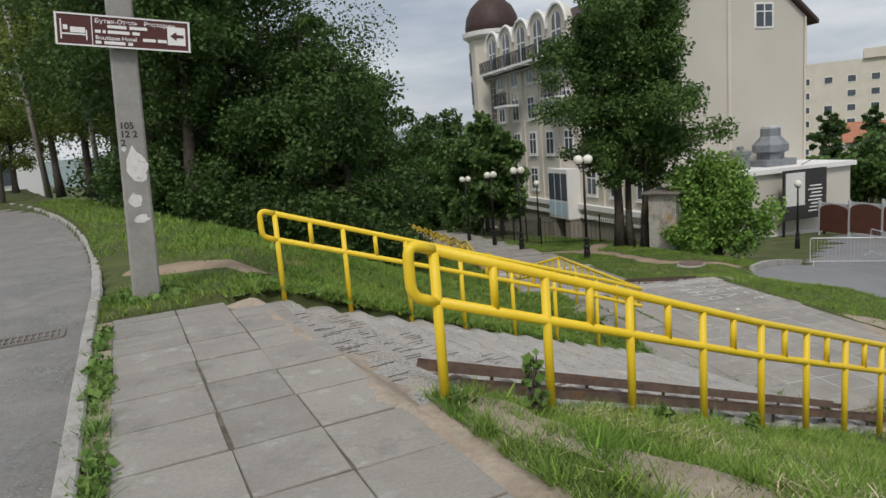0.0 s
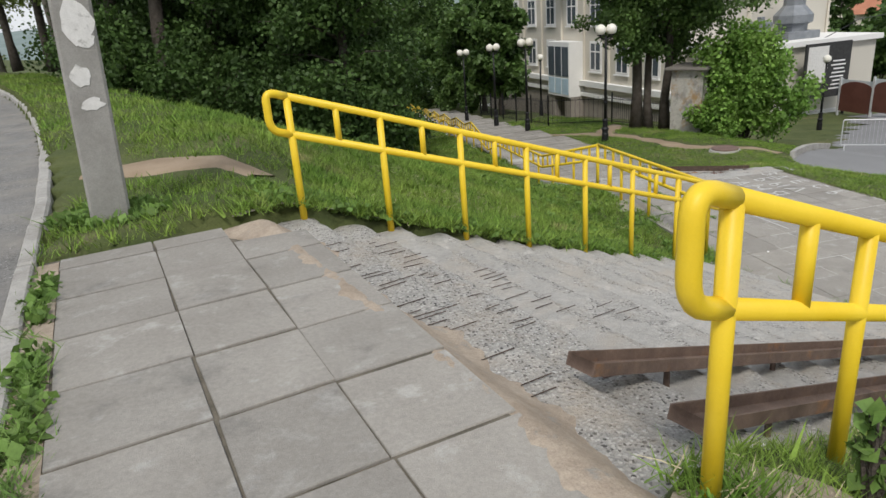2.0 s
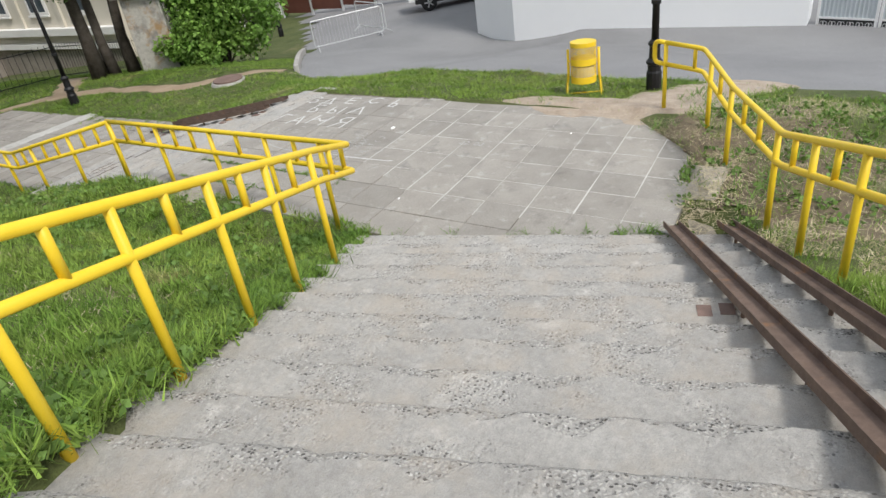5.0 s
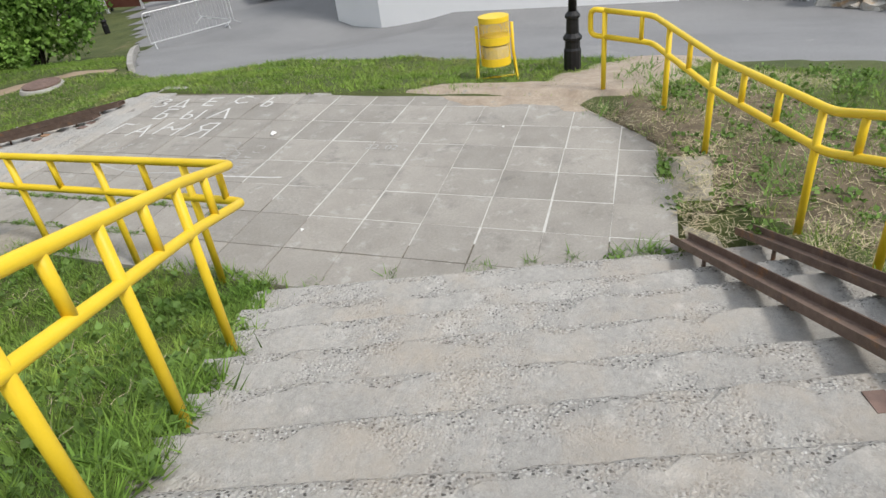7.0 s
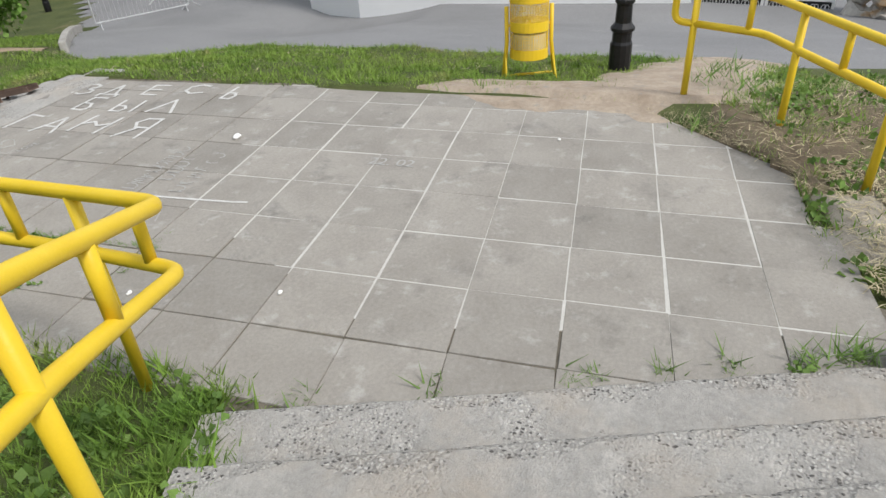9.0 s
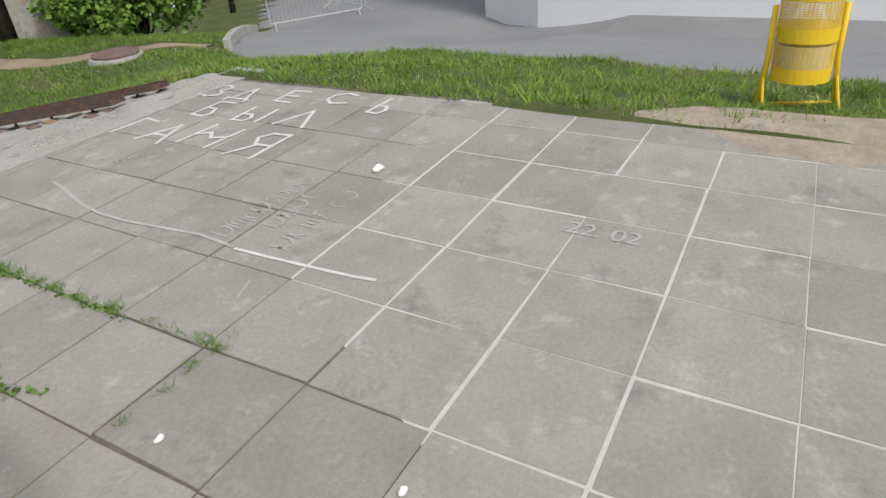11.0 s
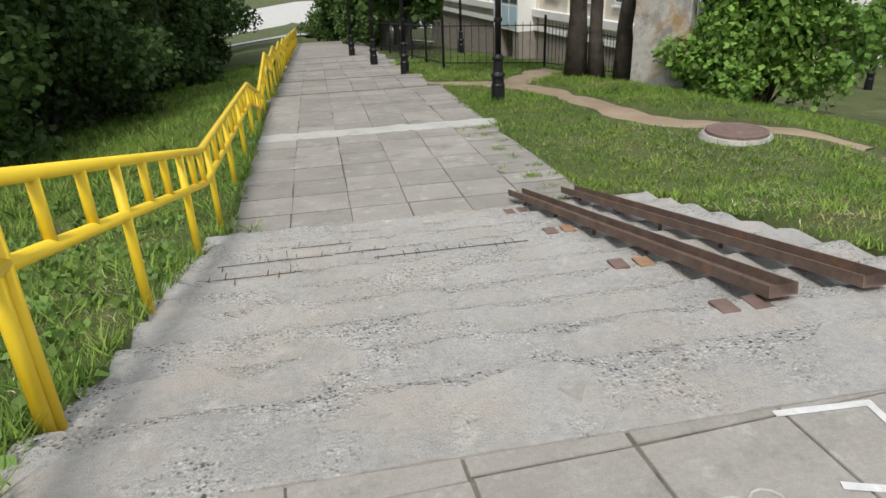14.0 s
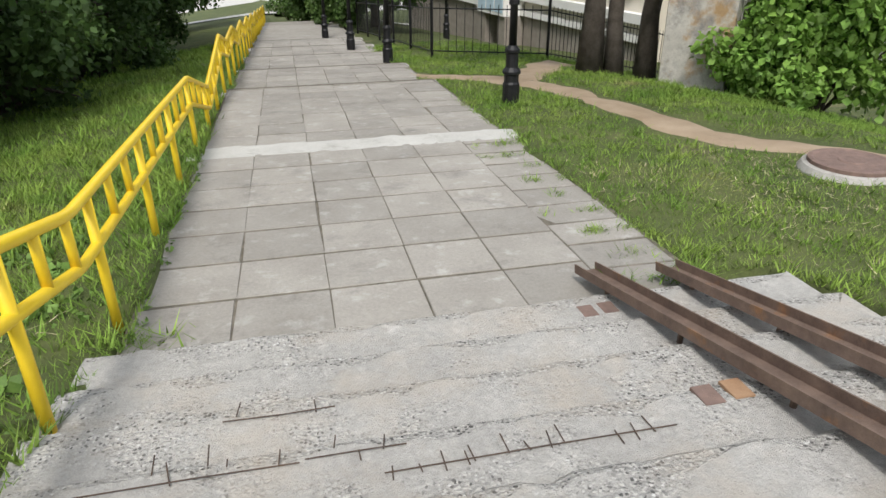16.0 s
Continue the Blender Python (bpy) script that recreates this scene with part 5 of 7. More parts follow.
# one-storey annex before the gable with ledge, ducts and board
AX0, AX1 = HLEN + 0.06, HLEN + 3.6
hpart("annex", prism(BM(), [(AX0, 0.6), (AX1, 0.6), (AX1, 10.2), (AX0, 10.2)], -6.0, 0.15), M["gable"])
hpart("annex_ledge", prism(BM(), [(AX0, 0.4), (AX1 + 0.25, 0.4), (AX1 + 0.25, 10.4), (AX0, 10.4)], 0.15, 0.42), M["trim"])
hpart("plinth_ledge", prism(BM(), [(AX0, 0.5), (AX1 + 0.12, 0.5), (AX1 + 0.12, 10.45), (AX0, 10.45)], -3.55, -3.35), M["trim"])
duct = thing("roof_duct", HF @ Matrix.Translation((AX0 + 1.6, 6.2, 0.42)), "grey sheet metal extraction unit on the annex roof", "ventilation unit")
in_frame(part("plinth", box(BM(), Matrix(), 1.8, 2.2, 0.4, 0.03), M["steelgrey"]), duct)
in_frame(part("drum", lathe(BM(), [(0.75, 0.4), (0.75, 0.75), (1.0, 0.85), (1.0, 1.25), (0.55, 1.75), (0.55, 2.2)], sides=8), M["steelgrey"]), duct)
in_frame(part("cap", lathe(BM(), [(0.48, 2.2), (0.48, 2.32), (0.3, 2.36)], sides=8), M["galv"]), duct)
fan = thing("roof_fan", HF @ Matrix.Translation((AX0 + 1.5, 4.1, 0.42)), "small grey roof fan on the annex", "ventilation unit")
in_frame(part("body", lathe(BM(), [(0.55, 0), (0.55, 0.75), (0.62, 0.8), (0.62, 1.0), (0.2, 1.1)], sides=10), M["steelgrey"]), fan)
in_frame(part("motor", box(BM(), Matrix.Translation((0, 0, 1.05)), 0.3, 0.3, 0.25, 0.03), M["steelgrey"]), fan)
# cornice, ledge, rusticated ground floor, corner strip
hpart("cornice", span(BM(), -0.3, HLEN + 0.2, -0.35, 0.0, H_TOP - 0.55, H_TOP - 0.1), M["trim"])
hpart("ledge", span(BM(), -0.4, HLEN + 0.15, -0.4, -0.001, H_LEDGE - 0.35, H_LEDGE), M["trim"])
hpart("ledge", span(BM(), -0.3, HLEN + 0.1, -0.3, -0.001, H_LEDGE - 1.05, H_LEDGE - 0.8), M["trim"])
hpart("ground_storey", span(BM(), 0.0, HLEN + 0.02, -0.12, -0.001, H_LOW, H_LEDGE - 1.05), M["stone_band"], "brown stone ground storey")
for k in range(18):
    hpart("rustic_block", span(BM(), -0.1, 1.5, -0.13, -0.001, H_LEDGE + 0.02 + k * 0.58, H_LEDGE + 0.54 + k * 0.58, bevel=0.02), M["rustic"])
bays = [2.9 + 3.15 * k for k in range(8)]
for k, x in enumerate(bays):
    hpart("pilaster", span(BM(), x - 1.75, x - 1.45, -0.12, -0.001, H_LEDGE, H_TOP - 0.6), M["cream"])
    for s in range(4):
        if s == 0 and k == 4:
            continue
        window_at(x, H_LEDGE + 0.75 + s * 2.95, 1.25, 1.75)
    if k != 4:
        window_at(x, H_LEDGE - 4.0 + (0.4 if k > 4 else 0), 1.5 if k < 3 else 2.2, 2.1, cols=2 if k < 3 else 4)
# dormer arches with balconies over the first bays
for k, x in enumerate(bays[:5]):
    bm = BM()
    prism(bm, [(x - 1.5, H_TOP - 0.2)] + [(x + 1.5 * math.cos(t), H_TOP + 1.9 + 1.5 * math.sin(t)) for t in np.linspace(math.pi, 0, 12)] + [(x + 1.5, H_TOP - 0.2)], 0.0, 0.5, Matrix.Translation((0, -0.1, 0)) @ Matrix.Rotation(radians(90), 4, "X"))
    hpart("dormer", bm, M["cream"])
    bm = BM()
    tube(bm, [(x + 1.55 * math.cos(t), -0.65, H_TOP + 1.9 + 1.55 * math.sin(t)) for t in np.linspace(math.pi, 0, 12)], 0.14, 6)
    hpart("dormer_arch", bm, M["trim"])
    in_w = in_frame(part("arched_window", prism(BM(), [(x - 0.65, H_TOP + 0.1)] + [(x + 0.65 * math.cos(t), H_TOP + 2.2 + 0.65 * math.sin(t)) for t in np.linspace(math.pi, 0, 10)] + [(x + 0.65, H_TOP + 0.1)], 0.0, 0.04, Matrix.Translation((0, -0.62, 0)) @ Matrix.Rotation(radians(90), 4, "X")), M["glass"]), hotel)
    bm = BM()
    span(bm, x - 0.05, x + 0.05, -0.70, -0.66, H_TOP + 0.1, H_TOP + 2.8)
    span(bm, x - 0.65, x + 0.65, -0.70, -0.66, H_TOP + 1.5, H_TOP + 1.6)
    in_frame(part("frame", bm, M["trim"]), in_w)
    for lvl, only in ((H_TOP - 0.1, True), (H_TOP - 3.2, k in (1, 4))):
        if not only:
            continue
        bal = in_frame(part("balcony", span(BM(), x - 1.35, x + 1.35, -1.55, -0.36, lvl - 0.2, lvl), M["trim"]), hotel)
        bm = BM()
        for i in range(15):
            xx = x - 1.3 + 2.6 * i / 14
            span(bm, xx - 0.018, xx + 0.018, -1.5, -1.46, lvl, lvl + 0.95)
        for yy in (-1.2, -0.9, -0.6):
            for xx in (x - 1.3, x + 1.3):
                span(bm, xx - 0.018, xx + 0.018, yy - 0.018, yy + 0.018, lvl, lvl + 0.95)
        span(bm, x - 1.32, x + 1.32, -1.51, -1.45, lvl + 0.95, lvl + 1.02)
        in_frame(part("balustrade", bm, M["iron"]), bal)
# entrance bay with pale blue glazing
ex = bays[4]
bay = hpart("bay_window", span(BM(), ex - 1.5, ex + 1.6, -1.2, -0.05, H_LEDGE - 1.1, H_LEDGE + 2.6), M["trim"])
for k in range(3):
    in_frame(part("pane", span(BM(), ex - 1.35 + k, ex - 0.5 + k, -1.23, -1.2, H_LEDGE + 0.3, H_LEDGE + 2.3), M["glass"]), bay)
    in_frame(part("panel", span(BM(), ex - 1.35 + k, ex - 0.5 + k, -1.225, -1.2, H_LEDGE - 0.95, H_LEDGE + 0.15), M["blue"]), bay)
hpart("entrance_column", span(BM(), ex - 1.5, ex - 0.7, -1.1, -0.05, H_LOW, H_LEDGE - 1.1), M["stone_band"])
hpart("entrance_column", span(BM(), ex + 0.8, ex + 1.6, -1.1, -0.05, H_LOW, H_LEDGE - 1.1), M["stone_band"])
hpart("entrance_door", span(BM(), ex - 0.6, ex + 0.7, -0.2, -0.15, H_LOW, H_LEDGE - 1.5), M["glass"])
# round tower at the far corner, corbelled out over a cone
tw = Matrix.Translation((-1.3, 1.2, 0))
hpart("tower", lathe(BM(), [(0.5, 0.0), (2.35, 5.4), (2.35, 13.0)], tw, 10), M["cream"])
hpart("tower_cornice", lathe(BM(), [(2.4, 12.6), (2.9, 12.9), (2.95, 13.3), (2.4, 13.3)], tw, 20), M["trim"])
hpart("dome", lathe(BM(), [(2.6, 13.3), (2.62, 13.9), (2.45, 14.8), (2.0, 15.7), (1.2, 16.4), (0.5, 16.7), (0.25, 17.3), (0.05, 17.9)], tw, 16), M["roof"], "brown ribbed dome", True)
for ang, z in ((-1.9, 9.4), (-2.9, 9.4), (-1.9, 6.6)):
    m = tw @ Matrix.Rotation(ang + math.pi / 2, 4, "Z") @ Matrix.Translation((0, -2.28, 0))
    in_frame(part("window", prism(BM(), [(-0.5, z)] + [(0.5 * math.cos(t), z + 1.7 + 0.5 * math.sin(t)) for t in np.linspace(math.pi, 0, 9)] + [(0.5, z)], 0, 0.14, Matrix.Rotation(radians(90), 4, "X")), M["glass"]), hotel, m)

# information board by the lot
bd = thing("notice_board", HF @ Matrix.Translation((AX1 + 0.9, 5.9, -3.4)) @ Matrix.Rotation(radians(90), 4, "Z"), "large dark notice board on posts by the annex", "board")
in_frame(part("panel", span(BM(), -1.5, 1.5, -0.06, 0.06, 0.9, 3.7), M["ink_and_gaps"]), bd)
in_frame(part("picture", span(BM(), -1.38, -0.05, -0.072, -0.061, 1.7, 3.55), M["paper"], None, "pale photograph"), bd)
bm = BM()
for k in range(8):
    span(bm, 0.2 + 0.1 * (k % 3), 1.2 - 0.08 * (k % 2), -0.07, -0.061, 1.3 + 0.2 * k, 1.37 + 0.2 * k)
in_frame(part("text_bar", bm, M["lettering"]), bd)
for x in (-1.45, 1.45):
    in_frame(part("post", span(BM(), x - 0.05, x + 0.05, -0.05, 0.05, -0.3, 0.9), M["iron"]), bd)

# ---- far buildings ----
block = thing("apartment_block", Matrix.Translation((112, 118, -13.6)) @ Matrix.Rotation(radians(-42), 4, "Z"), "far cream panel apartment block with rows of windows", "building")
in_frame(part("wall", span(BM(), -16, 40, 0, 12, -6, 27), M["cream"]), block)
in_frame(part("stair_tower", span(BM(), 2, 12, -0.6, 6, 27, 29.0), M["cream"]), block)
for i in range(12):
    for s in range(9):
        if i % 3 == 2 and s % 2:
            continue
        w = in_frame(part("window", span(BM(), -14.2 + i * 4.4, -12.4 + i * 4.4, -0.06, 0.0, -2.5 + s * 3.1, -0.9 + s * 3.1), M["trim"]), block)
        in_frame(part("pane", span(BM(), -14.05 + i * 4.4, -12.55 + i * 4.4, -0.09, -0.06, -2.35 + s * 3.1, -1.05 + s * 3.1), M["glass"]), w)
annexe = thing("low_house", Matrix.Translation((70, 66, -4)) @ Matrix.Rotation(radians(-40), 4, "Z"), "low house with a terracotta roof behind trees", "building")
in_frame(part("wall", span(BM(), -5, 5, -4, 4, -2, 3), M["cream"]), annexe)
bm = BM()
p = [bm.verts.new(c) for c in ((-5.5, -4.6, 2.9), (5.5, -4.6, 2.9), (5.5, 4.6, 2.9), (-5.5, 4.6, 2.9), (-5.5, 0, 5.4), (5.5, 0, 5.4))]
for q in ((0, 1, 5, 4), (2, 3, 4, 5), (0, 4, 3), (1, 2, 5), (0, 3, 2, 1)):
    bm.faces.new([p[k] for k in q])
in_frame(part("roof", bm, M["terracotta"]), annexe)
villa = thing("pale_villa", Matrix.Translation((-32, 49, 1.5)) @ Matrix.Rotation(radians(24), 4, "Z"), "pale blue-white two-storey building beyond the street", "building")
in_frame(part("wall", span(BM(), -12, 5, 0, 12, -2, 9.0), M["white"]), villa)
in_frame(part("cornice", span(BM(), -12.3, 5.3, -0.3, 12.3, 9.0, 9.6), M["white"]), villa)
in_frame(part("parapet", span(BM(), -11.5, 4.6, 0.5, 11.5, 9.6, 10.8), M["white"]), villa)
for k in range(5):
    for z in (1.0, 5.0):
        w = in_frame(part("window", span(BM(), -10.6 + k * 3.1, -9.2 + k * 3.1, -0.06, 0, z, z + 2.2), M["trim"]), villa)
        in_frame(part("pane", span(BM(), -10.45 + k * 3.1, -9.35 + k * 3.1, -0.09, -0.06, z + 0.1, z + 2.1), M["glass"]), w)

# ---- white boundary building, gate and stone wall across the lot road ----
ZB = -2.5
wall_e = thing("wall_white", (14.3, 5.0, ZB), "tall smooth white rendered wall beside the lot", "wall", kind="structure")
bm = BM()
prism(bm, [(15.3, 6.9), (14.3, 5.0), (14.88, -3.35), (15.9, -3.35), (24, 5), (24, 9)], ZB - 1.0, ZB + 6.0)
part("wall", bm, M["white"], wall_e)
part("block", box(BM(), pose(14.72, -3.08, ZB + 0.05, 0, 0, 4), 0.42, 0.55, 0.42, 0.03), M["white"], wall_e)
gate = thing("metal_gate", Matrix.Translation((15.05, -3.5, ZB + 0.22)) @ Matrix.Rotation(math.atan2(-2.85, -0.6), 4, "Z"), "double gate of corrugated sheet in a white frame", "gate")
for s in range(2):
    x0 = 0.05 + s * 1.46
    leaf = in_frame(part("leaf_frame", span(span(span(span(BM(), x0, x0 + 0.06, -0.03, 0.03, 0, 2.6), x0 + 1.36, x0 + 1.42, -0.03, 0.03, 0, 2.6), x0 + 0.06, x0 + 1.36, -0.028, 0.028, 0, 0.06), x0 + 0.06, x0 + 1.36, -0.028, 0.028, 0.42, 0.47), M["lettering"]), gate)
    bm = BM()
    for k in range(13):
        xx = x0 + 0.06 + k * 0.1
        prism(bm, [(xx, -0.012), (xx + 0.035, 0.012), (xx + 0.065, 0.012), (xx + 0.1, -0.012), (xx + 0.1, -0.018), (xx + 0.065, 0.006), (xx + 0.035, 0.006), (xx, -0.018)], 0.47, 2.6)
    in_frame(part("sheet", bm, M["corr"]), leaf)
    bm = BM()
    for k in range(6):
        c = Vector((x0 + 0.17 + k * 0.215, 0, 0.24))
        for t0 in range(4):
            ang = t0 * math.pi / 2 + math.pi / 4
            tube(bm, [c + Vector((0.05 * math.cos(ang) + 0.045 * math.cos(t), 0, 0.08 * math.sin(ang) + 0.06 * math.sin(t))) for t in np.linspace(0, 2 * math.pi, 9, endpoint=False)], 0.009, 4, closed=True)
    in_frame(part("scrollwork", bm, M["lettering"]), leaf)
    in_frame(part("dark_back", span(BM(), x0 + 0.06, x0 + 1.36, 0.03, 0.04, 0.06, 0.42), M["ink_and_gaps"]), leaf)
rw = thing("stone_wall", (14.2, -6.6, ZB), "rough broken stone retaining wall by the gate", "wall")
q = rng(5)
for k in range(46):
    x, y, z = 14.1 - 0.35 * (k % 12) * 0.5 + q.normal(0, 0.1), -6.75 - 0.42 * (k % 12), ZB - 0.1 + 0.42 * (k // 12)
    bm = BM()
    bmesh.ops.create_icosphere(bm, subdivisions=2, radius=0.30, matrix=Matrix.Translation((x, y, z + 0.18)) @ Matrix.Diagonal((1.0, 1.0, 0.8, 1)))
    for vtx in bm.verts:
        vtx.co += Vector(q.normal(0, 0.05, 3))
    part("stone", bm, M["graffiti"], rw)

# brown arched panel fence behind the lot
def arch_panel(w=1.85, h=1.65):
    bm = BM()
    prism(bm, [(-w / 2, 0.1), (w / 2, 0.1)] + [(w / 2 * math.cos(t), h - 0.35 + 0.35 * math.sin(t)) for t in np.linspace(0, math.pi, 12)], -0.02, 0.02, Matrix.Rotation(radians(90), 4, "X"))
    return bm


fence_b = thing("panel_fence", (22.3, 21.0, -2.75), "dark brown arched sheet fence with pale scalloped tops", "fence")
fence_pts = [(22.0, 22.5), (22.4, 14.4), (23.4, 12.6), (25.0, 3.0)]
for (xa, ya), (xb, yb) in zip(fence_pts, fence_pts[1:]):
    L = math.hypot(xb - xa, yb - ya)
    n = max(1, round(L / 2.0))
    for k in range(n):
        c = ((k + 0.5) / n)
        x, y = xa + (xb - xa) * c, ya + (yb - ya) * c
        turn = math.degrees(math.atan2(yb - ya, xb - xa))
        ob = part("panel", arch_panel(L / n - 0.12), M["brown"])
        ob.parent = fence_b
        ob.matrix_basis = fence_b.matrix_basis.inverted() @ pose(x, y, lz(x, y) + 0.05, 0, 0, turn)
        bm = span(BM(), -L / n / 2, L / n / 2, 0.025, 0.05, 0.9, 1.72)
        ob = part("pale_backing", bm, M["corr"])
        ob.parent = fence_b
        ob.matrix_basis = fence_b.matrix_basis.inverted() @ pose(x, y, lz(x, y) + 0.05, 0, 0, turn)
        x, y = xa + (xb - xa) * k / n, ya + (yb - ya) * k / n
        ob = part("post", span(BM(), -0.05, 0.05, -0.05, 0.05, -0.2, 1.95), M["galv"])
        ob.parent = fence_b
        ob.matrix_basis = fence_b.matrix_basis.inverted() @ pose(x, y, lz(x, y), 0, 0, turn)

# crowd barrier of thin galvanised tube
def barrier(place, wide, label):
    ob = thing("crowd_barrier", place, label, "barrier", "crowd barriers")
    in_frame(part("frame", tube(BM(), rounded([(0, 0, 0.18), (0, 0, 1.08), (wide, 0, 1.08), (wide, 0, 0.18), (0.01, 0, 0.18)], 0.09, 4), 0.02, 6), M["galv"]), ob)
    n = int(wide / 0.12)
    for k in range(1, n):
        in_frame(part("bar", tube(BM(), [(wide * k / n, 0, 0.18), (wide * k / n, 0, 1.08)], 0.0032, 4), M["galv"]), ob)
    for x in (0.12, wide - 0.12):
        in_frame(part("foot", tube(BM(), [(x - 0.05, -0.3, 0.01), (x, 0, 0.2), (x + 0.05, 0.3, 0.01)], 0.014, 5), M["galv"]), ob)
    return ob


bx, by = 12.75, 12.2
barrier(Matrix.Translation((bx, by, lz(bx, by) - 0.03)) @ Matrix.Rotation(math.atan2(-1.55, 2.35), 4, "Z"), 2.7, "thin galvanised crowd barrier standing on the lot")
bx, by = 15.1, 10.65
barrier(Matrix.Translation((bx, by, lz(bx, by) - 0.03)) @ Matrix.Rotation(math.atan2(1.6, 0.5), 4, "Z"), 1.8, "thin galvanised crowd barrier folded at an angle")

# ---- parked car ----
def car_at(place):
    ob = thing("car", place, "white parked estate car with black sills", "car")
    side = [(-2.15, 0.42), (-2.18, 0.72), (-2.12, 0.95), (-1.98, 1.10), (-1.15, 1.52), (-0.6, 1.60), (0.35, 1.57), (1.0, 1.08), (1.95, 0.90), (2.15, 0.72), (2.18, 0.45)]
    bm = BM()
    rows = []
    for y, sc in ((-0.86, 0.93), (-0.80, 1.0), (0.80, 1.0), (0.86, 0.93)):
        rows.append([bm.verts.new((x * (0.985 if abs(y) > 0.81 else 1.0), y * (0.80 if z > 1.25 else 1.0), 0.35 + (z - 0.35) * sc)) for x, z in side])
    for a, b in zip(rows, rows[1:]):
        for k in range(len(side) - 1):
            bm.faces.new((a[k], b[k], b[k + 1], a[k + 1]))
        bm.faces.new((a[-1], b[-1], b[0], a[0]))
    bm.faces.new(rows[0][::-1])
    bm.faces.new(rows[-1])
    in_frame(part("body", bm, M["carpaint"], smooth=False), ob)
    for s in (-1, 1):
        in_frame(part("side_window", prism(BM(), [(-1.75, 1.12), (-1.12, 1.42), (-0.5, 1.49), (0.25, 1.46), (0.78, 1.10)], -0.01, 0.01, Matrix.Translation((0, s * 0.772, 0)) @ Matrix.Rotation(radians(90 - s * 12), 4, "X")), M["glass"]), ob)
        in_frame(part("sill", span(BM(), -1.9, 1.9, s * 0.865 - 0.012, s * 0.865 + 0.012, 0.32, 0.52), M["rubber"], None, "black plastic sill"), ob)
        in_frame(part("headlight", span(BM(), 1.88, 2.12, s * 0.70 - 0.1, s * 0.70 + 0.1, 0.72, 0.86, bevel=0.02), M["glass"]), ob)
        in_frame(part("mirror", box(BM(), Matrix.Translation((0.72, s * 0.95, 1.1)), 0.12, 0.2, 0.14, 0.03, False), M["carpaint"]), ob)
        in_frame(part("roof_rail", tube(BM(), [(-1.1, s * 0.6, 1.56), (-0.5, s * 0.6, 1.66), (0.25, s * 0.6, 1.62)], 0.02, 6), M["galv"]), ob)
        for x in (-1.32, 1.32):
            m = Matrix.Translation((x, s * 0.80, 0.33)) @ Matrix.Rotation(radians(90), 4, "X")
            w = in_frame(part("wheel", lathe(BM(), [(0.20, -0.11), (0.31, -0.10), (0.335, -0.06), (0.335, 0.06), (0.31, 0.10), (0.20, 0.11)], m, 20), M["rubber"]), ob)
            bm = BM()
            for k in range(5):
                t = 2 * math.pi * k / 5
                box(bm, m @ Matrix.Translation((0.11 * math.cos(t), 0.11 * math.sin(t), -s * 0.105)) @ Matrix.Rotation(t, 4, "Z"), 0.19, 0.055, 0.025, 0.005, False)
            in_frame(part("rim", bm, M["alloy"]), w)
    in_frame(part("windscreen", prism(BM(), [(-0.62, 0.0), (0.62, 0.0), (0.52, 0.72), (-0.52, 0.72)], -0.01, 0.01, Matrix.Translation((0.98, 0, 1.115)) @ Matrix.Rotation(radians(90), 4, "Z") @ Matrix.Rotation(radians(38), 4, "X")), M["glass"]), ob)
    return ob


car_at(Matrix.Translation((20.4, 10.6, lz(20.4, 10.6) - 0.03)) @ Matrix.Rotation(math.atan2(0.75, -0.62), 4, "Z"))

# ---- graffitied service box, iron fence, dirt path ----
ub = thing("service_box", Matrix.Translation((7.95, 14.1, lz(7.9, 14.0))) @ Matrix.Rotation(radians(38), 4, "Z"), "weathered grey service cabinet with graffiti and rust", "cabinet")
in_frame(part("body", span(BM(), -0.75, 0.75, -0.55, 0.55, -0.1, 2.35, bevel=0.02), M["graffiti"]), ub)
in_frame(part("roof", span(BM(), -0.95, 0.95, -0.75, 0.75, 2.35, 2.45, bevel=0.02), M["rustic"]), ub)
in_frame(part("footing", span(BM(), -0.85, 0.85, -0.65, 0.65, -0.3, 0.18, bevel=0.02), M["edge"]), ub)
in_frame(part("door", span(BM(), -0.45, 0.45, -0.575, -0.55, 0.45, 2.1), M["graffiti"]), ub)
q = rng(77)
for k in range(9):
    x, z = -0.6 + 0.14 * k, 1.0 + q.normal(0, 0.25)
    pts = [(x + 0.1 * math.cos(t + k) * (1 + 0.4 * math.sin(3 * t)), -0.58, z + 0.16 * math.sin(t)) for t in np.linspace(0, 4.6, 9)]
    in_frame(part("graffiti_stroke", tube(BM(), pts, 0.013, 4), M["ink_and_gaps"] if k % 2 else M["lettering"]), ub)
bed_low = thing("iron_fence", (4.6, 19.0, lz(4.6, 19.0)), "black wrought iron fence before the hotel", "fence")
allbars = BM()
fpts = [(4.4, 30.0), (4.5, 19.6), (7.0, 18.6), (13.5, 20.5)]
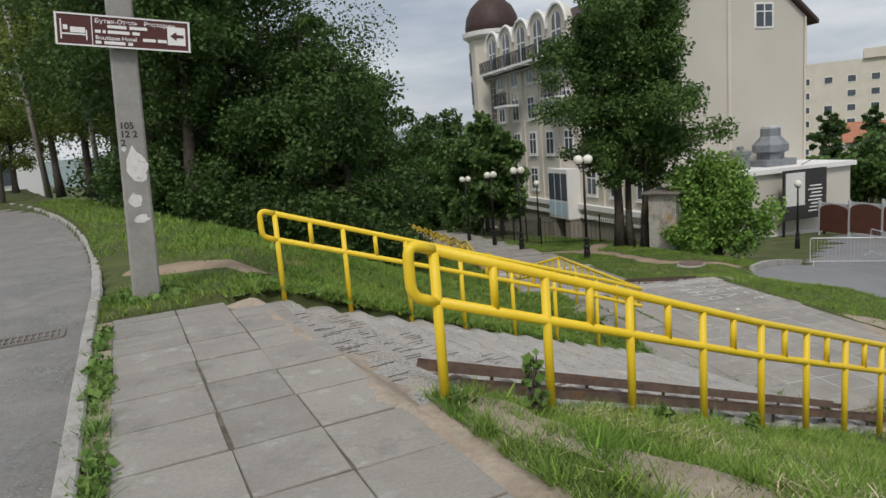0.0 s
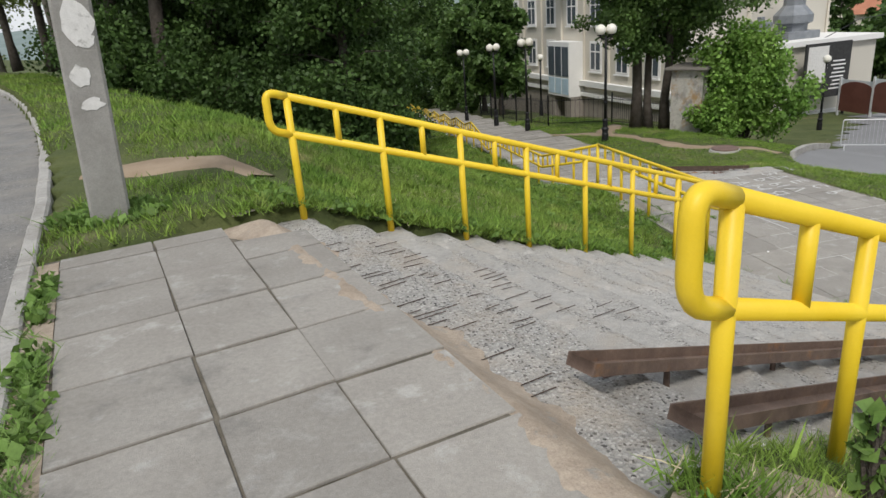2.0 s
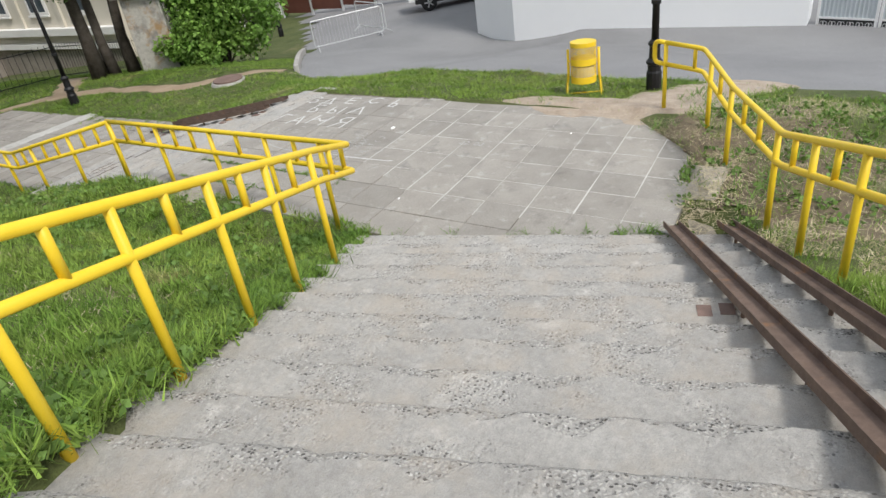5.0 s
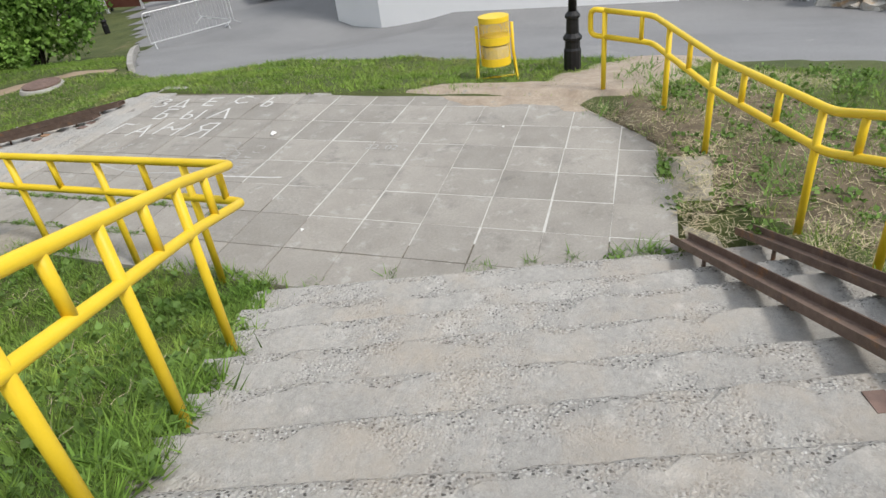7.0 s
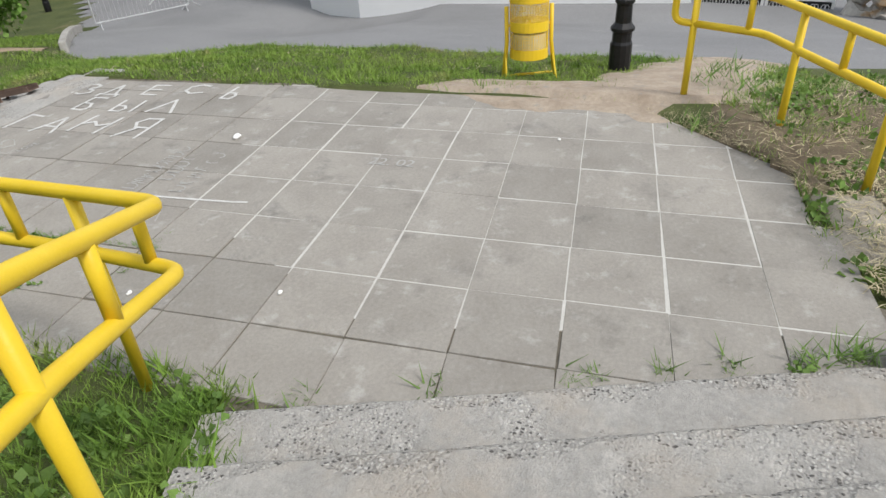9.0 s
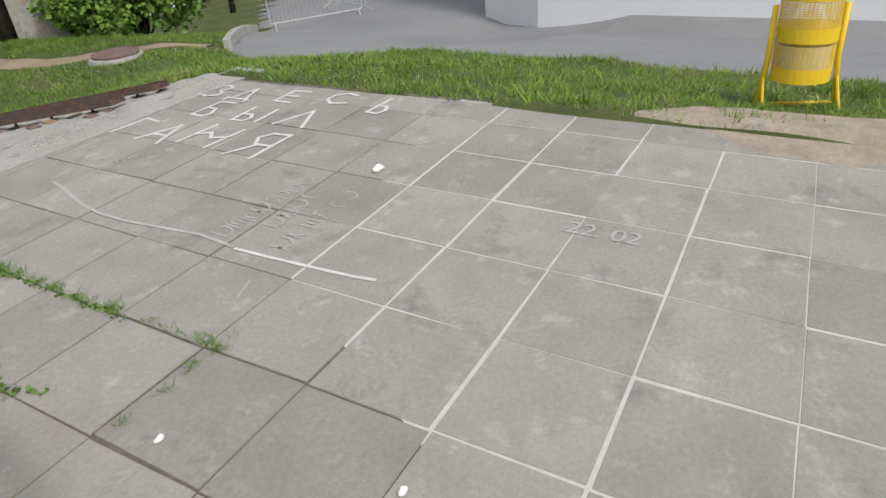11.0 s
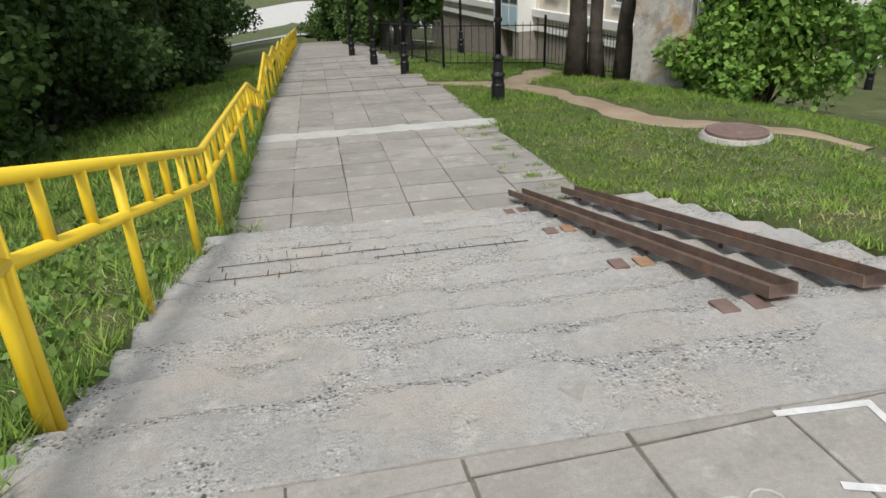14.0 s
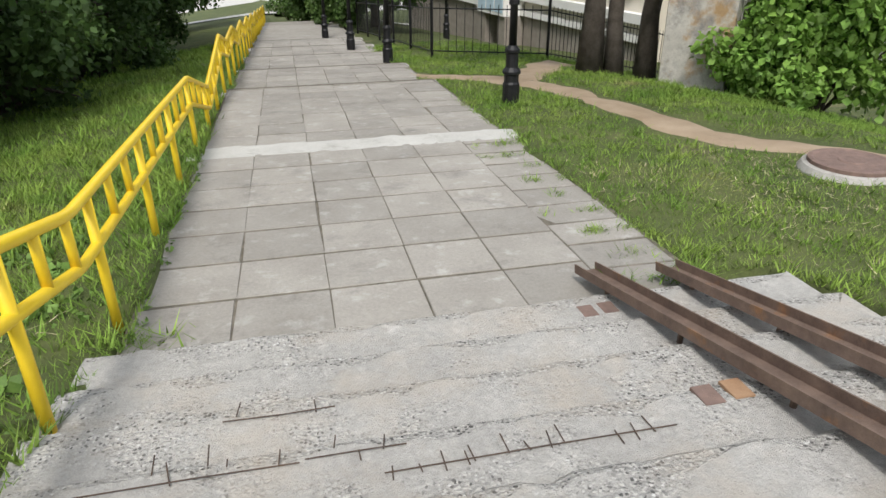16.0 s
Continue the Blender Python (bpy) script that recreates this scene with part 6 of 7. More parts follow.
for (xa, ya), (xb, yb) in zip(fpts, fpts[1:]):
    L = math.hypot(xb - xa, yb - ya)
    n = round(L / 1.9)
    for k in range(n):
        p, c = Vector((xa + (xb - xa) * k / n, ya + (yb - ya) * k / n, 0)), Vector((xa + (xb - xa) * (k + 1) / n, ya + (yb - ya) * (k + 1) / n, 0))
        p.z, c.z = lz(p.x, p.y), lz(c.x, c.y)
        part("post", tube(BM(), [p - Vector((0, 0, 0.2)), p + Vector((0, 0, 1.35))], 0.035, 6), M["iron"], bed_low)
        bm = BM()
        for h in (0.15, 1.1):
            tube(bm, [p + Vector((0, 0, h)), c + Vector((0, 0, h))], 0.014, 4)
        part("rail", bm, M["iron"], bed_low)
        for i in range(1, 14):
            s = p.lerp(c, i / 14)
            tube(allbars, [s + Vector((0, 0, 0.1)), s + Vector((0, 0, 1.2))], 0.008, 4)


tagged(part("bar", allbars, M["iron"], bed_low), kind="stuff")


def strip_path(name, pts, wide, lift, m, label, seed=1):
    """A trodden ribbon draped on the ground with ragged borders."""
    q = rng(seed)
    P = [Vector(p) for p in pts]
    dense = []
    for a, b in zip(P, P[1:]):
        n = max(2, int((b - a).length / 0.25))
        dense += [a.lerp(b, k / n) for k in range(n)]
    dense.append(P[-1])
    bm = BM()
    rows = []
    for k, p in enumerate(dense):
        d = (dense[min(k + 1, len(dense) - 1)] - dense[max(k - 1, 0)]).normalized()
        s = Vector((d.y, -d.x))
        wl, wr = wide / 2 * (1 + q.normal(0, 0.16)), wide / 2 * (1 + q.normal(0, 0.16))
        row = []
        for t in (-1.25, -0.7, 0, 0.7, 1.25):
            c = p + s * (t * (wl if t < 0 else wr))
            row.append(bm.verts.new((c.x, c.y, float(ground_z(c.x, c.y)) + (lift if abs(t) < 1 else -0.05))))
        rows.append(row)
    for a, b in zip(rows, rows[1:]):
        for k in range(4):
            bm.faces.new((a[k], a[k + 1], b[k + 1], b[k]))
    return tagged(part(name, bm, m, smooth=True), label, "path", kind="stuff")


M["dirt"] = mat("trodden_dirt", (0.27, 0.20, 0.135), (0.36, 0.28, 0.20), 2.5, 0.95, bump=0.6, bump_scale=60, fine=0.25)
DIRT = [(2.9, 16.6), (4.2, 15.4), (5.0, 13.4), (4.9, 11.4), (5.0, 10.0), (5.8, 8.9), (6.6, 7.7)]
strip_path("dirt_path", DIRT, 0.58, 0.022, M["dirt"], "bare trodden earth path across the grass", 3)
strip_path("dirt_path", [(4.6, 14.6), (6.0, 16.6), (8.5, 18.2)], 0.9, 0.02, M["dirt"], "bare trodden earth path towards the hotel", 4)
strip_path("dirt_patch", [(-0.42, -3.80), (0.1, -3.68), (0.7, -3.60), (1.35, -3.52)], 0.42, 0.03, M["soil_dry"], "dry sandy earth at the foot of the ramp", 9)
strip_path("dirt_patch", [f1(-1.0, -2.6)[:2], f1(-0.2, -2.2)[:2], f1(0.3, -1.5)[:2]], 0.55, 0.02, M["dirt"], "bare brown earth patch on the slope", 6)
kerb_l = thing("kerb_lot", (7.0, 7.4, lz(7.0, 7.4)), "low concrete kerb along the lot", "kerb", kind="structure")
for k in range(8):
    a, b = Vector((6.75 + 0.8 * k, 7.45 + 0.715 * k, 0)), Vector((6.75 + 0.8 * (k + 1), 7.45 + 0.715 * (k + 1), 0))
    ang = math.degrees(math.atan2(b.y - a.y, b.x - a.x))
    ob = part("kerb_stone", box(BM(), Matrix.Translation((0.53, 0, -0.15)), 1.04, 0.13, 0.30, 0.015), M["kerb"], None)
    ob.parent = kerb_l
    ob.matrix_basis = kerb_l.matrix_basis.inverted() @ pose(a.x, a.y, lz(a.x, a.y), 0, math.degrees(math.atan2(lz(a.x, a.y) - lz(b.x, b.y), 1.07)), ang)

plaza = tagged(new("road_far", grid_mesh("road_far", np.linspace(-30, 40, 30), np.linspace(58, 110, 20), lambda x, y: land(x, y) + 0.06, M["edge"])), "pale paved street at the bottom of the walk", "road", kind="structure")

# ---- trees ----
def leaf_cloud(name, centres, radii, count, size, material, seed, squash=0.75, droop=0.35):
    """Many small folded leaves scattered in clumps; centres (n,3), radii (n,)."""
    q = rng(seed)
    centres, radii = np.asarray(centres, float), np.asarray(radii, float)
    wgt = radii ** 2
    pick = q.choice(len(centres), size=count, p=wgt / wgt.sum())
    d = q.normal(0, 1, (count, 3))
    d /= np.linalg.norm(d, axis=1, keepdims=True)
    rad = radii[pick] * (0.25 + 1.05 * q.random(count) ** 0.8)
    pos = centres[pick] + d * rad[:, None] * np.array([1, 1, squash])
    s = size * (0.55 + 0.9 * q.random(count))
    ax = q.normal(0, 1, (count, 3)) + d * 0.8
    ax[:, 2] -= droop
    ax /= np.linalg.norm(ax, axis=1, keepdims=True)
    up = q.normal(0, 1, (count, 3)) + np.array([0, 0, 0.9])
    side = np.cross(ax, up)
    side /= np.linalg.norm(side, axis=1, keepdims=True) + 1e-9
    a, b = ax * s[:, None], side * s[:, None] * 0.42
    nrm = np.cross(ax, side) * s[:, None] * 0.12
    v = np.stack([pos - a * 0.5, pos + b - nrm, pos + a * 0.55, pos - b - nrm], 1).reshape(-1, 3)
    f = np.arange(count * 4).reshape(-1, 4)
    me = bpy.data.meshes.new(name)
    me.vertices.add(len(v))
    me.vertices.foreach_set("co", v.ravel())
    me.loops.add(count * 4)
    me.loops.foreach_set("vertex_index", f.ravel())
    me.polygons.add(count)
    me.polygons.foreach_set("loop_start", np.arange(0, count * 4, 4))
    me.materials.append(material)
    me.update(calc_edges=True)
    return me


def tree(name, x, y, height, spread, leaves, size, material, seed, label, low=0.25, trunks=1, trunk_r=0.17, lean=0.0, group="", squash=0.75, z=None):
    """Tapered trunk with forking limbs; clumps of leaves sit along and at the ends of the limbs."""
    q = rng(seed)
    zb = lz(x, y) - 0.1 if z is None else z
    ob = thing(name, (x, y, zb), label, "tree" if height > 4 else "bush", group)
    bm = BM()
    cen, rad = [], []
    for t in range(trunks):
        ox, oy = (q.normal(0, 0.25), q.normal(0, 0.25)) if trunks > 1 else (0, 0)
        lx, ly = q.normal(lean, 0.25), q.normal(0, 0.25)
        n = 9
        pts = [Vector((ox + lx * (k / n) ** 1.3 * height * 0.12 + q.normal(0, 0.03) * height * 0.1, oy + ly * (k / n) ** 1.3 * height * 0.12, height * 0.93 * k / n)) for k in range(n + 1)]
        r0 = trunk_r * (1 if t == 0 else 0.8)
        tube(bm, pts, [r0 * (1.35 if k == 0 else 1) * (1 - 0.88 * k / n) + 0.008 for k in range(n + 1)], 9)
        limbs = int(9 + height * 1.6)
        for k in range(limbs):
            h = low + (0.97 - low) * (k + q.random()) / limbs
            i = min(n - 1, int(h * n))
            p = pts[i].lerp(pts[i + 1], h * n - i)
            ang = 2.4 * k + q.normal(0, 0.5)
            prof = math.sin(math.pi * min(1.0, (h - low) / (1 - low) * 0.80 + 0.16)) ** 0.7
            ln = spread * prof * (0.65 + 0.5 * q.random())
            rise = 0.15 + 0.5 * h + q.normal(0, 0.12)
            e = p + Vector((math.cos(ang) * ln, math.sin(ang) * ln, ln * rise * 0.7))
            mid = p.lerp(e, 0.5) + Vector((0, 0, ln * 0.10))
            tube(bm, [p, mid, e], [r0 * 0.34 * (1 - h * 0.6), r0 * 0.2 * (1 - h * 0.6), 0.008], 5, caps=False)
            for s in (0.45, 0.72, 1.0):
                c = p.lerp(e, s) + Vector(q.normal(0, 0.12 * ln + 0.05, 3))
                cen.append(c)
                rad.append(max(0.22, ln * (0.34 - 0.06 * s) * (0.7 + 0.6 * q.random())))
    part_t = part("trunk", bm, M["bark"], None, smooth=True)
    in_frame(part_t, ob)
    in_frame(new("crown", leaf_cloud("crown", [tuple(c) for c in cen], rad, leaves, size, material, seed + 5, squash)), ob)
    return ob


def bush(x, y, h, w, leaves, size, material, seed, label, group="", z=None, stems=5):
    """Many stems fanning out of the ground, leafed almost to the base."""
    q = rng(seed)
    ob = thing("bush", (x, y, (lz(x, y) - 0.05) if z is None else z), label, "bush", group)
    bm = BM()
    cen, rad = [], []
    for k in range(stems * 3):
        ang, out = q.random() * 6.28, w * (0.15 + 0.85 * q.random())
        top = h * (1.0 - 0.55 * (out / w) ** 2) * (0.75 + 0.3 * q.random())
        e = Vector((math.cos(ang) * out, math.sin(ang) * out, top))
        tube(bm, [(0.05 * w * math.cos(ang), 0.05 * w * math.sin(ang), 0), e * 0.5 + Vector((0, 0, 0.12 * h)), e], [0.03 * min(1, h), 0.02 * min(1, h), 0.005 * min(1, h)], 5, caps=False)
        for s in (0.4, 0.65, 0.85, 1.0):
            cen.append(tuple(e * s + Vector(q.normal(0, 0.07 * w, 3))))
            rad.append(w * 0.24 * (0.7 + 0.6 * q.random()))
    in_frame(part("stem", bm, M["bark"]), ob)
    in_frame(new("crown", leaf_cloud("crown", cen, rad, leaves, size, material, seed + 5, 0.85)), ob)
    return ob


# the lime with three trunks before the hotel
for k, (x, y, sp, lv) in enumerate(((6.55, 15.7, 2.7, 24000), (6.95, 15.5, 2.2, 15000), (7.45, 15.2, 2.5, 20000))):
    tree("lime_tree", x, y, (13.5, 11.0, 12.5)[k], sp, int(lv * 1.8), 0.115, M["leaf_mid"], 101 + k, "tall lime tree with a dark trunk and dense crown", 0.24, 1, (0.20, 0.15, 0.17)[k], group="limes by the path")
bush(9.3, 12.9, 3.6, 1.9, 26000, 0.125, M["leaf_light"], 120, "broad light green maple bush beside the lot", stems=9)
bush(8.3, 13.0, 1.6, 1.1, 7000, 0.12, M["leaf_light"], 123, "low light green maple bush", stems=5)
bush(7.9, 12.0, 0.7, 0.5, 900, 0.10, M["leaf_light"], 125, "small leafy bush in the grass", stems=3)

# dark wood left of the long walk
WOOD = [(-3.6, 16.2, 8, 2.3, 16000), (-3.0, 21.4, 8, 2.2, 14000), (-2.7, 27.0, 7, 2.0, 12000), (-4.6, 11.2, 8, 2.4, 14000), (-5.9, 13.2, 10.5, 2.4, 20000), (-4.8, 18.0, 9, 2.2, 16000), (-8.3, 14.6, 14, 3.8, 26000), (-11.2, 15.6, 15, 3.8, 20000), (-7.2, 20.5, 15, 4.2, 24000),
        (-3.9, 24.0, 10, 2.7, 14000), (-11.5, 21.5, 16, 4.0, 20000), (-3.6, 30.5, 9, 2.6, 12000), (-8.0, 28.0, 14, 4.5, 18000), (-12.0, 29.5, 16, 4.2, 16000), (-9.7, 13.2, 13, 2.4, 14000)]
for k, (x, y, h, sp, lv) in enumerate(WOOD):
    tree("broadleaf_tree", x, y, h, sp, int(lv * 1.75), 0.112, M["leaf_dark"], 200 + k, "tall dark broadleaf tree in the wood below the street", 0.06 if k < 4 else (0.10 if k not in (7, 14) else 0.3), 1, 0.24, group="trees of the wood")
for k, (x, y, h, w) in enumerate(((-4.2, 11.6, 3.0, 1.8), (-3.9, 14.6, 3.2, 1.7), (-3.5, 20.6, 3.0, 1.6), (-6.4, 11.0, 3.2, 1.9), (-8.6, 11.8, 3.0, 1.8), (-3.2, 27.2, 2.6, 1.5), (-11.0, 12.8, 2.6, 1.6), (-5.8, 16.0, 3.4, 2.0), (-13.0, 20.5, 3.0, 2.0), (-15.5, 29.5, 3.2, 2.2))):
    bush(x, y, h, w, 7500, 0.115, M["leaf_dark"], 240 + k, "dense dark undergrowth at the edge of the wood", "undergrowth")
for k, (x, y, h, sp) in enumerate(((-15.2, 26.8, 14, 3.6), (-20.5, 34.0, 15, 4.2), (-26.0, 42.0, 8, 3.6), (-12.6, 21.0, 14, 3.4), (-17.6, 30.0, 15, 4.0))):
    tree("broadleaf_tree", x, y, h, sp, 20000, 0.17, M["leaf_olive"], 260 + k, "lighter yellow-green roadside tree beyond the bend", 0.24, 1, 0.22, group="roadside trees", z=1.9)
# farther trees along the walk and beyond
for k, (x, y, h, sp, m) in enumerate(((-3.8, 44, 11, 2.8, "leaf_dark"), (7.2, 54, 12, 3.0, "leaf_dark"), (6.6, 46, 8, 2.6, "leaf_mid"), (7.5, 62, 12, 3.6, "leaf_dark"), (-6, 40, 12, 4, "leaf_dark"), (-6, 54, 11, 4, "leaf_mid"), (5.4, 29, 7.5, 1.8, "leaf_mid"), (5.8, 34, 8.5, 2.1, "leaf_mid"), (4.6, 40, 5.5, 1.9, "leaf_mid"), (-12, 52, 14, 5, "leaf_dark"), (-20, 52, 14, 5, "leaf_dark"))):
    tree("broadleaf_tree", x, y, h, sp, 9000, 0.26, M[m], 300 + k, "distant green broadleaf tree down the slope", 0.12, 1, 0.16, group="trees down the slope")
for k, (x, y, w) in enumerate(((3.9, 36.5, 1.1), (3.6, 42, 1.3), (4.3, 33.0, 0.9), (2.9, 46.5, 1.4))):
    bush(x, y, 2.0, w, 2600, 0.16, M["leaf_mid"], 330 + k, "rounded bush beside the long walk", "walk bushes", stems=4)
for k, (x, y) in enumerate(((40, 48), (46, 44), (50, 40), (37, 52), (55, 50), (60, 46), (48, 54), (33, 55), (44, 36), (52, 33))):
    bush(x, y, 5.0 + (k % 3), 3.6, 5000, 0.42, M["leaf_mid"], 350 + k, "tall green hedge trees behind the lot", "lot hedge", stems=4)
for k, (x, y) in enumerate(((52, 56), (56, 54))):
    tree("spruce", x, y, 11, 1.7, 6000, 0.35, M["leaf_dark"], 370 + k, "slim dark spruce behind the lot", 0.08, 1, 0.14)
hill = tagged(new("backdrop_hill", grid_mesh("backdrop_hill", np.linspace(-900, 900, 60), np.linspace(240, 900, 24), lambda x, y: -9 + 0.035 * (y - 240) + 5 * np.sin(x * 0.011) + 3 * np.sin(x * 0.03 + y * 0.01), M["hill"])), "wooded far bank with haze mixed into its colour", "hill", kind="structure")

# ---- leaning wooden poles with wires by the bend ----
for k, (x, y, h, lx, ly) in enumerate(((-19.6, 23.8, 9.5, 0.05, 0.0), (-18.0, 25.0, 9.5, -0.06, 0.02), (-15.9, 26.0, 9.0, -0.03, 0.0))):
    p = thing("wooden_pole", (x, y, 2.1), "grey weathered wooden pole leaning by the street", "pole", "leaning poles")
    in_frame(part("shaft", tube(BM(), [(0, 0, -0.3), (lx * h, ly * h, h)], [0.14, 0.10], 10), M["wood"], smooth=True), p)
    in_frame(part("cross_arm", tube(BM(), [(lx * h - 0.5, ly * h, h - 0.5), (lx * h + 0.5, ly * h, h - 0.5)], 0.04, 6), M["wood"]), p)
for a, b, sag in (((-19.1, 23.8, 11.0), (-40, 4, 11.5), 0.8), ((-18.5, 25.4, 11.0), (-7.6, -2.9, 11.0), 0.9), ((24.5, 24.5, 1.2), (60, 40, 6), 1.2), ((13.5, 23.0, -1.3), (24.5, 24.5, 1.2), 0.4)):
    a, b = Vector(a), Vector(b)
    pts = [a.lerp(b, t) - Vector((0, 0, sag * 4 * t * (1 - t))) for t in np.linspace(0, 1, 14)]
    tagged(part("overhead_wire", tube(BM(), pts, 0.018, 4), M["iron"]), "thin black overhead wire", "wire", "overhead wires")

# ---- grass and weeds ----
def blades(name, pos, size, lean, material, seed, width=0.09):
    """Single bent blades rooted at pos."""
    q = rng(seed)
    n = len(pos)
    ang = q.random(n) * 2 * math.pi
    cell = np.floor(pos[:, :2] / 0.11 + q.normal(0, 0.15, (n, 2)))
    lump = np.abs(np.sin(cell[:, 0] * 12.9898 + cell[:, 1] * 78.233) * 43758.5453) % 1.0
    h = size * (0.45 + 0.9 * q.random(n)) * (0.6 + 0.95 * lump ** 2)
    tip = np.stack([np.cos(ang) * h * lean * (0.4 + q.random(n)), np.sin(ang) * h * lean * (0.4 + q.random(n)), h], 1)
    a2 = ang + math.pi / 2 + q.normal(0, 0.5, n)
    side = np.stack([np.cos(a2), np.sin(a2), np.zeros(n)], 1) * (h * width * (0.6 + 0.8 * q.random(n)))[:, None]
    v = np.stack([pos - side, pos + side, pos + tip], 1).reshape(-1, 3)
    me = bpy.data.meshes.new(name)
    me.vertices.add(len(v))
    me.vertices.foreach_set("co", v.ravel())
    me.loops.add(n * 3)
    me.loops.foreach_set("vertex_index", np.arange(n * 3))
    me.polygons.add(n)
    me.polygons.foreach_set("loop_start", np.arange(0, n * 3, 3))
    me.materials.append(material)
    me.update(calc_edges=True)
    return me


def dirt_mask(x, y):
    d = np.full(np.shape(x), 9.0)
    for (xa, ya), (xb, yb) in list(zip(DIRT, DIRT[1:])) + [((4.6, 14.6), (6.0, 16.6)), ((6.0, 16.6), (8.5, 18.2)), ((3.0, -2.5), (5.2, -3.2)), (f1(-1.0, -2.6)[:2], f1(0.3, -1.5)[:2])]:
        dx, dy = xb - xa, yb - ya
        t = np.clip(((x - xa) * dx + (y - ya) * dy) / (dx * dx + dy * dy), 0, 1)
        d = np.minimum(d, np.hypot(x - xa - t * dx, y - ya - t * dy))
    return d


def scatter(x0, x1, y0, y1, n, seed, patch=0.0):
    q = rng(seed)
    x, y = x0 + (x1 - x0) * q.random(n), y0 + (y1 - y0) * q.random(n)
    keep = ~(inside_structure(x, y) | in_street(x, y) | in_lot(x, y)) & (dirt_mask(x, y) > 0.28 + 0.25 * q.random(n))
    if patch:
        keep &= (np.sin(1.9 * x + 0.7 * y) * np.sin(1.3 * y - 0.8 * x + 1) + 0.6 * np.sin(4.1 * x) * np.sin(3.7 * y) + q.normal(0, 0.35, n)) > patch
    x, y = x[keep], y[keep]
    return np.stack([x, y, ground_z(x, y) - 0.01], 1)


turf = [(-8, 0.0, -4, 12, 240000, 0.06, 0.075), (-6.3, -0.5, -3.2, 4.5, 150000, 0.07, 0.06), (-16, -5, 0, 22, 110000, 0.085, 0.075), (2.7, 9, -4, 13, 240000, 0.05, 0.085), (-1.5, 4.5, -9, -3, 60000, 0.055, 0.06), (-5.7, -1.0, -8.6, -4.4, 190000, 0.06, 0.045), (-5, 0.3, 8, 26, 110000, 0.085, 0.075), (3, 9, 12, 24, 90000, 0.07, 0.07)]
for k, (x0, x1, y0, y1, n, s, wd) in enumerate(turf):
    ob = tagged(new("grass", blades("grass", scatter(x0, x1, y0, y1, n, 500 + k), s, 0.9, M["grass"], 520 + k, wd)), "short green summer grass with paler blades", "grass", kind="stuff")
# mown straw on the bank by the upper railing and along the landing
for k, (x0, x1, y0, y1, n) in enumerate(((-0.6, 4.2, -5.2, -2.2, 60000), (-5.2, -0.5, -8.5, -5.0, 60000), (3.0, 6.5, 5.5, 9.5, 6000), (-6.3, -2.5, -3.2, 2.0, 14000))):
    p = scatter(x0, x1, y0, y1, n, 560 + k, -0.05)
    ob = tagged(new("dry_straw", blades("dry_straw", p + np.array([0, 0, 0.012]), 0.026, 2.6, M["straw"], 570 + k, 0.07)), "scattered dry cut straw", "straw", kind="stuff")


def tuft(points, n, size, spreadr, seed, material, name="weed_tufts", label="small green weeds growing in the joints"):
    q = rng(seed)
    pts = np.repeat(np.array(points, float), n, 0)
    pts[:, :2] += q.normal(0, spreadr, (len(pts), 2))
    return tagged(new(name, blades(name, pts, size, 1.3, material, seed + 1, 0.07)), label, "weeds", kind="stuff")


q = rng(601)
tuft([(0.02 + q.normal(0, 0.01), 0.4 + 2.6 * t, 0.0) for t in q.random(110)] + [(-0.5 + q.normal(0, 0.01), 0.9 + 2.0 * t, 0.0) for t in q.random(60)] + [(-0.5 + 0.7 * t, 0.45, 0.0) for t in q.random(8)], 20, 0.022, 0.014, 602, M["weed"])
tuft([(*f1(5.72 - 0.09 * w, w)[:2], 0.0) for w in (0.3, 0.9, 1.5, 1.6, 1.9, 2.2, 2.5, 2.55, 2.7, 2.75, 2.8)], 34, 0.05, 0.04, 604, M["weed"])
tuft([tuple(FP @ Vector((-0.60 + q.normal(0, 0.02), -9 + 11.2 * t, STREET - 0.01))) for t in np.concatenate([q.random(60), 0.62 + 0.3 * q.random(60)])], 30, 0.055, 0.035, 606, M["weed"], "kerb_weeds", "low green weeds along the kerb")
tuft([(*f2(2.95 + 0.5 * t, 3.5 + 0.1 * q.random())[:2], -0.84) for t in q.random(8)] + [(*f2(0.3 * t, 3.55)[:2], -0.84) for t in q.random(6)], 40, 0.07, 0.07, 608, M["grass"])
tuft([(POLE.x + 0.28 * math.cos(t), POLE.y + 0.24 * math.sin(t), STREET) for t in np.linspace(0, 6.2, 14)], 24, 0.09, 0.07, 610, M["weed"], "pole_weeds", "dark green weeds at the foot of the pole")
for k, (a, w, h) in enumerate(((-0.16, 3.96, 0.42), (0.9, 3.95, 0.2), (1.9, 3.98, 0.22))):
    x, y, _ = f1(a, w)
    bush(x, y, h, 0.07, 120, 0.05, M["weed"], 640 + k, "tall leafy weed beside the railing", "railing weeds", stems=3)
tuft([(*f1(a, s)[:2], lz(*f1(a, s)[:2]) - 0.01) for a, s in zip(np.linspace(-0.5, 5.8, 240), -0.11 + q.normal(0, 0.10, 240))], 30, 0.07, 0.045, 614, M["grass"], "verge_grass", "lush grass hanging over the stair edge")
tuft([(2.3 + 1.6 * t, -3.6 + 0.9 * s, 0.02) for t, s in q.random((16, 2))] + [(0.2 + 1.6 * t, -4.4 + 0.5 * s, 0.15) for t, s in q.random((14, 2))], 40, 0.08, 0.10, 616, M["weed"], "bank_weeds", "leafy weeds on the dry bank")


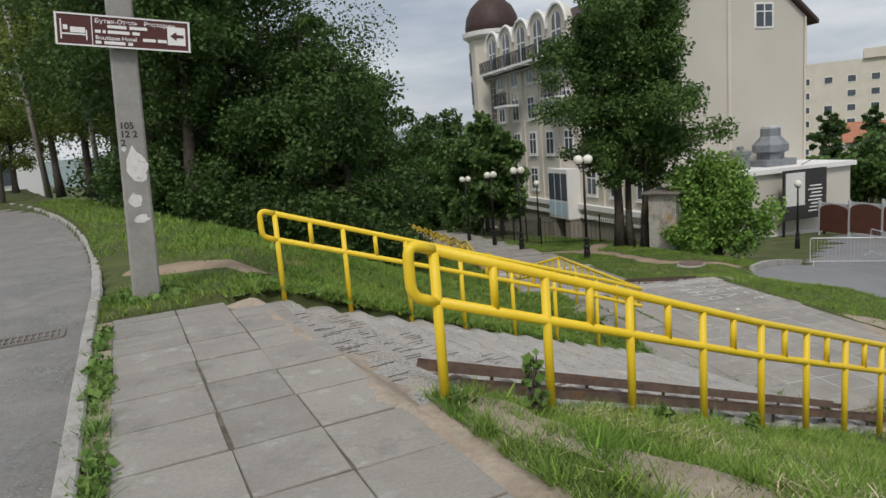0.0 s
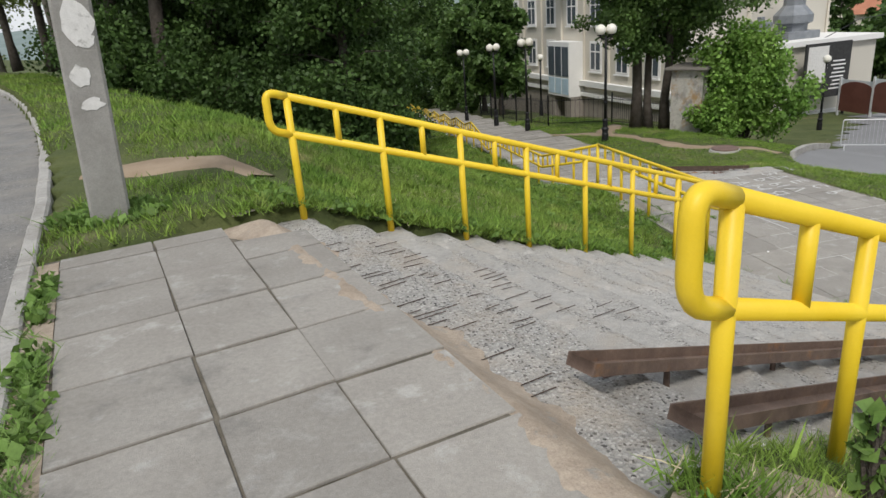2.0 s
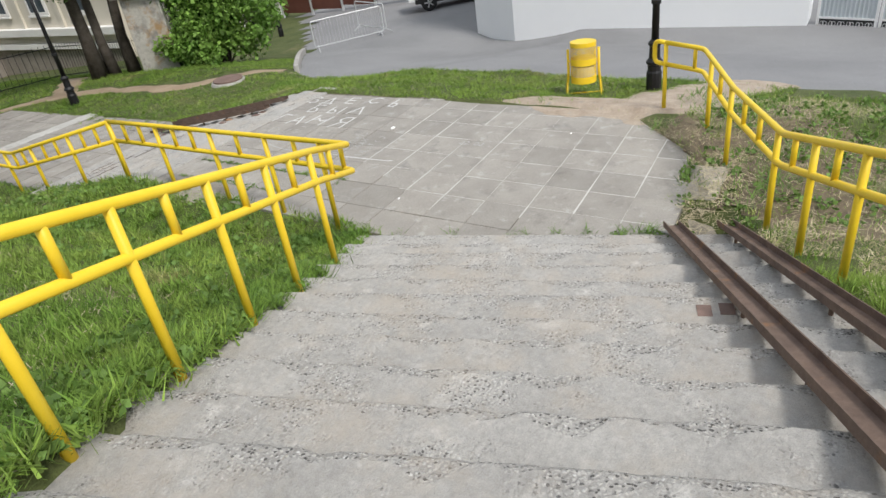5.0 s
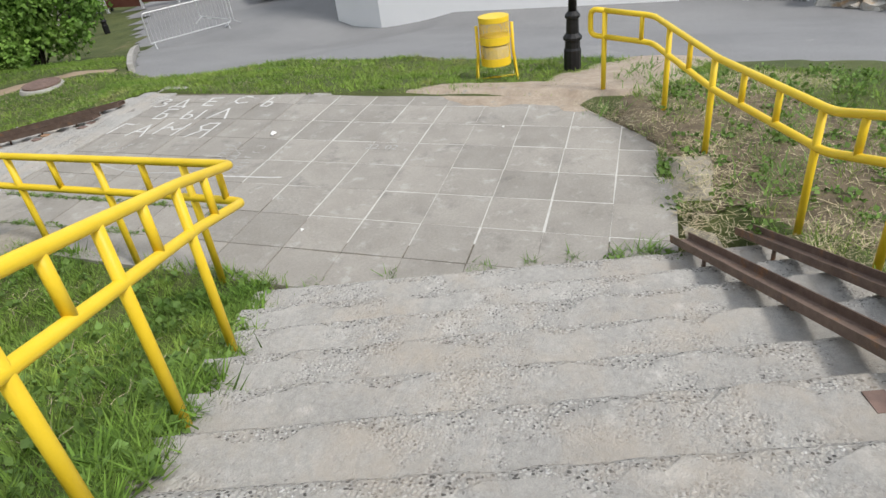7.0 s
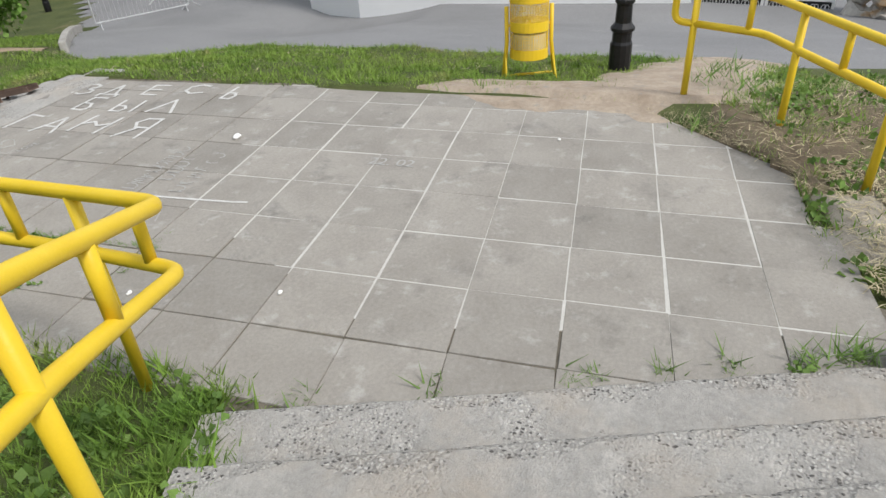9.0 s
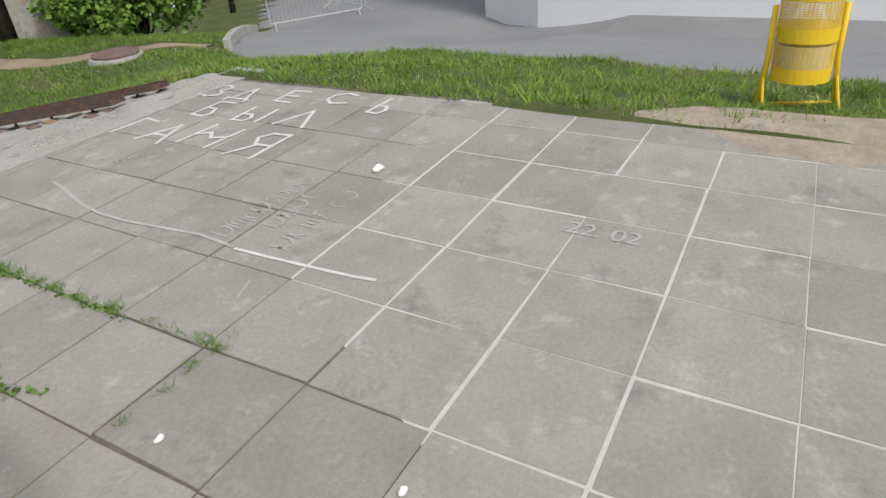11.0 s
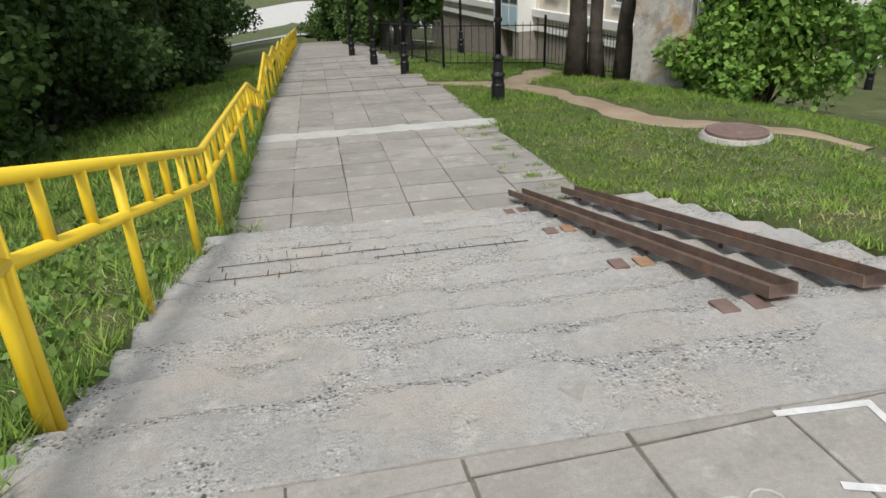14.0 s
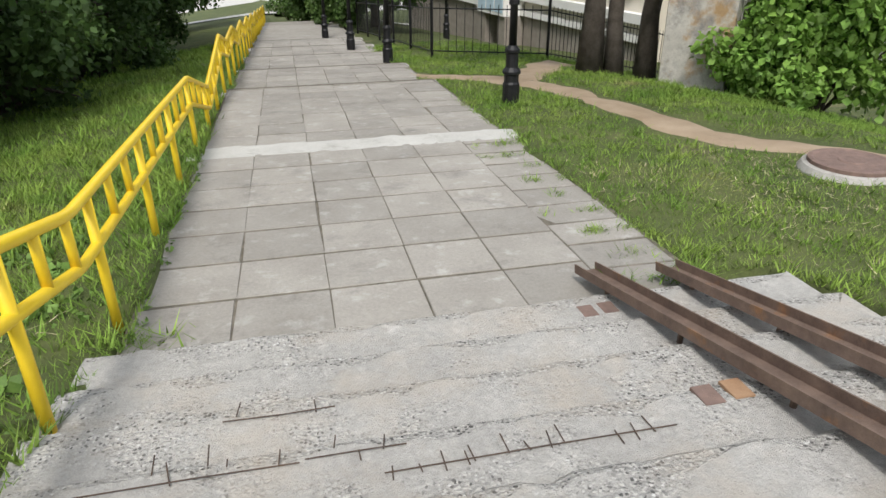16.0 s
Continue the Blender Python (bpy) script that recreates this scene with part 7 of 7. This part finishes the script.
# ---- broad leaves, long tufts, lying straw ----
def rosettes(name, pts, per, size, spread, material, seed, label):
    """Low plants: a handful of broad leaves round each point."""
    cen = [(x, y, z + 0.35 * spread) for x, y, z in pts]
    me = leaf_cloud(name, cen, np.full(len(cen), spread), per * len(cen), size, material, seed, 0.55, -0.2)
    return tagged(new(name, me), label, "weeds", kind="stuff")


def strands(name, pts, length, material, seed, label, thick=0.0022):
    """Thin dry stalks lying on the ground in all directions."""
    q = rng(seed)
    n = len(pts)
    ang, ln = q.random(n) * 2 * math.pi, length * (0.4 + 1.1 * q.random(n))
    d = np.stack([np.cos(ang), np.sin(ang), q.normal(0, 0.10, n)], 1) * ln[:, None]
    side = np.stack([-np.sin(ang), np.cos(ang), np.zeros(n)], 1) * (thick * (0.7 + 0.8 * q.random(n)))[:, None]
    base = np.asarray(pts) + np.stack([np.zeros(n), np.zeros(n), 0.022 + 0.02 * q.random(n)], 1)
    bend = np.stack([-np.sin(ang), np.cos(ang), np.full(n, 0.25)], 1) * (ln * q.normal(0, 0.08, n))[:, None]
    mid = base + d * 0.5 + bend
    v = np.stack([base - side, base + side, mid + side, base + d + side * 0.6, base + d - side * 0.6, mid - side], 1).reshape(-1, 3)
    me = bpy.data.meshes.new(name)
    me.from_pydata(v.tolist(), [], [(6 * k, 6 * k + 1, 6 * k + 2, 6 * k + 5) for k in range(n)] + [(6 * k + 5, 6 * k + 2, 6 * k + 3, 6 * k + 4) for k in range(n)])
    me.materials.append(material)
    me.update()
    return tagged(new(name, me), label, "straw", kind="stuff")


# brown bank behind the end of the right railing
def bank_z(x, y):
    rag = 0.16 * np.sin(3.1 * x + 1) * np.sin(2.7 * y) + 0.07 * np.sin(9 * x) * np.sin(8 * y + 1)
    out = np.hypot((x - 2.1) / 2.1, (y + 4.05 - 0.32 * (x - 2.1)) / 0.95) - 0.9 + rag
    return ground_z(x, y) + 0.02 - 0.12 * np.clip(out, 0, 1)


tagged(new("bank_earth", grid_mesh("bank_earth", np.arange(-0.6, 4.8, 0.06), np.arange(-6.0, -1.9, 0.06), bank_z, M["soil_bank"], lambda x, y: (bank_z(x, y) > ground_z(x, y) - 0.03) & ~inside_structure(x, y))), "brown earthy bank strewn with dry straw", "earth", kind="stuff")


def on_bank(n, seed):
    p = scatter(-0.5, 4.6, -5.6, -2.3, n, seed)
    return p[bank_z(p[:, 0], p[:, 1]) > ground_z(p[:, 0], p[:, 1])]


strands("dry_straw", on_bank(5200, 701), 0.10, M["straw"], 702, "long dry stalks lying on the brown bank")
q = rng(703)
edge_pts = np.array([(x, -3.50 - 0.25 * abs(q.normal()) - 0.05 * (x < 0.3), 0.0) for x in -0.35 + 2.3 * q.random(900)])
strands("dry_straw", edge_pts, 0.09, M["straw"], 704, "dry straw swept against the landing edge")
strands("dry_straw", scatter(-5.6, -3.6, -8.6, -6.2, 2600, 705, 0.1), 0.11, M["straw"], 706, "dry stalks lying in the grass by the railing")
strands("dry_straw", scatter(-6.2, -1.2, -2.6, 1.6, 1800, 707, 0.25), 0.10, M["straw"], 708, "dry stalks lying on the mown bank")
strands("dry_straw", scatter(-3.5, -0.8, 2.5, 7.5, 700, 709, 0.2), 0.10, M["straw"], 710, "dry stalks in the grass beside the lower stairs")
strands("dry_straw", scatter(3.0, 6.4, -1.5, 9.5, 1800, 711, 0.2), 0.08, M["straw"], 712, "dry stalks in the grass beside the landing")


def edge_left(n, seed, near, far):
    q = rng(seed)
    a, w = -0.3 + 6.1 * q.random(n), -near - (far - near) * q.random(n) ** 1.6
    x, y = P0.x + D1.x * a + R1.x * w, P0.y + D1.y * a + R1.y * w
    return np.stack([x, y, land(x, y) - 0.02], 1)


rosettes("broadleaf_weeds", edge_left(300, 720, 0.02, 0.75), 16, 0.052, 0.075, M["weed"], 721, "low broad-leaved weeds along the stair edge")
rosettes("broadleaf_weeds", scatter(-3.0, -0.95, -1.2, 3.4, 200, 722), 14, 0.05, 0.075, M["weed"], 723, "low broad-leaved weeds in the grass")
rosettes("broadleaf_weeds", scatter(-3.2, -0.75, 3.4, 9.0, 240, 724), 14, 0.06, 0.09, M["weed"], 725, "broad-leaved weeds beside the lower railing")
rosettes("broadleaf_weeds", scatter(0.2, 4.4, -5.6, -3.3, 120, 726), 26, 0.045, 0.10, M["weed"], 727, "leafy green clumps on the brown bank")
rosettes("broadleaf_weeds", [tuple(FP @ Vector((-0.585 + 0.02 * math.sin(9 * t), t, STREET - 0.01))) for t in np.concatenate([np.linspace(0.55, 1.35, 9), np.linspace(-0.75, -0.35, 6), np.linspace(1.75, 2.3, 7), np.linspace(-2.4, -1.8, 6)])], 34, 0.045, 0.07, M["weed"], 728, "bushy green weeds growing behind the kerb")
rosettes("broadleaf_weeds", [(-0.30, -3.52, 0.01), (-0.22, -3.45, 0.01), (-0.12, -3.66, 0.02), (-0.36, -3.30, 0.0), (0.02, -4.02, 0.08), (-0.31, -3.05, 0.0)], 36, 0.028, 0.05, M["weed"], 729, "green weeds at the foot of the ramp")
rosettes("joint_weeds", [(-0.005 + 0.012 * math.sin(31 * t), t, 0.0) for t in np.linspace(0.95, 2.95, 46)] + [(-0.47 + 0.03 * math.sin(17 * t), t, 0.0) for t in np.linspace(0.85, 2.3, 30)] + [(t, 1.5 + 0.02 * math.sin(9 * t), 0.0) for t in np.linspace(-0.85, -0.5, 10)], 8, 0.019, 0.022, M["weed"], 730, "creeping weeds in the slab joints")
rosettes("pole_weeds", [(POLE.x + 0.30 * math.cos(t), POLE.y + 0.26 * math.sin(t), STREET) for t in np.linspace(0, 6.0, 13)], 30, 0.06, 0.11, M["weed"], 731, "leafy weeds round the foot of the pole")
tuft([tuple(p) for p in edge_left(200, 733, 0.0, 0.9)], 26, 0.075, 0.04, 734, M["grass"], "grass_tufts", "long grass tufts along the stair edge")
tuft([tuple(p) for p in scatter(-5.4, -1.2, -8.4, -4.6, 260, 735)], 22, 0.07, 0.04, 736, M["grass"], "grass_tufts", "long grass tufts by the right railing")
tuft([tuple(p) for p in scatter(-4.5, -0.8, -2.0, 8.5, 320, 737)], 22, 0.07, 0.04, 738, M["grass"], "grass_tufts", "long grass tufts on the bank")
tuft([tuple(p) for p in scatter(2.95, 6.0, -2.0, 7.5, 330, 739)], 24, 0.06, 0.04, 740, M["grass"], "grass_tufts", "denser grass tufts beside the landing")
tuft([tuple(p) for p in on_bank(120, 741)], 22, 0.07, 0.05, 742, M["grass"], "grass_tufts", "sparse grass tufts on the brown bank")


# trodden earth between the stair ends and the grass
def verge_z(x, y):
    return land(x, y) - 0.02 + 0.012 * np.sin(9 * x) * np.sin(11 * y + 1)


def verge_keep(x, y):
    a, w = (x - P0.x) * D1.x + (y - P0.y) * D1.y, (x - P0.x) * R1.x + (y - P0.y) * R1.y
    return (a > -0.5) & (a < 5.4) & (w < -0.02) & (w > -0.24 + 0.06 * np.sin(4 * a) + 0.04 * np.sin(11 * a))


tagged(new("verge_earth", grid_mesh("verge_earth", np.arange(-7.2, -0.8, 0.04), np.arange(-3.4, 0.2, 0.04), verge_z, M["soil_dry"], verge_keep)), "brown earth between the stair ends and the grass", "earth", kind="stuff")

# grass and weeds in the ragged right border of the lower walk
q = rng(760)
tuft([(*f2(2.84 + 0.62 * t, 3.6 + 3.7 * v)[:2], -0.855 - 0.045 * 3.7 * v) for t, v in zip(q.random(60) ** 0.6, np.round(q.random(60) * 9) / 9)], 22, 0.045, 0.035, 761, M["grass"], "joint_grass", "grass growing in the joints of the walk's edge")
rosettes("joint_weeds", [(*f2(0.14 + 0.05 * math.sin(7 * t), 3.6 + t)[:2], -0.855 - 0.045 * t) for t in np.linspace(0.0, 3.5, 22)], 8, 0.03, 0.035, M["weed"], 762, "weeds along the railing side of the walk")
